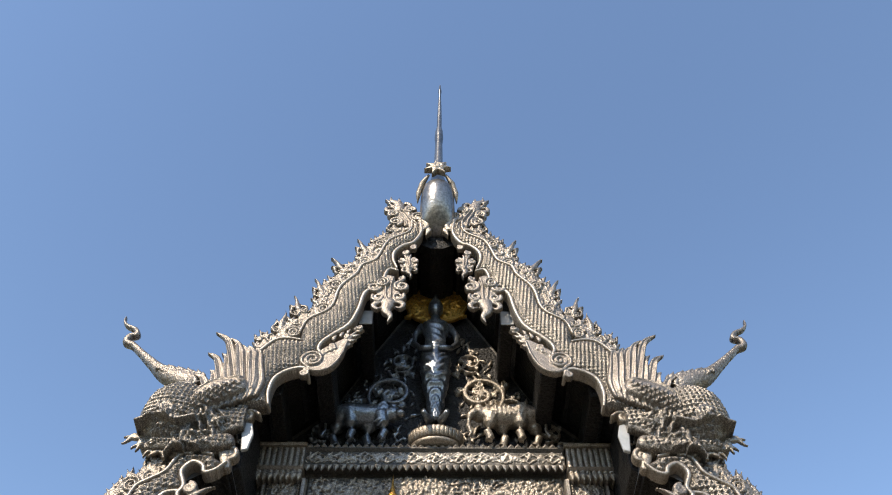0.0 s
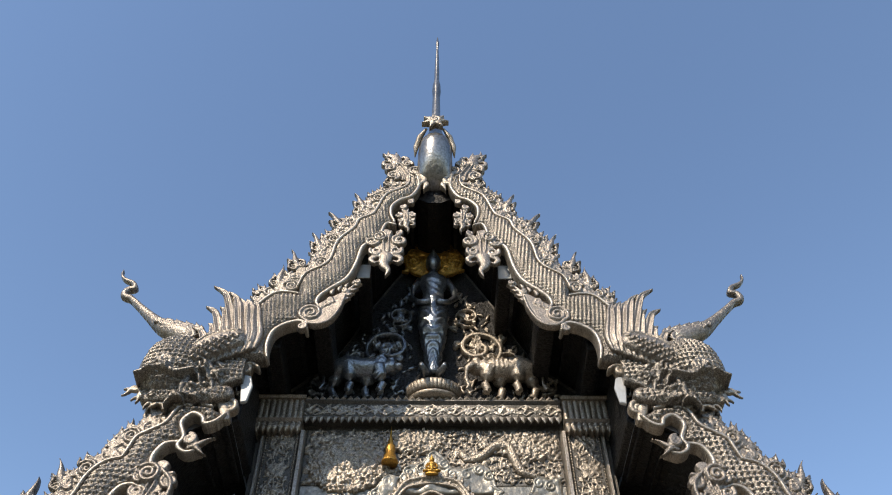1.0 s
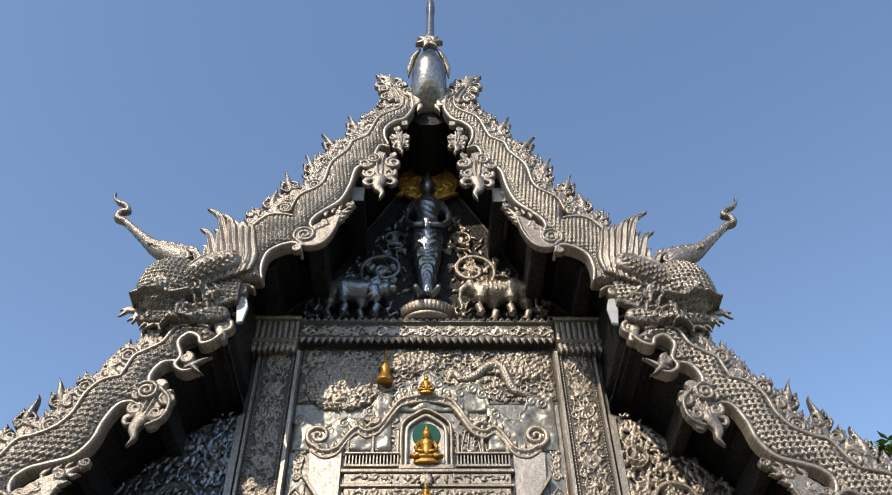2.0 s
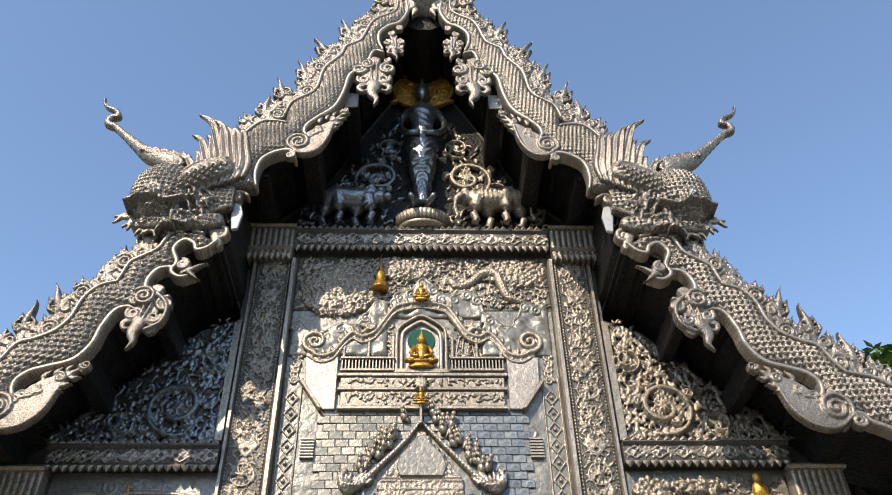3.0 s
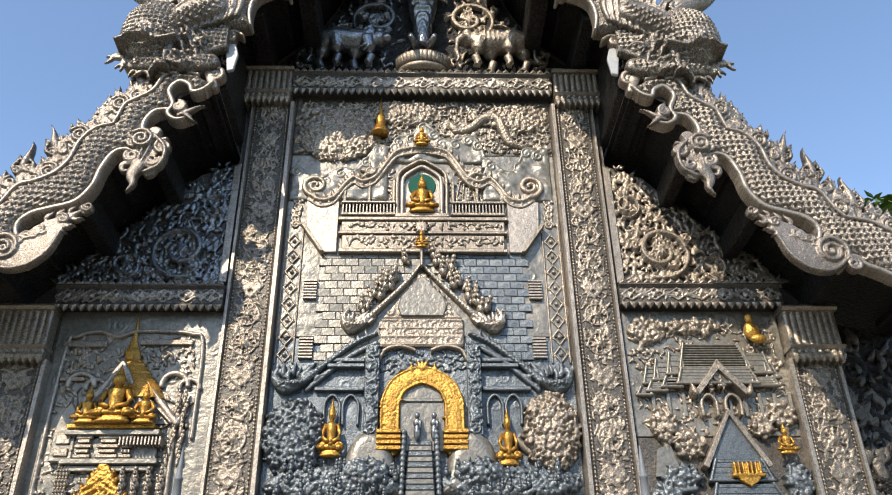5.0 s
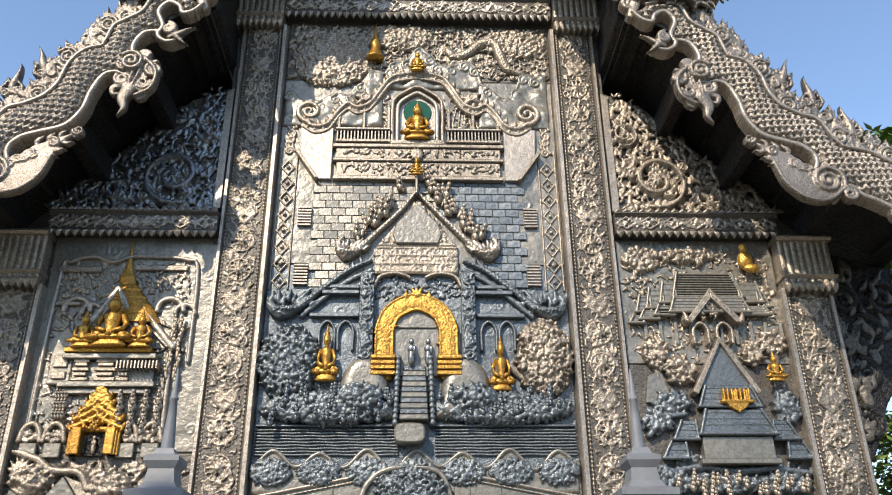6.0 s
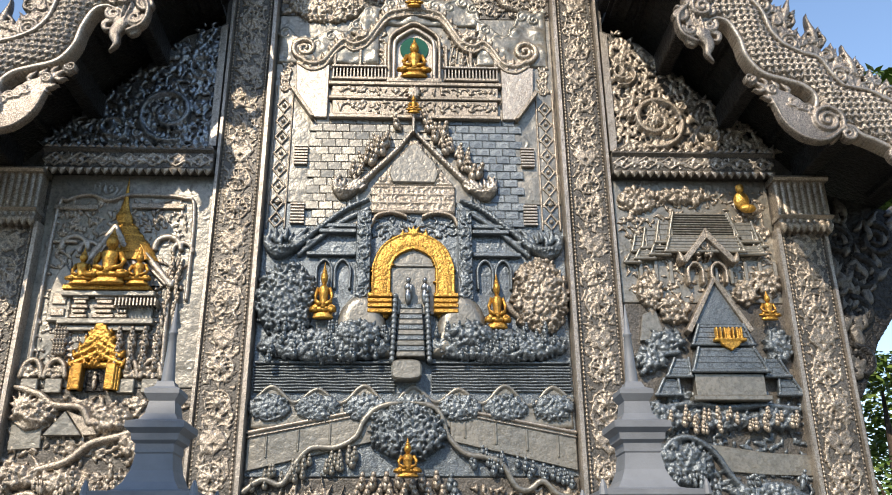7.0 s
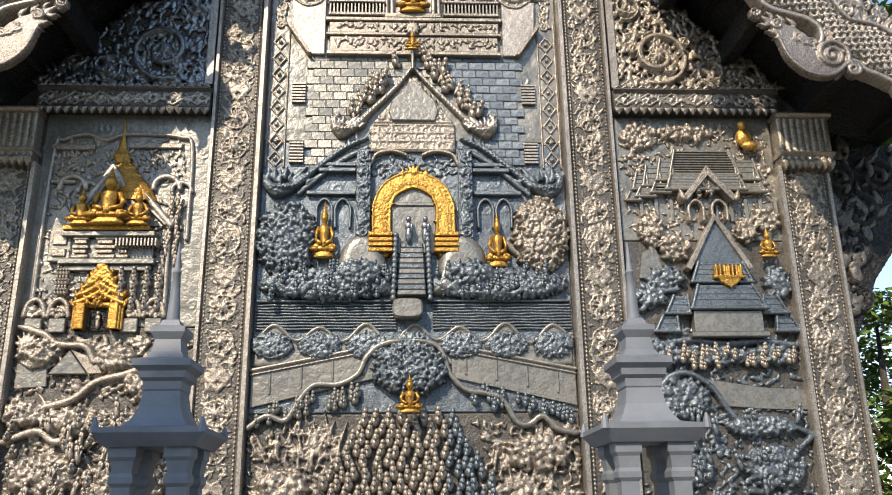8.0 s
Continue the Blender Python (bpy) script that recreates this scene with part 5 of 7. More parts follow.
def canopy(c, cx, cz, rx, rz, dome, leaf, n, seed, base=0.01):
    """A rounded mass of many small leaf clumps."""
    rng = random.Random(seed)
    c.area([(cx + rx * 0.97 * math.cos(a), cz + rz * 0.97 * math.sin(a)) for a in np.linspace(0, 2 * math.pi, 26, endpoint=False)], base + dome, min(rx, rz))
    for _ in range(int(n * 1.15)):
        a, r = rng.uniform(0, 2 * math.pi), math.sqrt(rng.random())
        k = math.sqrt(max(0.0, 1 - r ** 4))
        x, z = cx + rx * r * math.cos(a), cz + rz * r * math.sin(a)
        q = leaf * rng.uniform(0.6, 1.15)
        lift = base + dome * k + rng.uniform(0, 0.5) * leaf
        if rng.random() < 0.65:
            dot(c, x, z, q, 0.8, lift)
        else:
            flame(c, x, z, rng.uniform(0, 360), q * 2.4, rng.uniform(-0.7, 0.7), 0.8, lift, 0.28)
    return c


def tree_relief(parent, cx, cz, rx, rz, mat, seed, trunk=None, leaf=0.03, dome=0.1):
    c = Carving(cx - rx - 0.1, cx + rx + 0.1, cz - rz - 0.1, cz + rz + 0.1, 0.01)
    canopy(c, cx, cz, rx, rz, dome, leaf, int(rx * rz / leaf ** 2 * 1.5), seed)
    t = carve("tree", c, mat, parent)
    if trunk:
        b = Carving(min(p[0] for p in trunk) - 0.1, max(p[0] for p in trunk) + 0.1, min(p[1] for p in trunk) - 0.1, max(p[1] for p in trunk) + 0.1, 0.01)
        b.stroke(curve(trunk, 14), [0.05, 0.035, 0.025], 0.9, 0.01)
        put_mesh("trunk", b.mesh("trunk", mat, 0.0, 0.006), t)
    return t


def leaf_ground(c, x0, x1, z0, z1, leaf, seed, base=0.01, fill=1.0):
    rng = random.Random(seed)
    for _ in range(int((x1 - x0) * (z1 - z0) / leaf ** 2 * 0.35 * fill)):
        flame(c, rng.uniform(x0, x1), rng.uniform(z0, z1), rng.uniform(0, 360), leaf * rng.uniform(1.6, 3.0), rng.uniform(-0.9, 0.9), 0.9, base, 0.26)
    return c


FIG = {}


def figure_mesh(kind, mat):
    if (kind, mat.name) not in FIG:
        bm = bmesh.new()
        if kind == "kneeling":
            blob(bm, 0, 0, 0.03, 0.036, 0.034, 0.045, 8)
            blob(bm, 0, -0.012, 0.065, 0.026, 0.024, 0.034, 8)
            blob(bm, 0, -0.018, 0.104, 0.019, 0.02, 0.023, 8)
            blob(bm, 0, -0.038, 0.06, 0.012, 0.016, 0.022, 6)
        else:
            blob(bm, 0, 0, 0.07, 0.026, 0.03, 0.075, 8)
            blob(bm, 0, -0.01, 0.125, 0.03, 0.024, 0.035, 8)
            blob(bm, 0, -0.016, 0.175, 0.019, 0.02, 0.024, 8)
            blob(bm, 0.02, -0.03, 0.11, 0.012, 0.014, 0.035, 6)
        me = bpy.data.meshes.new("carved_figure")
        bm.to_mesh(me)
        bm.free()
        me.polygons.foreach_set("use_smooth", np.ones(len(me.polygons), dtype=bool))
        me.materials.append(mat)
        FIG[kind, mat.name] = me
    return FIG[kind, mat.name]


def carved_figure(x, z, kind, mat, parent, size=1.0, y=-0.02, turn=0.0):
    o = put_mesh("carved_figure", figure_mesh(kind, mat), parent)
    o.location = (x, y, z)
    o.rotation_euler = (0, radians(turn), 0)
    o.scale = (size, size, size)
    return o


def sheet_back(x0, x1, z0, z1, mat, parent, seed, y=0.01, amount=0.009):
    c = Carving(x0, x1, z0, z1, 0.012)
    c.area([(x0 - 0.05, z0 - 0.05), (x1 + 0.05, z0 - 0.05), (x1 + 0.05, z1 + 0.05), (x0 - 0.05, z1 + 0.05)], 0.002)
    c.rough(amount, 0.16, seed)
    rng = random.Random(seed)
    for _ in range(int((x1 - x0) * (z1 - z0) * 11)):
        x, z = rng.uniform(x0, x1), rng.uniform(z0, z1)
        c.stroke(spiral(x, z, rng.uniform(0.04, 0.09), 0.01, rng.uniform(0, 360), rng.choice((1.4, -1.4)), 14), [0.012, 0.008], 0.6, 0.003)
    for _ in range(int((x1 - x0) * (z1 - z0) * 45)):
        flame(c, rng.uniform(x0, x1), rng.uniform(z0, z1), rng.uniform(20, 160), rng.uniform(0.07, 0.12), rng.uniform(-0.9, 0.9), 0.45, 0.002, 0.1)
    return put_mesh("backing_sheet", c.mesh("backing_sheet", mat, y, 0.0), parent, "hand-beaten backing sheet")


sheet_back(-1.56, 1.62, 5.31, 7.72, SHEET, mid, 1)
# The middle sheet is blue-grey: shade on the silver put into the colour.
sheet_back(-1.56, 1.62, 2.45, 5.3, BLUE, mid, 8)
sheet_back(-1.56, 1.62, 7.73, 8.58, TARNISH, mid, 4)
sheet_back(-1.56, 1.62, 0.9, 2.44, TARNISH, mid, 5)

# sky of leaves, a serpent and clouds
c = Carving(-1.56, 1.62, 7.3, 8.58, 0.01)
canopy(c, -1.0, 8.02, 0.5, 0.4, 0.04, 0.022, 900, 21)
canopy(c, -0.2, 8.38, 0.4, 0.2, 0.03, 0.022, 240, 22)
canopy(c, 1.2, 8.3, 0.4, 0.22, 0.03, 0.022, 260, 24)
fill_leaves(c, -1.5, 1.58, 7.78, 8.54, 0.024, 35, 0.006, 1.1)
leaf_ground(c, -1.55, -1.2, 7.7, 8.5, 0.045, 23, 0.005)
leaf_ground(c, 0.3, 1.6, 8.0, 8.5, 0.04, 26, 0.004, 0.7)
carve("sky_foliage", c, SILVER, mid)
c = Carving(0.3, 1.5, 7.55, 8.5, 0.01)
c.stroke(curve([(0.42, 8.08), (0.6, 8.12), (0.78, 8.28), (0.95, 8.3), (1.02, 8.12), (1.1, 7.92), (1.28, 7.84)], 30), [0.04, 0.055, 0.06, 0.065, 0.07, 0.06, 0.04], 0.7, 0.02, scales=0.016, scale_size=0.045)
flame(c, 0.45, 8.1, 150, 0.2, -0.6, 0.8, 0.02, 0.3)
carve("serpent", c, SILVER, mid)


def cloud(tops, low):
    """A flat cloud bank with a scalloped, rolled upper edge."""
    x0, x1 = min(p[0] for p in tops), max(p[0] for p in tops)
    top = curve([(CX + x, z) for x, z in tops], 60)
    c = Carving(CX + x0 - 0.05, CX + x1 + 0.05, low - 0.05, float(top[:, 1].max()) + 0.08, 0.01)
    c.area(list(top) + [(CX + x1, low), (CX + x0, low)], 0.03, 0.06)
    c.rough(0.03, 0.13, int(abs(x0) * 100))
    c.stroke(top - np.array([[0, 0.02]]), 0.024, 0.7, 0.025)
    for x, z in tops[1:-1]:
        c.stroke(spiral(CX + x, z - 0.1, 0.07, 0.015, 90, 1.2, 16), [0.016, 0.01], 0.8, 0.04)
    return carve("cloud", c, SHEET, mid)


cloud([(-1.58, 7.46), (-1.5, 7.54), (-1.35, 7.4), (-1.15, 7.42), (-0.98, 7.52), (-0.8, 7.5), (-0.68, 7.68), (-0.55, 7.86), (-0.42, 7.84)], 7.05)
cloud([(-0.4, 7.84), (-0.3, 8.0), (-0.14, 8.04), (0.0, 8.22), (0.14, 8.1), (0.22, 7.98), (0.4, 7.96), (0.56, 8.02), (0.68, 7.94), (0.74, 7.72)], 7.6)
cloud([(0.7, 7.72), (0.82, 7.64), (0.96, 7.5), (1.07, 7.48), (1.16, 7.62), (1.26, 7.84), (1.4, 7.8), (1.54, 7.84)], 7.05)

# cusped arch with volutes
half = [(0.0, 7.82), (0.17, 7.79), (0.31, 7.74), (0.42, 7.58), (0.5, 7.44), (0.57, 7.35), (0.7, 7.3), (0.81, 7.36), (0.92, 7.24), (1.03, 7.07), (1.18, 7.03), (1.3, 7.1)]
c = Carving(-1.6, 1.62, 6.75, 8.05, 0.01)
fill_leaves(c, -1.5, -0.3, 6.98, 7.75, 0.03, 33, 0.003, 0.8, lambda x, z: z < 7.9 - 0.75 * abs(x))
fill_leaves(c, 0.32, 1.55, 6.98, 7.75, 0.03, 34, 0.003, 0.8, lambda x, z: z < 7.9 - 0.75 * abs(x))
for s in (1, -1):
    p = curve([(CX - 0.02 + s * x, z) for x, z in half], 40)
    c.stroke(p, 0.026, 0.9, 0.06)
    c.stroke(p + np.array([[0, -0.085]]), 0.018, 0.9, 0.05)
    for q in p[::2]:
        c.stroke([(q[0], q[1] - 0.042), (q[0], q[1] - 0.041)], 0.017, 1.0, 0.05)
    c.stroke(p + np.array([[0, -0.045]]), 0.05, 0.2, 0.04)
    c.stroke(p + np.array([[0, 0.05]]), 0.05, 0.2, 0.03)
    c.stroke(spiral(CX + s * 1.27, 7.24, 0.15, 0.015, -90, 1.8 * s, 30), [0.036, 0.022], 0.9, 0.05)
    c.stroke(spiral(CX + s * 0.63, 7.44, 0.06, 0.01, 0, 1.5 * s, 20), [0.022, 0.014], 0.9, 0.08)
    for k in range(14):
        q = p[3 + 2 * k]
        flame(c, q[0], q[1] + 0.03, 90 - s * 35, 0.11, 0.5 * s, 0.7, 0.05, 0.24)
    for a in (30, 90, 150, 200, -20):
        flame(c, CX + s * 0.62, 7.42, a, 0.16, 0.3, 0.8, 0.06, 0.22)
carve("cusped_arch", c, SILVER, mid)

# niche with its frame and shelf
NIX = 0.015
arch = [(-0.23, 6.84), (-0.23, 7.26), (-0.2, 7.37), (-0.11, 7.45), (0.0, 7.51), (0.11, 7.45), (0.2, 7.37), (0.23, 7.26), (0.23, 6.84)]
niche = thing("niche", (NIX, -0.02, 6.84), "pale metal pointed niche with a deep green halo", "niche")
for nm, k, y, mat in (("outer_frame", 1.26, -0.035, SILVER), ("inner_frame", 1.0, -0.05, BRIGHT)):
    c = Carving(NIX - 0.4, NIX + 0.4, 6.75, 7.85, 0.01)
    c.stroke(curve([(NIX + x * k, 6.86 + (z - 6.86) * (1 + (k - 1) * 0.6)) for x, z in arch], 50), 0.022 if k > 1 else 0.026, 0.8, 0.015)
    put_mesh(nm, c.mesh(nm, mat, y, -y), niche)
extrude("lining", [(NIX + x * 0.92, z) for x, z in arch], -0.03, 0.0, BRIGHT, niche)
extrude("green_halo", [(NIX + 0.165 * math.cos(a), 7.25 + 0.17 * math.sin(a)) for a in np.linspace(0, 2 * math.pi, 28, endpoint=False)], -0.045, -0.02, GREEN, niche, "round deep green glass halo", 0.006)
box("shelf", NIX - 0.32, NIX + 0.32, -0.09, 0.0, 6.78, 6.84, SILVER, niche)
seated_statue(NIX, -0.09, 6.84, 0.54, "gilded seated statue before a green halo", GOLD, "gilded statues")

# balconies left and right of the niche
for s in (1, -1):
    b = thing("balcony", (CX + s * 0.63, -0.04, 6.4), "beaten silver balcony with railing and blind windows", "balcony", "balconies beside the niche")
    a0, a1 = sorted((CX + s * 0.32, CX + s * 0.95))
    box("rail", a0, a1, -0.11, 0.0, 6.96, 6.99, BRIGHT, b)
    box("sill", a0, a1, -0.1, 0.0, 6.8, 6.84, SILVER, b)
    for k in range(16):
        x = a0 + 0.02 + (a1 - a0 - 0.04) * k / 15
        box("baluster", x - 0.009, x + 0.009, -0.09, 0.0, 6.84, 6.96, BRIGHT, b, bevel=0.003)
    for x in (a0 + 0.03, (a0 + a1) / 2, a1 - 0.03):
        box("column", x - 0.018, x + 0.018, -0.06, 0.0, 6.99, 7.2 if abs(x - CX) > 0.7 else 7.32, SILVER, b)
    c = Carving(a0, a1, 6.98, 7.55, 0.01)
    for k in range(7):
        c.stroke([(a0 + 0.06 + 0.08 * k, 7.02), (a0 + 0.14 + 0.04 * k, 7.3 + (0.12 if s * (k - 3) < 0 else 0))], 0.012, 0.9, 0.004)
    leaf_ground(c, a0, a1, 7.05, 7.3, 0.04, 31 + s, 0.004, 0.5)
    carve("lattice", c, SILVER, b)

# stepped platform under the niche
plat = thing("platform", (CX, -0.06, 6.38), "stepped silver platform with leaf friezes below the niche", "platform")
for z0, z1, w, d in ((6.74, 6.79, 0.98, 0.085), (6.6, 6.74, 0.94, 0.06), (6.56, 6.6, 0.97, 0.08), (6.37, 6.56, 0.93, 0.055), (6.32, 6.37, 0.96, 0.075)):
    box("step", CX - w, CX + w, -d, 0.0, z0, z1 - 0.003, SILVER, plat)
for z0, z1, y in ((6.61, 6.73, -0.061), (6.38, 6.55, -0.056)):
    c = Carving(CX - 0.93, CX + 0.93, z0, z1, 0.009)
    leaf_ground(c, CX - 0.9, CX + 0.9, z0 + 0.03, z1 - 0.02, 0.028, 41, 0.003, 1.2)
    put_mesh("frieze", c.mesh("frieze", SILVER, y, 0.003), plat)
for s in (1, -1):
    extrude("side_plate", [(CX + s * 0.98, 6.33), (CX + s * 1.12, 6.33), (CX + s * 1.34, 6.66), (CX + s * 1.36, 7.02), (CX + s * 0.98, 7.02)], -0.05, 0.0, BRIGHT, plat, "smooth slanting metal plate", 0.008)
    extrude("side_edge", [(CX + s * 1.12, 6.32), (CX + s * 1.16, 6.32), (CX + s * 1.4, 6.68), (CX + s * 1.36, 6.7)], -0.1, 0.0, SILVER, plat, "", 0.006)
c = Carving(CX - 0.3, CX + 0.3, 6.05, 6.8, 0.01)
for a in range(0, 360, 30):
    flame(c, CX - 0.02, 6.64, a, 0.11, 0.5, 0.6, 0.01, 0.2)
put_mesh("flower", c.mesh("flower", SILVER, -0.09, 0.03), plat)
seated_statue(CX - 0.02, -0.15, 6.34, 0.24, "small gilded figure above the carved gable", GOLD, "gilded statues")
box("pole", CX - 0.035, CX - 0.005, -0.13, -0.06, 6.12, 6.34, BRIGHT, plat)
seated_statue(CX - 0.02, -0.12, 7.8, 0.3, "small gilded figure crowning the cusped arch", GOLD, "gilded statues")

# gilt spire among the leaves
bm = lathe(bmesh.new(), [(0.1, 7.98), (0.105, 8.01), (0.075, 8.03), (0.08, 8.08), (0.05, 8.1), (0.065, 8.17), (0.06, 8.22), (0.03, 8.27), (0.036, 8.3), (0.018, 8.36), (0.01, 8.46), (0.002, 8.55)], 14, cx=-0.5, cy=-0.09)
tagged(part("stupa", bm, GOLD, smooth=True), "small gilded spire shrine among beaten leaves", "shrine")

# inner gable: serpent rails, crowd on the slopes, smooth leaf niche
c = Carving(-1.0, 1.1, 5.2, 6.35, 0.01)
for s in (1, -1):
    c.stroke(curve([(CX - 0.02, 6.18), (CX + s * 0.2, 5.93), (CX + s * 0.45, 5.66), (CX + s * 0.66, 5.44), (CX + s * 0.78, 5.4), (CX + s * 0.86, 5.5), (CX + s * 0.8, 5.62)], 26), [0.018, 0.026, 0.03, 0.045, 0.07, 0.04, 0.01], 0.7, 0.05, scales=0.016, scale_size=0.045)
    for k in range(9):
        flame(c, CX + s * (0.58 + 0.035 * k), 5.44 + 0.02 * (k % 3), 90 - s * (8 * k - 20), 0.12 + 0.02 * (k % 4), 0.6 * s, 0.8, 0.06, 0.16)
        c.emboss(spiral(CX + s * (0.6 + 0.03 * k), 5.42 - 0.01 * (k % 2), 0.03, 0.006, 50 * k, 1.4, 12), 0.01, 0.015)
carve("serpent_rail", c, BRIGHT, mid)
c = Carving(-0.5, 0.56, 5.15, 6.2, 0.01)
c.area([(CX - 0.44, 5.52), (CX + 0.42, 5.52), (CX - 0.01, 6.08)], 0.03)
c.area([(CX - 0.46, 5.18), (CX + 0.44, 5.18), (CX + 0.44, 5.5), (CX - 0.46, 5.5)], 0.03)
for zz in (5.21, 5.3, 5.4, 5.49):
    c.stroke([(CX - 0.44, zz), (CX + 0.42, zz)], 0.014, 0.9, 0.03)
leaf_ground(c, CX - 0.42, CX + 0.4, 5.22, 5.48, 0.024, 51, 0.028, 1.2)
rng = random.Random(52)
for _ in range(130):
    z = rng.uniform(5.54, 6.02)
    w = (6.05 - z) * 0.75
    flame(c, CX + rng.uniform(-w, w), z, rng.uniform(30, 150), 0.07, rng.uniform(-0.7, 0.7), 0.9, 0.03, 0.25)
carve("inner_gable", c, SILVER, mid)
extrude("leaf_plate", [(CX - 0.24, 5.53), (CX + 0.22, 5.53), (CX + 0.26, 5.64), (CX + 0.22, 5.78), (CX + 0.12, 5.88), (CX + 0.06, 5.97), (CX - 0.01, 6.02), (CX - 0.08, 5.97), (CX - 0.14, 5.88), (CX - 0.24, 5.78), (CX - 0.28, 5.64)], -0.06, 0.0, SHEET, mid, "smooth leaf-shaped plate", 0.012)
rng = random.Random(53)
for s in (1, -1):
    for k in range(22):
        u = rng.uniform(0.06, 0.95)
        x, z = 0.02 + 0.62 * u, 6.2 - 0.76 * u
        carved_figure(CX + s * (x + rng.uniform(0.03, 0.17)), z + rng.uniform(-0.04, 0.12), "kneeling" if k % 3 else "standing", SILVER, mid, rng.uniform(1.25, 1.6) if k % 3 else 1.0, -0.05, rng.uniform(-30, 30))

# lower slopes with serpent heads
c = Carving(-1.6, 1.66, 4.55, 5.45, 0.01)
for s in (1, -1):
    c.stroke(curve([(CX + s * 0.5, 5.33), (CX + s * 0.75, 5.2), (CX + s * 1.05, 4.95), (CX + s * 1.25, 4.78), (CX + s * 1.42, 4.72), (CX + s * 1.53, 4.82), (CX + s * 1.5, 4.96)], 30), [0.02, 0.028, 0.032, 0.05, 0.075, 0.045, 0.01], 0.7, 0.05, scales=0.016, scale_size=0.045)
    c.stroke(curve([(CX + s * 0.5, 5.22), (CX + s * 0.8, 5.05), (CX + s * 1.2, 4.7)], 14), 0.03, 0.8, 0.03)
    for k in range(10):
        flame(c, CX + s * (1.12 + 0.045 * k), 4.8 + 0.03 * (k % 3), 90 - s * (8 * k - 25), 0.13 + 0.025 * (k % 4), 0.6 * s, 0.8, 0.05, 0.16)
        c.emboss(spiral(CX + s * (1.2 + 0.03 * k), 4.76 - 0.012 * (k % 2), 0.034, 0.006, 50 * k, 1.4, 12), 0.01, 0.015)
    for k in range(9):
        flame(c, CX + s * (0.6 + 0.08 * k), 5.3 - 0.065 * k, 90 - s * 30, 0.1, 0.4 * s, 0.8, 0.05, 0.24)
carve("serpent_rail", c, BLUE, mid)

# facade round the gilt arch
fac = thing("carved_facade", (CX, -0.03, 3.95), "blue-grey carved facade with a gilt arched doorway", "facade")
for s in (1, -1):
    box("pier", CX + s * 0.53 - 0.075, CX + s * 0.53 + 0.075, -0.09, 0.0, 4.05, 5.18, BLUE, fac)
    c = Carving(CX + s * 0.53 - 0.07, CX + s * 0.53 + 0.07, 4.06, 5.17, 0.009)
    floral(c, CX + s * 0.53 - 0.06, CX + s * 0.53 + 0.06, 4.06, 5.15, 61, 0.003, 0.14)
    put_mesh("pier_leaves", c.mesh("pier_leaves", BLUE, -0.091, 0.003), fac)
    for z0, d in ((5.0, 0.06), (4.93, 0.08), (4.68, 0.06)):
        a0, a1 = sorted((CX + s * 0.61, CX + s * (1.0 if z0 > 4.9 else 1.12)))
        box("string_course", a0, a1, -d, 0.0, z0, z0 + 0.045, BLUE, fac)
    for x in (0.74, 0.93):
        c = Carving(CX + s * x - 0.11, CX + s * x + 0.11, 4.3, 4.68, 0.009)
        c.stroke(curve([(CX + s * x - 0.075, 4.33), (CX + s * x - 0.075, 4.55), (CX + s * x, 4.64), (CX + s * x + 0.075, 4.55), (CX + s * x + 0.075, 4.33)], 24), 0.017, 0.9, 0.03)
        carve("blind_window", c, BLUE, fac)
    c = Carving(CX + s * 0.3 - 0.22, CX + s * 0.3 + 0.22, 5.0, 5.25, 0.009)
    c.stroke(curve([(CX + s * 0.46, 5.03), (CX + s * 0.4, 5.14), (CX + s * 0.25, 5.18), (CX + s * 0.1, 5.14), (CX + s * 0.0, 5.05)], 20), 0.02, 0.9, 0.05)
    carve("cusp", c, SILVER, fac)
c = Carving(CX - 0.5, CX + 0.5, 4.85, 5.2, 0.01)
leaf_ground(c, CX - 0.44, CX + 0.44, 4.9, 5.15, 0.03, 62, 0.004)
carve("spandrel_leaves", c, BLUE, fac)
extrude("doorway_back", [(CX - 0.24, 4.05), (CX + 0.22, 4.05), (CX + 0.22, 4.6), (CX + 0.12, 4.74), (CX - 0.01, 4.78), (CX - 0.14, 4.74), (CX - 0.24, 4.6)], -0.03, 0.0, SHEET, fac, "smooth metal back of the doorway", 0.006)
box("transom", CX - 0.22, CX + 0.2, -0.05, -0.03, 4.56, 4.6, SHEET, fac)
c = Carving(CX - 0.55, CX + 0.55, 4.0, 5.25, 0.009)
p = curve([(CX - 0.34, 4.07), (CX - 0.34, 4.45), (CX - 0.33, 4.58), (CX - 0.24, 4.75), (CX - 0.01, 4.85), (CX + 0.22, 4.75), (CX + 0.31, 4.58), (CX + 0.32, 4.45), (CX + 0.32, 4.07)], 60)
c.stroke(p, 0.095, 0.2, 0.05)
rng = random.Random(63)
for q in p:
    for _ in range(4):
        flame(c, q[0] + rng.uniform(-0.09, 0.09), q[1] + rng.uniform(-0.03, 0.03), rng.uniform(0, 360), 0.055, rng.uniform(-0.8, 0.8), 0.7, 0.062, 0.24)
g = np.gradient(p, axis=0)
nn = np.stack([-g[:, 1], g[:, 0]], 1) / np.hypot(g[:, 0], g[:, 1])[:, None]
c.stroke(p + nn * 0.088, 0.014, 0.9, 0.06)
c.stroke(p - nn * 0.088, 0.014, 0.9, 0.06)
for a in (62, 90, 118):
    flame(c, CX - 0.01, 4.9, a, 0.14, 0.0, 0.7, 0.06, 0.2)
for s in (1, -1):
    flame(c, CX + s * 0.12, 4.88, 90 - s * 12, 0.12, 0.3 * s, 0.7, 0.06, 0.2)
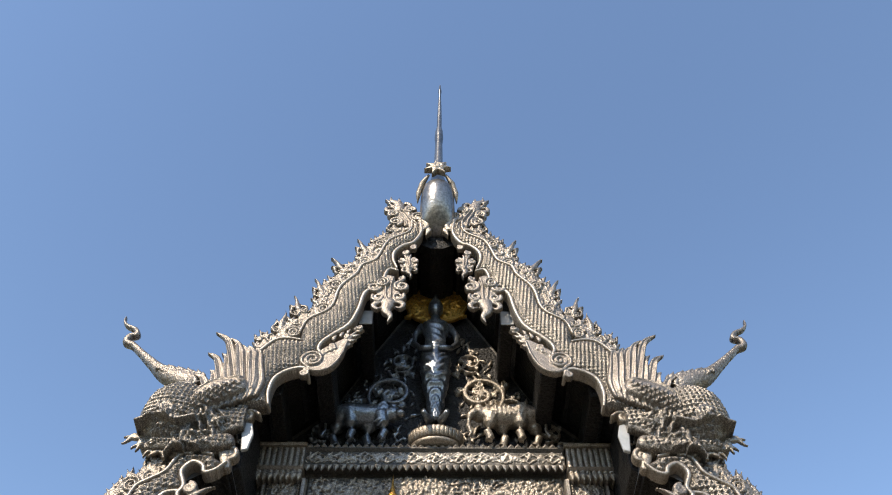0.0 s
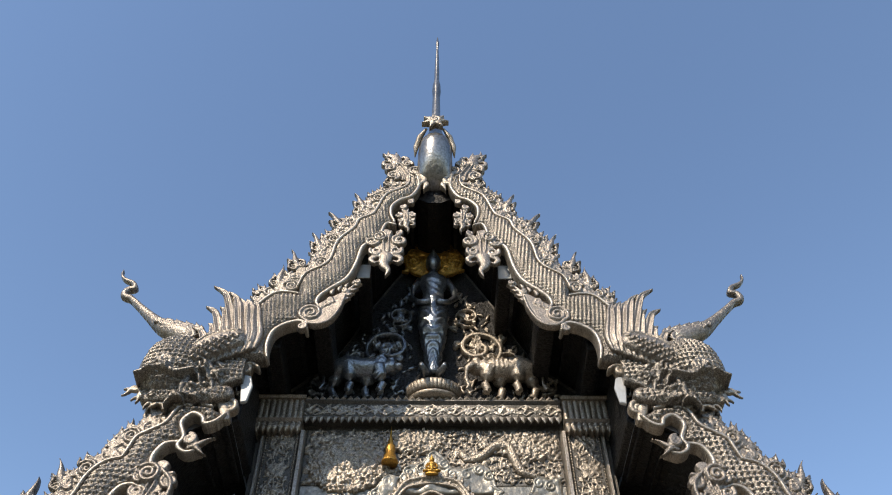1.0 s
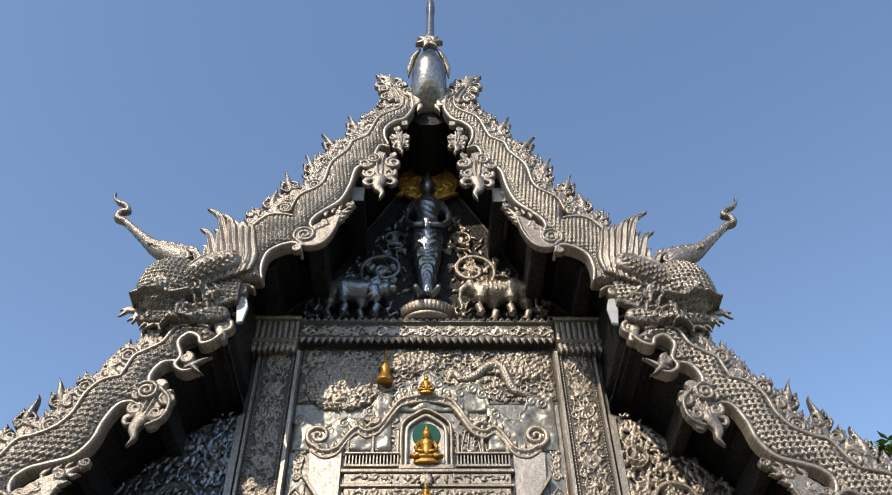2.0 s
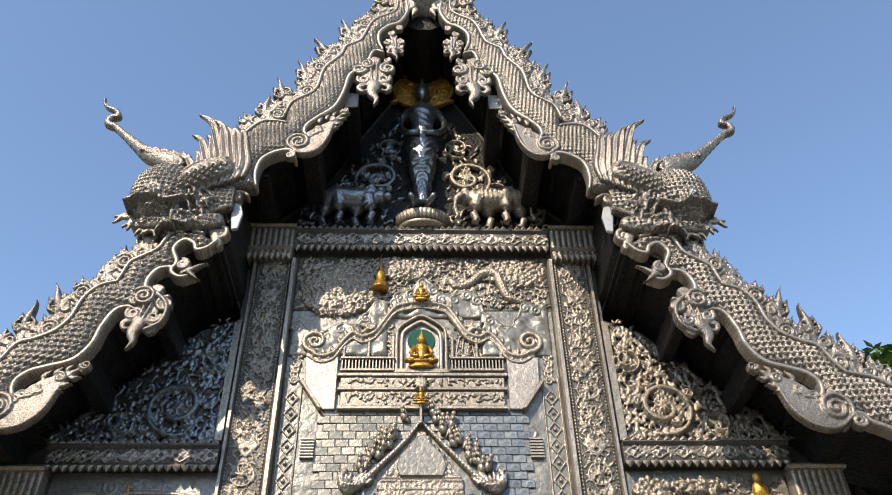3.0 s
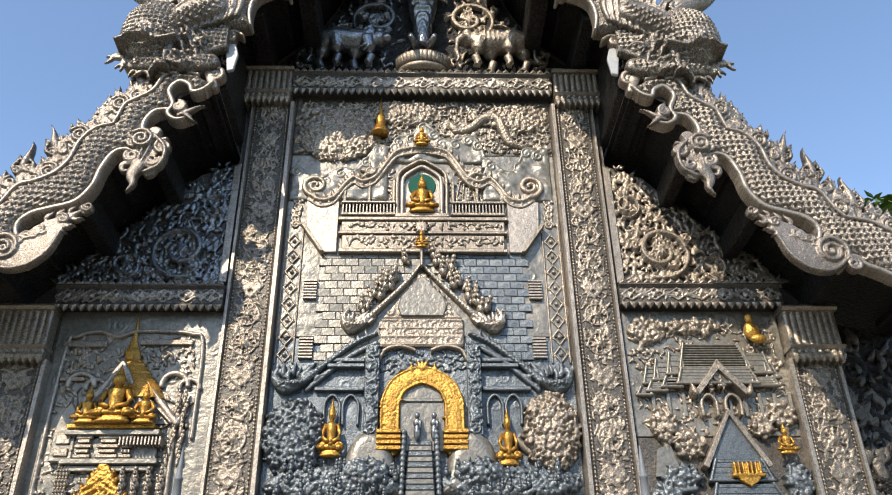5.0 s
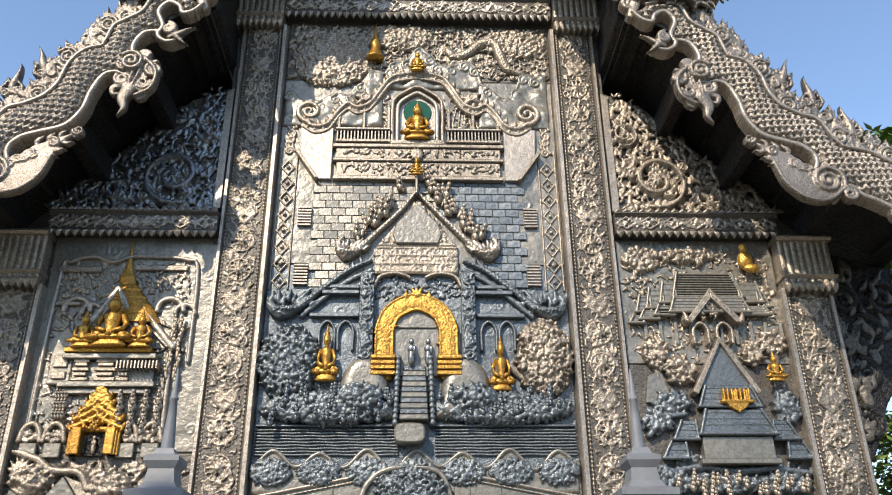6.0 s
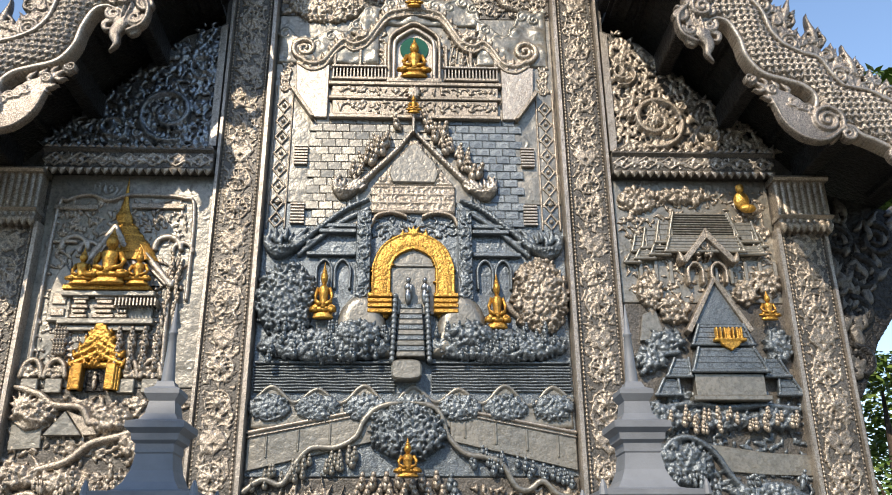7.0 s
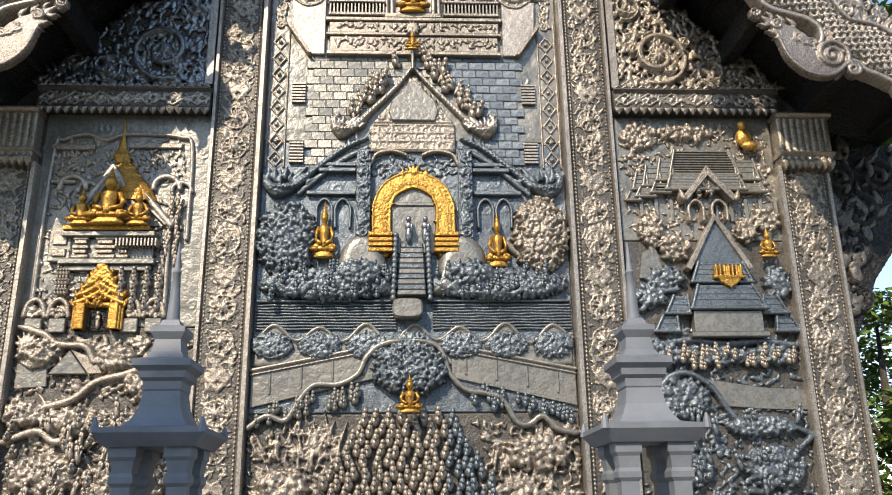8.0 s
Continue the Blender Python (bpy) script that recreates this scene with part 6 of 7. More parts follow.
put_mesh("gilt_arch", c.mesh("gilt_arch", GOLD, 0.0, 0.004), fac, "gilt arch of beaten leaves")
for s in (1, -1):
    for k in range(4):
        box("arch_foot", CX - 0.01 + s * 0.335 - 0.125, CX - 0.01 + s * 0.335 + 0.125, -0.13 - 0.01 * (k % 2), 0.0, 4.04 + 0.055 * k, 4.085 + 0.055 * k, GOLD, fac)
for x in (-0.06, 0.11):
    carved_figure(CX + x, 4.14, "standing", PEWTER_SHADE, fac, 1.45, -0.08)
for x, z in ((-0.885, 3.98), (0.875, 3.88)):
    o = seated_statue(x, -0.1, 0.0, 0.5, "gilded crowned guardian figure beside the arch", GOLD, "gilded statues")
    o.data.transform(Matrix.Translation((0, 0, z)) @ Matrix.Diagonal((1, 1, 1.22, 1)) @ Matrix.Translation((x, 0, 0)) @ Matrix.Diagonal((0.74, 0.9, 1, 1)) @ Matrix.Translation((-x, 0, 0)))

# trees, hills, stair, water and walls of the middle field
tree_relief(mid, -1.27, 4.2, 0.33, 0.4, BLUE, 71, None, 0.024, 0.13)
tree_relief(mid, 1.33, 4.25, 0.3, 0.42, SILVER, 72, [(0.98, 4.15), (1.2, 3.95), (1.45, 3.75)], 0.024, 0.13)
for s, x in ((-1, -0.5), (1, 0.52)):
    c = Carving(x - 0.5, x + 0.5, 3.5, 4.4, 0.01)
    c.area([(x + 0.26 * math.cos(a), 3.86 + 0.4 * math.sin(a)) for a in np.linspace(0, math.pi, 24)] + [(x - 0.34, 3.6), (x + 0.34, 3.6)], 0.12, 0.12)
    carve("hill", c, SHEET, mid, "smooth domed hill")
c = Carving(-1.58, 1.64, 3.5, 4.05, 0.01)
for s in (1, -1):
    canopy(c, CX + s * 0.85, 3.72, 0.7, 0.17, 0.1, 0.023, 700, 73 + s, 0.02)
    canopy(c, CX + s * 0.55, 3.82, 0.25, 0.14, 0.14, 0.03, 120, 76 + s, 0.03)
carve("hedge", c, BLUE, mid)
rng = random.Random(78)
for k in range(60):
    s = rng.choice((1, -1))
    carved_figure(CX + s * rng.uniform(0.22, 1.45), rng.uniform(3.52, 3.86), "kneeling", BLUE, mid, rng.uniform(0.7, 1.0), -0.13)
stair = thing("carved_stair", (CX - 0.03, -0.05, 3.4), "small blue-grey carved stair leading to the doorway", "stair")
for k in range(10):
    box("step", CX - 0.17 + 0.003 * k, CX + 0.11 - 0.003 * k, -0.16 + 0.011 * k, 0.0, 3.58 + 0.058 * k, 3.632 + 0.058 * k, BLUE if k % 2 else SHEET, stair)
for s in (1, -1):
    c = Carving(CX - 0.03 + s * 0.19 - 0.07, CX - 0.03 + s * 0.19 + 0.07, 3.5, 4.3, 0.01)
    for k in range(13):
        dot(c, CX - 0.03 + s * (0.185 - 0.002 * k), 3.56 + 0.055 * k, 0.034, 0.9, 0.1)
    carve("newel", c, BLUE, stair)
pad = [(CX - 0.07 + 0.15 * math.copysign(abs(math.cos(a)) ** 0.5, math.cos(a)), 3.45 + 0.1 * math.copysign(abs(math.sin(a)) ** 0.5, math.sin(a))) for a in np.linspace(0, 2 * math.pi, 24, endpoint=False)]
extrude("landing", pad, -0.17, 0.0, SHEET, stair, "", 0.015)

for s in (1, -1):
    a0, a1 = sorted((CX + s * 0.18, CX + s * 1.57))
    water = thing("water_band", ((a0 + a1) / 2, -0.02, 3.27), "rippled blue-grey band of beaten water", "relief", "water bands")
    for k in range(9):
        z = 3.27 + 0.03 * k
        c = Carving(a0, a1, z - 0.02, z + 0.02, 0.01)
        u = np.linspace(a0, a1, 40)
        c.stroke(np.stack([u, z + 0.003 * np.sin(u * 23 + k)], 1), 0.013, 1.0, 0.012)
        carve("ripple", c, BLUE, water)
    box("water_edge", a0, a1, -0.05, 0.0, 3.535, 3.56, BLUE, water)
c = Carving(-1.58, 1.64, 2.85, 3.45, 0.01)
u = np.linspace(-1.55, 1.6, 160)
crest = 3.22 + 0.08 * np.sin(u * 2 * math.pi / 0.46 + 1.3) + 0.02 * np.sin(u * 9)
c.area([(a, b) for a, b in zip(u, crest)] + [(1.6, 2.9), (-1.55, 2.9)], 0.025, 0.03)
c.stroke(np.stack([u, crest], 1), 0.02, 0.6, 0.035)
carve("wave_line", c, SHEET, mid)
c = Carving(-1.58, 1.64, 2.8, 3.25, 0.01)
for k in range(7):
    x = -1.36 + 0.46 * k
    canopy(c, x, 3.1, 0.21, 0.13, 0.03, 0.017, 260, 80 + k, 0.03)
carve("hedge", c, BLUE, mid)
for s in (1, -1):
    sl = [(CX + s * 0.36, 3.1), (CX + s * 1.58, 2.86), (CX + s * 1.58, 2.5), (CX + s * 0.36, 2.78)]
    extrude("wall_plate", sl, -0.03, 0.0, SHEET, mid, "smooth sloping wall of sheet metal", 0.006)
    for d, r in ((0.0, 0.02), (-0.045, 0.012)):
        c = Carving(CX - 1.62, CX + 1.62, 2.7, 3.2, 0.01)
        c.stroke([(CX + s * 0.36, 3.1 + d), (CX + s * 1.58, 2.86 + d)], r, 0.9, 0.04)
        carve("coping", c, BRIGHT, mid)
    for k in range(4):
        u = 0.5 + 0.3 * k
        z = 3.07 - 0.2 * (u - 0.36)
        box("wall_post", CX + s * u - 0.012, CX + s * u + 0.012, -0.045, 0.0, z - 0.24, z - 0.03, SHEET, mid)
tree_relief(mid, -0.02, 2.86, 0.38, 0.27, BLUE, 90, None, 0.023, 0.14)
seated_statue(-0.02, -0.24, 2.42, 0.36, "gilded seated statue under the carved tree", GOLD, "gilded statues")
c = Carving(-1.58, 1.64, 2.15, 3.15, 0.01)
for pts in ([(-1.55, 2.31), (-1.38, 2.42), (-1.2, 2.38), (-1.08, 2.56), (-0.94, 2.71), (-0.7, 2.72), (-0.52, 2.82), (-0.44, 2.98), (-0.3, 3.1), (-0.02, 3.17)], [(-0.02, 3.17), (0.26, 3.08), (0.37, 2.82), (0.53, 2.66), (0.74, 2.62), (0.88, 2.56), (1.0, 2.36), (1.12, 2.32), (1.26, 2.4), (1.4, 2.28), (1.58, 2.24)]):
    c.stroke(curve(pts, 60), 0.03, 0.7, 0.06)
carve("ridge_line", c, SHEET, mid)
rng = random.Random(91)
for s in (1, -1):
    for k in range(26):
        x = CX + s * rng.uniform(0.5, 1.52)
        # Figures right of the middle are blue-grey, their shade in the colour.
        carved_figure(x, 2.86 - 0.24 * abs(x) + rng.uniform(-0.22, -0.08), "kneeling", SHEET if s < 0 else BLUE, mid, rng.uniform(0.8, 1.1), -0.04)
# kneeling crowd
for r in range(11):
    z = 2.33 - 0.1 * r
    n = 8 + r
    for k in range(n):
        x = -0.05 + (k - (n - 1) / 2) * 0.118 + rng.uniform(-0.016, 0.016)
        # Lit figures silver, those farther right blue-grey as painted shade.
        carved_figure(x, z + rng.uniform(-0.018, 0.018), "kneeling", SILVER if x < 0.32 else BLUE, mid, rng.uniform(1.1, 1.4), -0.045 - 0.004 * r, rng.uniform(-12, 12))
c = Carving(-1.58, 1.64, 0.95, 2.6, 0.012)
for x0, x1, z0, z1, sd in ((-1.54, -0.7, 1.65, 2.3, 92), (0.62, 1.6, 1.7, 2.35, 93), (-1.54, 1.6, 0.95, 1.7, 94)):
    leaf_ground(c, x0, x1, z0, z1, 0.03, sd, 0.015, 1.1)
for x, z, rx, rz in ((-1.2, 1.75, 0.25, 0.16), (1.2, 2.05, 0.3, 0.16), (0.95, 1.6, 0.3, 0.2), (-0.9, 1.35, 0.35, 0.2)):
    canopy(c, x, z, rx, rz, 0.06, 0.035, 90, int(100 + x * 10), 0.02)
for k in range(40):
    a = rng.uniform(60, 120)
    x, z = rng.uniform(-1.5, -0.65), rng.uniform(1.9, 2.3)
    c.stroke([(x, z), (x + 0.2 * math.cos(radians(a)), z + 0.2 * math.sin(radians(a)))], [0.014, 0.005], 1.0, 0.03)
    c.stroke([(x + 2.0, z - 0.35), (x + 2.0 + 0.2 * math.cos(radians(a)), z - 0.35 + 0.2 * math.sin(radians(a)))], [0.014, 0.005], 1.0, 0.03)
carve("undergrowth", c, SILVER, mid)

# lattice strips up both sides of the field
for s in (1, -1):
    c = Carving(min(CX + s * 1.24, CX + s * 1.58), max(CX + s * 1.24, CX + s * 1.58), 5.0, 7.2, 0.01)
    z = 5.1
    while z < 6.7:
        xm = CX + s * 1.47
        c.stroke([(xm - 0.07, z), (xm, z + 0.09), (xm + 0.07, z), (xm, z - 0.09), (xm - 0.07, z)], 0.012, 1.0, 0.004)
        dot(c, xm, z, 0.025, 0.9, 0.004)
        z += 0.2
    for x in (1.375, 1.565):
        c.stroke([(CX + s * x, 5.0), (CX + s * x, 6.75)], 0.012, 1.0, 0.004)
    for k in range(6):
        c.stroke(spiral(CX + s * 1.47, 6.72 + 0.08 * k, 0.06, 0.01, 90 * k, 1.5, 14), [0.018, 0.01], 1.0, 0.004)
    carve("lattice_strip", c, SILVER, mid)
    for z0, z1 in ((5.05, 5.3), (5.75, 6.0)):
        for k in range(7):
            zz = z0 + (z1 - z0) * k / 7
            box("louvre", min(CX + s * 1.17, CX + s * 1.32), max(CX + s * 1.17, CX + s * 1.32), -0.04, 0.0, zz, zz + 0.022, BRIGHT, mid, bevel=0.003)

# bricks behind the inner gable
BRICK = bpy.data.meshes.new("brick")
bm = block(bmesh.new(), -0.0732, 0.0732, -0.01, 0.0, -0.0468, 0.0468, 0.006)
bm.to_mesh(BRICK)
bm.free()
BRICK.materials.append(SHEET)
# Blue-grey copy for the right half, where shade is put into the colour.
BRICK_SHADED = BRICK.copy()
BRICK_SHADED.materials[0] = BLUE
rng = random.Random(110)
for r in range(14):
    z = 5.08 + 0.095 * r
    for k in range(16):
        x = CX - 1.1 + 0.148 * k + (0.074 if r % 2 else 0)
        lim = min(0.1 + (6.2 - z) * 0.95, 0.95) if z > 5.3 else 0.55
        if abs(x - CX) < lim - 0.06 or abs(x - CX) > 1.12:
            continue
        o = put_mesh("brick", BRICK if x < 0.3 else BRICK_SHADED, mid)
        o.location = (x, rng.uniform(-0.006, 0.004), z)
        o.rotation_euler = (rng.uniform(-0.07, 0.07), rng.uniform(-0.012, 0.012), rng.uniform(-0.05, 0.05))

# ---- side reliefs ----
left = thing("relief_panel", (CX - 3.03, 0.0, 0.9), "beaten silver relief of a gilded shrine above hills and crowds", "relief panel")
sheet_back(-3.84, -2.1, 3.3, 5.6, SHEET, left, 2)
sheet_back(-3.84, -2.1, 0.9, 3.29, TARNISH, left, 6)
c = Carving(-3.84, -2.1, 3.0, 5.55, 0.01)
c.stroke(curve([(-3.72, 3.2), (-3.72, 5.1), (-3.62, 5.3), (-3.4, 5.36), (-3.2, 5.3), (-3.0, 5.36), (-2.7, 5.36), (-2.42, 5.33), (-2.3, 5.2), (-2.28, 4.2)], 60), 0.022, 0.9, 0.02)
c.stroke([(-2.76, 4.74), (-2.7, 4.7), (-2.46, 4.34), (-2.44, 3.4)], 0.026, 0.7, 0.03)
for x in (-3.5, -2.55):
    c.stroke(spiral(x, 4.75, 0.16, 0.11, 0, 0.5, 16), 0.03, 0.8, 0.02)
    c.stroke(spiral(x + 0.16, 4.72, 0.12, 0.08, 0, 0.5, 14), 0.025, 0.8, 0.02)
fill_leaves(c, -3.68, -2.35, 4.85, 5.3, 0.026, 36, 0.002, 0.5)
fill_leaves(c, -3.7, -2.5, 3.4, 4.3, 0.026, 37, 0.002, 0.5)
carve("frame_line", c, BRIGHT, left)
c = Carving(-3.84, -2.1, 4.3, 5.3, 0.01)
leaf_ground(c, -3.68, -3.25, 4.9, 5.2, 0.035, 120, 0.006, 0.8)
leaf_ground(c, -2.9, -2.55, 4.95, 5.15, 0.035, 121, 0.006, 0.8)
leaf_ground(c, -3.72, -3.45, 4.4, 4.75, 0.035, 122, 0.006, 0.8)
leaf_ground(c, -2.6, -2.32, 3.9, 4.6, 0.035, 123, 0.006, 0.8)
carve("backdrop_leaves", c, SILVER, left)
for x0, x1, z0, z1 in ((-3.75, -3.3, 5.18, 5.24), (-2.95, -2.4, 5.2, 5.26), (-3.7, -3.45, 4.8, 4.84)):
    box("cornice", x0, x1, -0.04, 0.0, z0, z1, SILVER, left)
# shrine with a gilt spire
shrine = thing("shrine", (-3.04, -0.06, 3.9), "carved shrine with a gilt spire above three gilded statues", "shrine")
bm = bmesh.new()
rings = [(0.27, 4.6), (0.24, 4.68), (0.25, 4.7), (0.21, 4.78), (0.22, 4.8), (0.17, 4.87), (0.18, 4.89), (0.13, 4.96), (0.14, 4.98), (0.09, 5.04), (0.1, 5.06), (0.1, 5.12), (0.06, 5.18), (0.05, 5.22), (0.03, 5.3), (0.018, 5.42), (0.002, 5.56)]
lathe(bm, rings, 20, cx=-3.02, cy=0.0)
for v in bm.verts:
    v.co.y = v.co.y * 0.35 - 0.02
    v.co.x = -3.02 + (v.co.x + 3.02) * 0.85 + 0.4 * max(0.0, 5.1 - v.co.z)
part("spire", bm, GOLD, shrine)
for ax, az, w, h, y in ((-3.07, 4.97, 0.37, 0.62, 0.035), (-2.74, 4.68, 0.3, 0.34, 0.025)):
    c = Carving(ax - w - 0.1, ax + w + 0.1, az - h - 0.1, az + 0.2, 0.01)
    c.stroke([(ax - w, az - h), (ax, az), (ax + w, az - h)], 0.036, 0.6, 0.04)
    c.stroke([(ax - w * 0.82, az - h), (ax, az - 0.1), (ax + w * 0.82, az - h)], 0.014, 1.0, 0.04)
    for s in (1, -1):
        flame(c, ax + s * w, az - h, 90 - s * 40, 0.12, 0.5 * s, 0.9, 0.03, 0.2)
    put_mesh("gable_board", c.mesh("gable_board", BRIGHT, -y, y), shrine)
    extrude("gable_field", [(ax, az - 0.1), (ax - w * 0.82, az - h), (ax + w * 0.82, az - h)], -y, 0.0, SHEET, shrine)
box("shelf", -3.48, -2.62, -0.15, 0.0, 4.26, 4.31, GOLD, shrine, "gilt shelf")
for z0, h, w, d in ((4.2, 0.06, 0.46, 0.13), (3.98, 0.22, 0.44, 0.05), (3.92, 0.06, 0.47, 0.1), (3.86, 0.06, 0.43, 0.06)):
    box("moulded_base", -3.03 - w, -3.03 + w, -d, 0.0, z0, z0 + h - 0.004, SHEET, shrine)
for x, w in ((-3.3, 0.07), (-3.06, 0.09), (-2.88, 0.05)):
    for z0, k in ((3.98, 1.2), (4.03, 0.9), (4.08, 1.15), (4.13, 0.85), (4.17, 1.1)):
        box("stepped_pier", x - w * k, x + w * k, -0.1, -0.05, z0, z0 + 0.036, SILVER, shrine, bevel=0.006)
extrude("stele", [(-3.62, 3.95), (-3.4, 3.95), (-3.4, 4.28), (-3.44, 4.46), (-3.51, 4.56), (-3.58, 4.46), (-3.62, 4.28)], -0.07, 0.0, SHEET, shrine, "", 0.01)
for z0, z1 in ((4.0, 4.08), (4.12, 4.24)):
    box("stele_panel", -3.58, -3.44, -0.09, -0.07, z0, z1, SILVER, shrine)
for k in range(12):
    x = -2.93 + 0.035 * k
    box("baluster", x - 0.008, x + 0.008, -0.16, 0.0, 4.09, 4.17, BRIGHT, shrine, bevel=0.002)
seated_statue(-3.03, -0.19, 4.3, 0.62, "gilded seated statue in the middle of the shrine", GOLD, "gilded statues")
seated_statue(-3.3, -0.17, 4.3, 0.4, "small gilded seated statue beside a larger one", GOLD, "gilded statues")
seated_statue(-2.74, -0.17, 4.3, 0.4, "small gilded seated statue beside a larger one", GOLD, "gilded statues")
rng = random.Random(130)
# gilt gate
gate = thing("gilt_gate", (-3.06, -0.06, 3.27), "small gilded gate with tiered roofs over a dark arch", "gate")
for s in (1, -1):
    for k in range(3):
        box("jamb", -3.06 + s * 0.16 - 0.045 + 0.02 * k * s, -3.06 + s * 0.16 + 0.045 + 0.02 * k * s, -0.12 + 0.02 * k, 0.0, 3.26, 3.52 - 0.02 * k, GOLD, gate)
c = Carving(-3.36, -2.76, 3.4, 4.05, 0.009)
for z, w in ((3.52, 0.25), (3.6, 0.22), (3.68, 0.17), (3.75, 0.12), (3.82, 0.08)):
    for s in (1, -1):
        c.stroke(curve([(-3.06, z + 0.12), (-3.06 + s * w * 0.5, z + 0.05), (-3.06 + s * w, z)], 10), 0.026, 0.9, 0.07)
        flame(c, -3.06 + s * w, z, 90 - s * 40, 0.08, 0.5 * s, 0.9, 0.06, 0.25)
    c.stroke([(-3.06 - w * 0.8, z - 0.01), (-3.06 + w * 0.8, z - 0.01)], 0.03, 0.6, 0.05)
rng = random.Random(129)
for _ in range(110):
    z = rng.uniform(3.48, 3.9)
    w = (3.98 - z) * 0.5
    flame(c, -3.06 + rng.uniform(-w, w), z, rng.uniform(30, 150), 0.06, rng.uniform(-0.8, 0.8), 1.1, 0.085, 0.2)
flame(c, -3.06, 3.86, 90, 0.16, 0.0, 0.8, 0.05, 0.16)
put_mesh("tiered_roof", c.mesh("tiered_roof", GOLD, 0.0, 0.004), gate)
extrude("dark_arch", [(-3.15, 3.26), (-2.97, 3.26), (-2.97, 3.42), (-3.06, 3.52), (-3.15, 3.42)], -0.03, 0.0, DARK, gate)
carved_figure(-3.06, 3.27, "standing", SILVER, gate, 0.9, -0.04)
for k in range(4):
    x = -2.88 + 0.125 * k
    for j in range(5):
        carved_figure(x + 0.012 * (j % 2), 3.46 + 0.078 * j, "kneeling", SILVER, left, 1.05, -0.05)
for k in range(7):
    for j in range(2):
        carved_figure(-2.46 + 0.06 * j + rng.uniform(-0.02, 0.02), 3.9 + 0.105 * k, "standing", SILVER, left, 0.85, -0.04, rng.uniform(-15, 15))
for k in range(5):
    for j in range(4):
        carved_figure(-3.5 + 0.03 * j, 3.62 + 0.1 * k, "kneeling", SILVER, left, 0.75, -0.04)
for k in range(6):
    x = -3.68 + 0.23 * k
    if abs(x + 3.06) < 0.2:
        continue
    c = Carving(x - 0.14, x + 0.14, 3.2, 3.62, 0.01)
    c.stroke(curve([(x - 0.1, 3.4), (x - 0.07, 3.52), (x, 3.57), (x + 0.07, 3.52), (x + 0.1, 3.4)], 18), 0.028, 0.8, 0.04)
    canopy(c, x, 3.44, 0.08, 0.06, 0.03, 0.022, 18, 131 + k)
    carve("bush", c, SILVER, left)
    box("wall_block", x - 0.08, x + 0.08, -0.05, 0.0, 3.24, 3.38, SHEET, left)
c = Carving(-3.84, -2.1, 1.0, 3.3, 0.012)
for pts in ([(-3.78, 3.3), (-3.55, 3.22), (-3.4, 3.12), (-3.15, 3.1), (-3.05, 2.95)], [(-3.45, 2.52), (-3.2, 2.6), (-3.0, 2.76), (-2.7, 2.84), (-2.5, 2.95)], [(-3.8, 2.2), (-3.5, 2.3), (-3.3, 2.2), (-3.0, 2.35), (-2.7, 2.3), (-2.4, 2.5)]):
    c.stroke(curve(pts, 30), 0.035, 0.7, 0.06)
for x, z, rx, rz in ((-3.6, 3.05, 0.2, 0.12), (-2.85, 2.98, 0.18, 0.12), (-2.5, 2.75, 0.25, 0.18), (-3.65, 2.45, 0.2, 0.12), (-3.2, 2.4, 0.3, 0.12), (-2.6, 2.35, 0.3, 0.14), (-3.4, 1.9, 0.35, 0.18), (-2.7, 1.8, 0.4, 0.22)):
    canopy(c, x, z, rx, rz, 0.07, 0.026, int(rx * rz * 2600), int(140 + 10 * (x + z)), 0.02)
leaf_ground(c, -3.8, -2.2, 1.0, 3.2, 0.032, 141, 0.01)
for px, pz in ((-3.7, 3.1), (-3.6, 2.9)):
    for a in range(20, 180, 26):
        flame(c, px, pz, a, 0.2, 0.4 if a < 90 else -0.4, 0.9, 0.05, 0.14)
carve("hillside", c, SILVER, left)
hut = thing("carved_hut", (-3.28, -0.03, 2.8), "small carved hut with a pointed gable", "hut")
extrude("gable", [(-3.46, 2.83), (-3.1, 2.83), (-3.28, 3.06)], -0.08, 0.0, SHEET, hut, "", 0.006)
extrude("roof_side", [(-3.28, 3.07), (-3.04, 2.98), (-2.96, 2.84), (-3.09, 2.83)], -0.06, 0.0, SILVER, hut, "", 0.006)
extrude("roof_side", [(-3.78, 2.7), (-3.78, 3.0), (-3.5, 2.98), (-3.48, 2.72)], -0.03, 0.0, SHEET, hut, "", 0.006)
for k in range(70):
    carved_figure(rng.uniform(-3.78, -2.25), rng.uniform(1.5, 2.42), rng.choice(("kneeling", "standing")), SILVER, left, rng.uniform(0.8, 1.15), -0.09, rng.uniform(-20, 20))

right = thing("relief_panel", (CX + 3.03, 0.0, 0.9), "beaten silver relief of tiered temples, trees and a river", "relief panel")
sheet_back(2.2, 3.92, 4.2, 5.62, SHEET, right, 3)
sheet_back(2.2, 3.92, 0.9, 4.19, TARNISH, right, 7)
c = Carving(2.2, 3.92, 4.2, 5.6, 0.01)
canopy(c, 2.45, 5.38, 0.22, 0.14, 0.03, 0.03, 80, 150)
leaf_ground(c, 2.26, 2.5, 4.95, 5.3, 0.035, 151, 0.006, 0.8)
leaf_ground(c, 3.55, 3.85, 4.75, 5.3, 0.035, 152, 0.006, 0.8)
canopy(c, 2.95, 5.42, 0.3, 0.1, 0.03, 0.03, 60, 153)
fill_leaves(c, 2.28, 3.85, 4.25, 5.5, 0.026, 38, 0.002, 0.45)
carve("backdrop_leaves", c, SILVER, right)
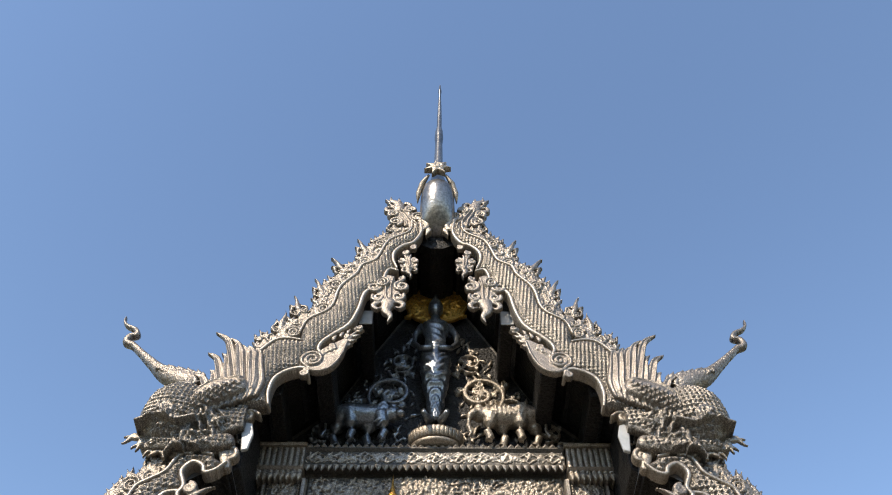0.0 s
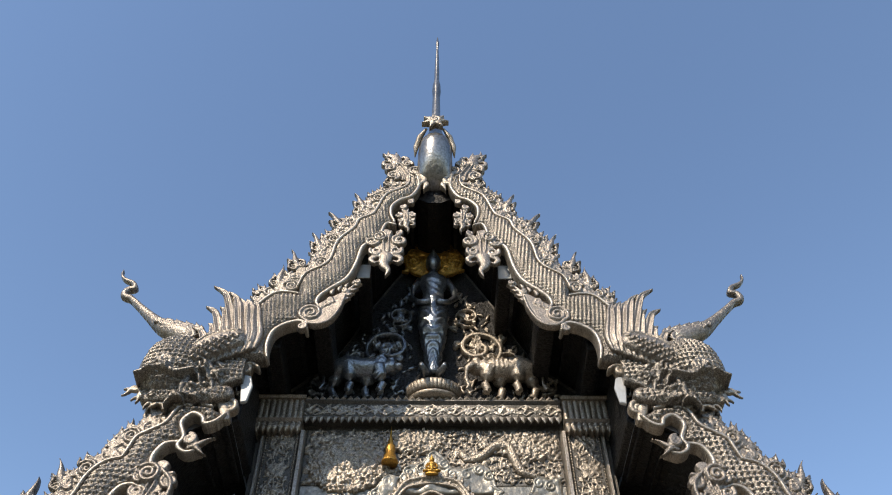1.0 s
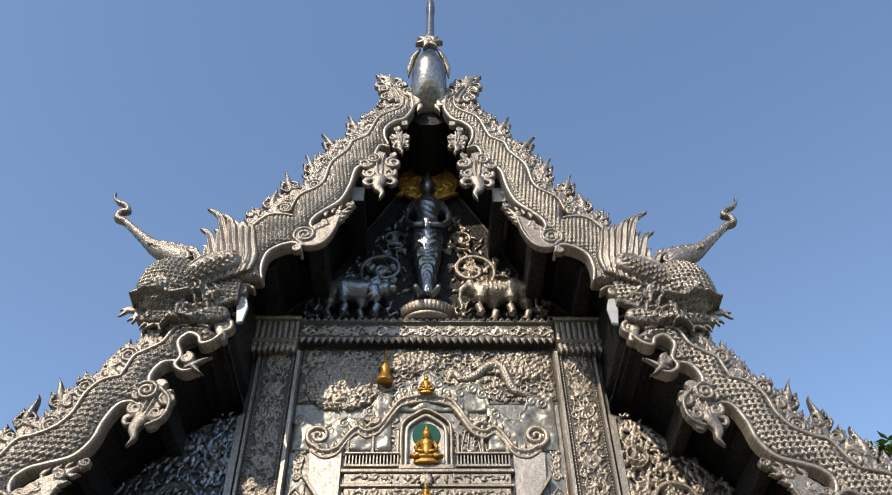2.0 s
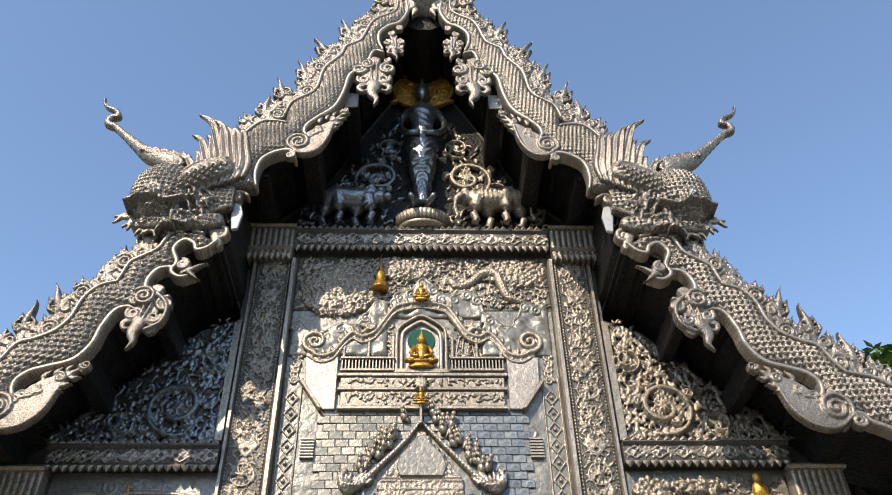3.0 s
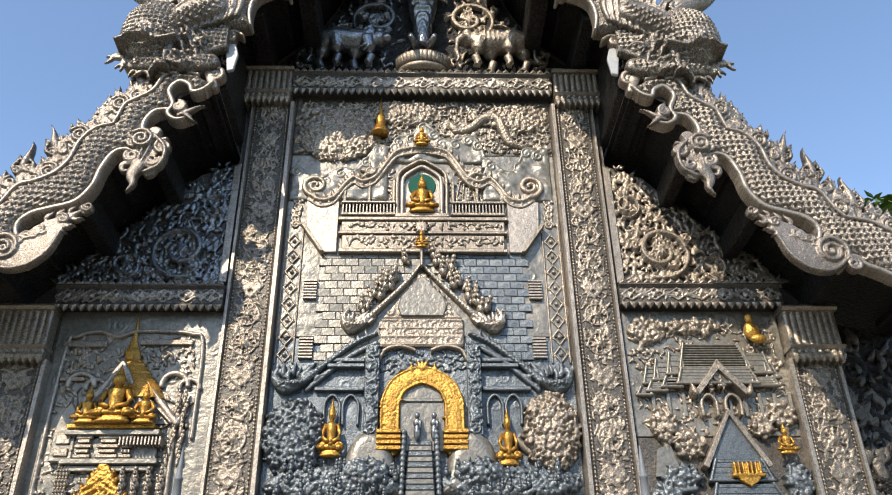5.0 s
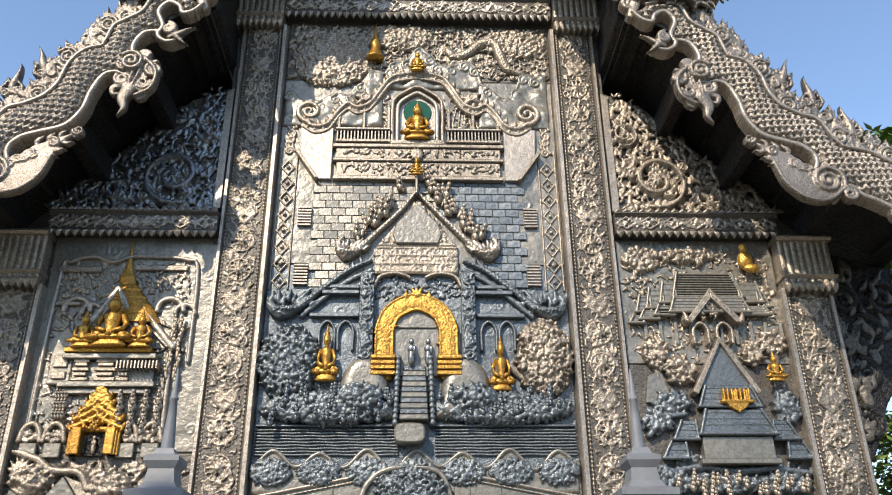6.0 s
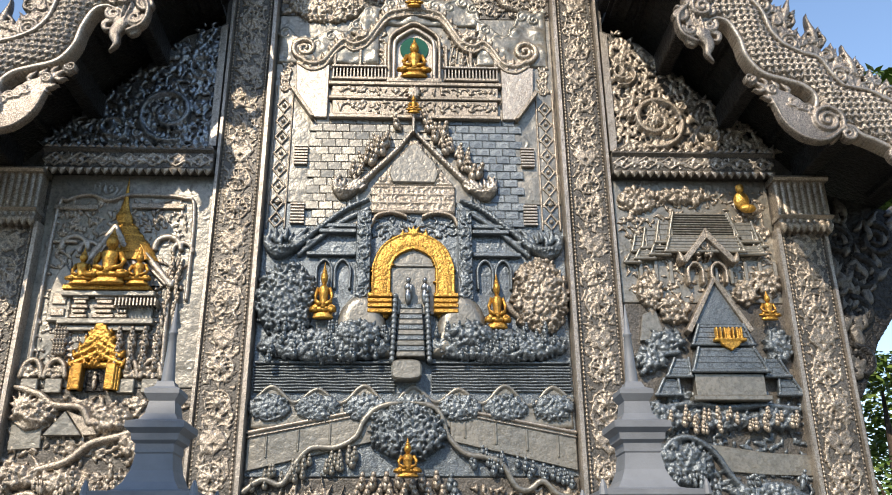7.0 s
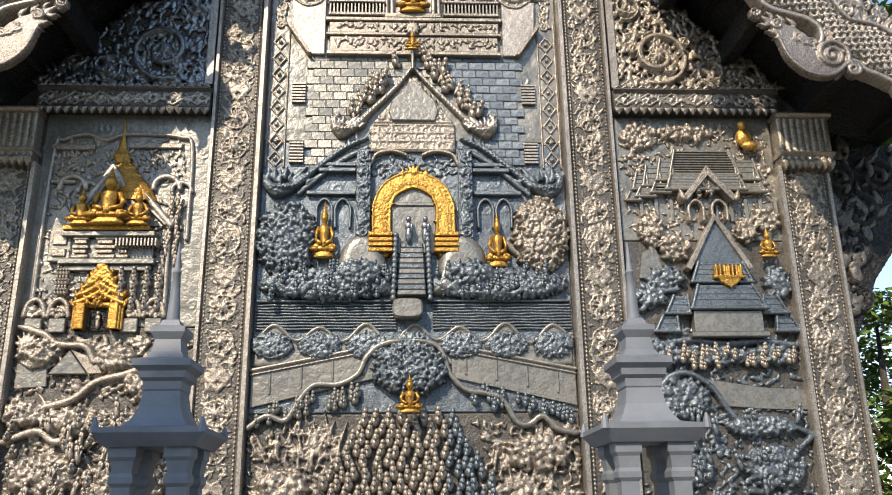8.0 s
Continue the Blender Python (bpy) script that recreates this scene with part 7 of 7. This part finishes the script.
tem = thing("carved_temple", (3.12, -0.04, 4.4), "carved temple with three tiers of ribbed roofs", "temple")


def ribbed_roof(x0, x1, x2, x3, z0, z1, d, mat, parent, ribs):
    """A roof plane with the lower edge x0 to x1 at z0 and the upper edge x2 to x3 at z1."""
    extrude("roof_plane", [(x0, z0), (x1, z0), (x3, z1), (x2, z1)], -d, 0.0, mat, parent, "", 0.006)
    c = Carving(min(x0, x2) - 0.02, max(x1, x3) + 0.02, z0 - 0.03, z1 + 0.03, 0.008)
    for k in range(ribs):
        u = (k + 0.5) / ribs
        zz = z0 + (z1 - z0) * u
        c.stroke([(x0 + (x2 - x0) * u + 0.02, zz), (x1 + (x3 - x1) * u - 0.02, zz)], 0.007, 1.0, 0.0)
    c.stroke([(x0 - 0.01, z0), (x1 + 0.01, z0)], 0.018, 0.9, 0.01)
    c.stroke([(x0, z0), (x2, z1)], 0.016, 0.9, 0.01)
    c.stroke([(x1, z0), (x3, z1)], 0.016, 0.9, 0.01)
    put_mesh("tile_ribbing", c.mesh("tile_ribbing", mat, -d, 0.004), parent)


ribbed_roof(2.74, 3.5, 2.81, 3.4, 4.92, 5.2, 0.06, SHEET, tem, 10)
ribbed_roof(2.68, 3.53, 2.74, 3.46, 4.74, 4.91, 0.09, SHEET, tem, 5)
for a, b, low, top, d in ((2.6, 2.78, 4.86, 5.1, 0.045), (2.45, 2.64, 4.8, 5.03, 0.035), (2.34, 2.5, 4.76, 4.95, 0.025), (3.46, 3.71, 4.87, 5.1, 0.045), (3.66, 3.78, 4.82, 4.98, 0.03), (2.52, 2.72, 4.71, 4.82, 0.07), (2.36, 2.56, 4.67, 4.77, 0.055), (2.25, 2.4, 4.63, 4.72, 0.045), (3.48, 3.75, 4.72, 4.82, 0.07)):
    m = 3.12 if a < 3.0 else 3.1
    lean = 0.05 if a < m else -0.05
    ribbed_roof(a, b, a + max(lean, 0), b + min(lean, 0), low, top, d, SHEET, tem, 4)
for s in (1, -1):
    extrude("gable_board", [(3.12, 5.0), (3.12, 4.88), (3.12 + s * 0.24, 4.6), (3.12 + s * 0.3, 4.63), (3.12 + s * 0.1, 4.86)], -0.14, 0.0, SILVER, tem, "", 0.006)
    c = Carving(3.1 + min(0, s * 0.5) - 0.05, 3.1 + max(0, s * 0.5) + 0.05, 4.5, 4.95, 0.009)
    flame(c, 3.12 + s * 0.27, 4.61, 90 - s * 40, 0.14, 0.5 * s, 0.9, 0.13, 0.25)
    put_mesh("horn", c.mesh("horn", SILVER, 0.0, 0.004), tem)
    c = Carving(3.1 + s * 0.14 - 0.12, 3.1 + s * 0.14 + 0.12, 4.38, 4.72, 0.009)
    c.stroke(curve([(3.1 + s * 0.05, 4.4), (3.1 + s * 0.05, 4.55), (3.1 + s * 0.12, 4.62), (3.1 + s * 0.2, 4.55), (3.1 + s * 0.2, 4.4)], 16), 0.02, 0.9, 0.08)
    put_mesh("doorway", c.mesh("doorway", SILVER, 0.0, 0.004), tem)
for k in range(10):
    x = 2.42 + 0.16 * k
    box("column", x - 0.02, x + 0.02, -0.03, 0.0, 4.4, 4.66, SHEET, tem)
c = Carving(2.9, 3.32, 4.4, 4.95, 0.01)
leaf_ground(c, 3.0, 3.24, 4.64, 4.8, 0.025, 155, 0.1)
put_mesh("gable_leafwork", c.mesh("gable_leafwork", SILVER, 0.0, 0.004), tem)
bm = bmesh.new()
blob(bm, 3.58, -0.08, 5.34, 0.085, 0.06, 0.11)
blob(bm, 3.57, -0.1, 5.48, 0.045, 0.045, 0.055)
blob(bm, 3.63, -0.1, 5.24, 0.09, 0.05, 0.05)
tagged(part("statue", bm, OLDGOLD, smooth=True), "small dull gilded figure above the carved temple roof", "statue", "gilded statues")
tree_relief(right, 2.49, 4.32, 0.15, 0.2, SILVER, 160, [(2.49, 4.15), (2.49, 4.0)], 0.03, 0.06)
tree_relief(right, 3.74, 4.42, 0.14, 0.15, SILVER, 161, [(3.74, 4.3), (3.74, 4.15)], 0.03, 0.06)
tree_relief(right, 2.72, 4.12, 0.16, 0.17, SILVER, 162, None, 0.03, 0.06)
tree_relief(right, 3.5, 4.3, 0.12, 0.14, SILVER, 163, None, 0.03, 0.06)
extrude("slanting_wall", [(2.33, 3.78), (2.6, 3.8), (2.52, 4.12), (2.38, 4.06)], -0.04, 0.0, SHEET, right, "", 0.006)
hall = thing("carved_hall", (3.17, -0.05, 3.15), "blue-grey carved hall with a steep gable and stepped roofs", "temple")
extrude("steep_roof", [(3.14, 4.42), (2.88, 3.93), (3.42, 3.93)], -0.1, 0.0, BLUE, hall, "", 0.008)
for s in (1, -1):
    extrude("gable_board", [(3.14, 4.46), (3.14, 4.38), (3.14 + s * 0.3, 3.84), (3.14 + s * 0.35, 3.87)], -0.14, 0.0, SILVER, hall, "", 0.006)
ribbed_roof(2.84, 3.46, 2.92, 3.38, 3.72, 3.93, 0.12, BLUE, hall, 4)
ribbed_roof(2.8, 3.56, 2.88, 3.44, 3.44, 3.68, 0.15, BLUE, hall, 4)
for s in (1, -1):
    ribbed_roof(3.17 + s * 0.5 - 0.12, 3.17 + s * 0.5 + 0.12, 3.17 + s * 0.46 - 0.07, 3.17 + s * 0.46 + 0.07, 3.4, 3.58, 0.1, BLUE, hall, 3)
    ribbed_roof(3.17 + s * 0.62 - 0.12, 3.17 + s * 0.62 + 0.12, 3.17 + s * 0.58 - 0.07, 3.17 + s * 0.58 + 0.07, 3.22, 3.38, 0.08, BLUE, hall, 3)
box("hall_wall", 2.82, 3.52, -0.13, 0.0, 3.2, 3.42, SHEET, hall)
box("hall_foot", 2.78, 3.56, -0.16, 0.0, 3.15, 3.2, SHEET, hall)
c = Carving(3.0, 3.42, 3.6, 3.95, 0.009)
for k in range(7):
    c.stroke([(3.08 + 0.042 * k, 3.76), (3.08 + 0.042 * k, 3.88)], 0.012, 1.0, 0.02)
c.stroke([(3.06, 3.76), (3.36, 3.76)], 0.02, 0.9, 0.02)
c.area([(3.08, 3.76), (3.34, 3.76), (3.3, 3.7), (3.21, 3.64), (3.12, 3.7)], 0.03)
put_mesh("gilt_emblem", c.mesh("gilt_emblem", GOLD, -0.155, 0.02), hall, "gilt crest")
seated_statue(3.67, -0.12, 3.98, 0.32, "small gilded seated statue beside the carved hall", GOLD, "gilded statues")
c = Carving(2.2, 3.95, 1.0, 4.0, 0.012)
for x, z, rx, rz in ((2.6, 3.78, 0.2, 0.12), (2.42, 3.6, 0.16, 0.14), (3.75, 3.72, 0.14, 0.2), (2.45, 3.0, 0.22, 0.16), (3.0, 2.98, 0.45, 0.1), (3.6, 2.98, 0.28, 0.1), (2.62, 2.55, 0.3, 0.22), (3.4, 2.28, 0.35, 0.1), (3.5, 1.9, 0.3, 0.2), (2.6, 1.9, 0.3, 0.2)):
    canopy(c, x, z, rx, rz, 0.06, 0.025, int(rx * rz * 2700), int(170 + 10 * (x + z)), 0.02)
for pts in ([(2.5, 3.1), (2.8, 3.14), (3.1, 3.1), (3.5, 3.12), (3.85, 3.08)], [(2.4, 2.62), (2.55, 2.78), (2.75, 2.8), (2.95, 2.66), (3.1, 2.42), (3.25, 2.32), (3.5, 2.36), (3.9, 2.2)], [(2.32, 3.45), (2.5, 3.62), (2.7, 3.66)], [(3.9, 2.2), (3.6, 1.95), (3.4, 1.7), (3.2, 1.68)]):
    c.stroke(curve(pts, 30), 0.03, 0.7, 0.06)
leaf_ground(c, 2.25, 3.9, 1.0, 3.3, 0.032, 171, 0.008, 0.8)
carve("hillside", c, BLUE, right)
extrude("river", [(2.72, 2.82), (2.95, 2.74), (3.5, 2.66), (3.9, 2.64), (3.9, 2.44), (3.5, 2.45), (3.1, 2.48), (2.95, 2.66)], -0.03, 0.0, SHEET, right, "smooth band of river", 0.006)
for k in range(34):
    carved_figure(rng.uniform(2.4, 3.8), rng.uniform(2.82, 3.02), "kneeling", SILVER, right, rng.uniform(0.75, 1.0), -0.09)
for k in range(34):
    carved_figure(rng.uniform(2.3, 3.85), rng.uniform(1.5, 2.35), rng.choice(("kneeling", "standing")), BLUE, right, rng.uniform(0.8, 1.15), -0.09, rng.uniform(-20, 20))

# carved brackets that carry the outer eaves
for s in (1, -1):
    t = thing("eave_bracket", (CX + s * 4.6, -0.05, 3.4), "scroll-carved bracket between the wall and the lower eave, shade put into its dark colour", "bracket", "eave brackets")
    c = Carving(CX + min(s * 4.42, s * 5.8), CX + max(s * 4.42, s * 5.8), 3.1, 5.75, 0.012)
    c.area([(CX + s * 4.46, 3.2), (CX + s * 4.62, 3.24), (CX + s * 4.76, 3.5), (CX + s * 4.9, 3.82), (CX + s * 5.2, 4.2), (CX + s * 5.75, 4.62), (CX + s * 5.75, 5.25), (CX + s * 4.46, 5.6)], 0.02)
    for x, z, r in ((4.64, 3.62, 0.17), (4.72, 4.15, 0.17), (4.85, 4.6, 0.2), (5.1, 5.0, 0.2), (4.66, 5.0, 0.16)):
        c.stroke(spiral(CX + s * x, z, r, 0.02, 90, -1.8 * s, 26), [0.05, 0.03], 0.9, 0.03)
    # Back plate coloured near-black to stand for the eave's shadow.
    put_mesh("back_plate", c.mesh("back_plate", DARK, 0.2, 0.1), t)
    c = Carving(CX + min(s * 4.42, s * 5.8), CX + max(s * 4.42, s * 5.8), 3.1, 5.75, 0.012)
    rng = random.Random(180)
    for _ in range(90):
        z = rng.uniform(3.4, 5.4)
        flame(c, CX + s * (4.5 + rng.uniform(0, 0.1 + 0.45 * max(0, z - 3.6))), z, 90 - s * rng.uniform(10, 90), rng.uniform(0.14, 0.26), 0.7 * s, 0.8, 0.02, 0.18)
    # Leafwork in the dull ground metal, again for the shade on it.
    put_mesh("leafwork", c.mesh("leafwork", TARNISH, 0.18, 0.02), t)

# ---- surroundings ----
def leafy_tree(x, y, height, spread, seed, leaves=2600, size=0.3, low=0.42):
    rng = random.Random(seed)
    t = thing("tree", (x, y, 0), "broad leafy green tree near the temple, some of them added out of view", "tree", "trees round the temple")
    bm = bmesh.new()
    limb(bm, [(x, y, -0.1), (x + 0.1, y, height * 0.25), (x, y + 0.1, height * 0.55), (x, y, height * 0.85)], [0.035 * height, 0.026 * height, 0.018 * height, 0.006 * height], 10)
    for k in range(9):
        a, z0 = rng.uniform(0, 6.28), height * rng.uniform(low - 0.07, low + 0.28)
        r = spread * rng.uniform(0.4, 0.8)
        limb(bm, [(x, y, z0), (x + 0.5 * r * math.cos(a), y + 0.5 * r * math.sin(a), z0 + 0.1 * height), (x + r * math.cos(a), y + r * math.sin(a), z0 + 0.2 * height)], [0.012 * height, 0.008 * height, 0.003 * height], 7)
    part("trunk", bm, BARK, t, smooth=True)
    hubs = []
    for _ in range(26):
        a, r = rng.uniform(0, 6.28), spread * math.sqrt(rng.random())
        hubs.append((x + r * math.cos(a), y + r * math.sin(a), height * rng.uniform(low, 0.98) - 0.2 * (1 - low) * height * (r / spread), spread * rng.uniform(0.18, 0.36)))
    vs, fs = [], []
    for _ in range(leaves):
        hx, hy, hz, hr = rng.choice(hubs)
        d = Vector((rng.gauss(0, 1), rng.gauss(0, 1), rng.gauss(0, 0.8))).normalized() * hr * rng.uniform(0.6, 1.05)
        p = Vector((hx, hy, hz)) + d
        u = Vector((rng.uniform(-1, 1), rng.uniform(-1, 1), rng.uniform(-0.6, 0.3))).normalized()
        v = u.cross(Vector((rng.uniform(-1, 1), rng.uniform(-1, 1), 1)).normalized()).normalized()
        s = size * rng.uniform(0.6, 1.3)
        i = len(vs)
        vs += [p, p + u * s * 0.5 + v * s * 0.28 - Vector((0, 0, 0.05 * s)), p + u * s, p + u * s * 0.5 - v * s * 0.28 - Vector((0, 0, 0.05 * s))]
        fs += [(i, i + 1, i + 2), (i, i + 2, i + 3)]
    put_mesh("crown", mesh_from("crown", vs, fs, LEAVES), t)


leafy_tree(13.0, 9.0, 14.4, 3.2, 1, 12000, 0.3)
leafy_tree(10.6, 10.0, 6.4, 2.6, 2, 11000, 0.2, 0.2)
# Unseen tree added front left to cast shade on the left gate post.
leafy_tree(-7.3, -13.6, 13.2, 2.0, 7, 6500, 0.32)
leafy_tree(-15.0, 10.0, 8.0, 3.5, 3, 3000, 0.35)
# Unseen row added behind the camera to darken reflections and fill light.
for k in range(9):
    leafy_tree(-26 + 6.5 * k + 1.5 * math.sin(k * 2.2), -30 - 3 * (k % 2), 11 + 2.5 * math.sin(k * 1.7), 4.2, 20 + k, 2200, 0.75)
fence = thing("compound_wall", (0, -24, 0), "long white plaster wall behind the temple yard", "wall")
box("masonry", -40, 40, -24.2, -24, 0, 2.6, PLASTER, fence)
box("coping", -40, 40, -24.3, -23.9, 2.6, 2.75, PLASTER, fence)

# paving of the yard
SLAB = bpy.data.meshes.new("paving_slab")
bm = block(bmesh.new(), -0.396, 0.396, -0.396, 0.396, 0.0, 0.05, 0.006)
bm.to_mesh(SLAB)
bm.free()
SLAB.materials.append(PAVE)
for i in range(-8, 9):
    for j in range(15):
        o = new("slab", SLAB)
        o.parent = pavement
        o.location = (0.8 * i, -0.75 - 0.8 * j, 0.0)
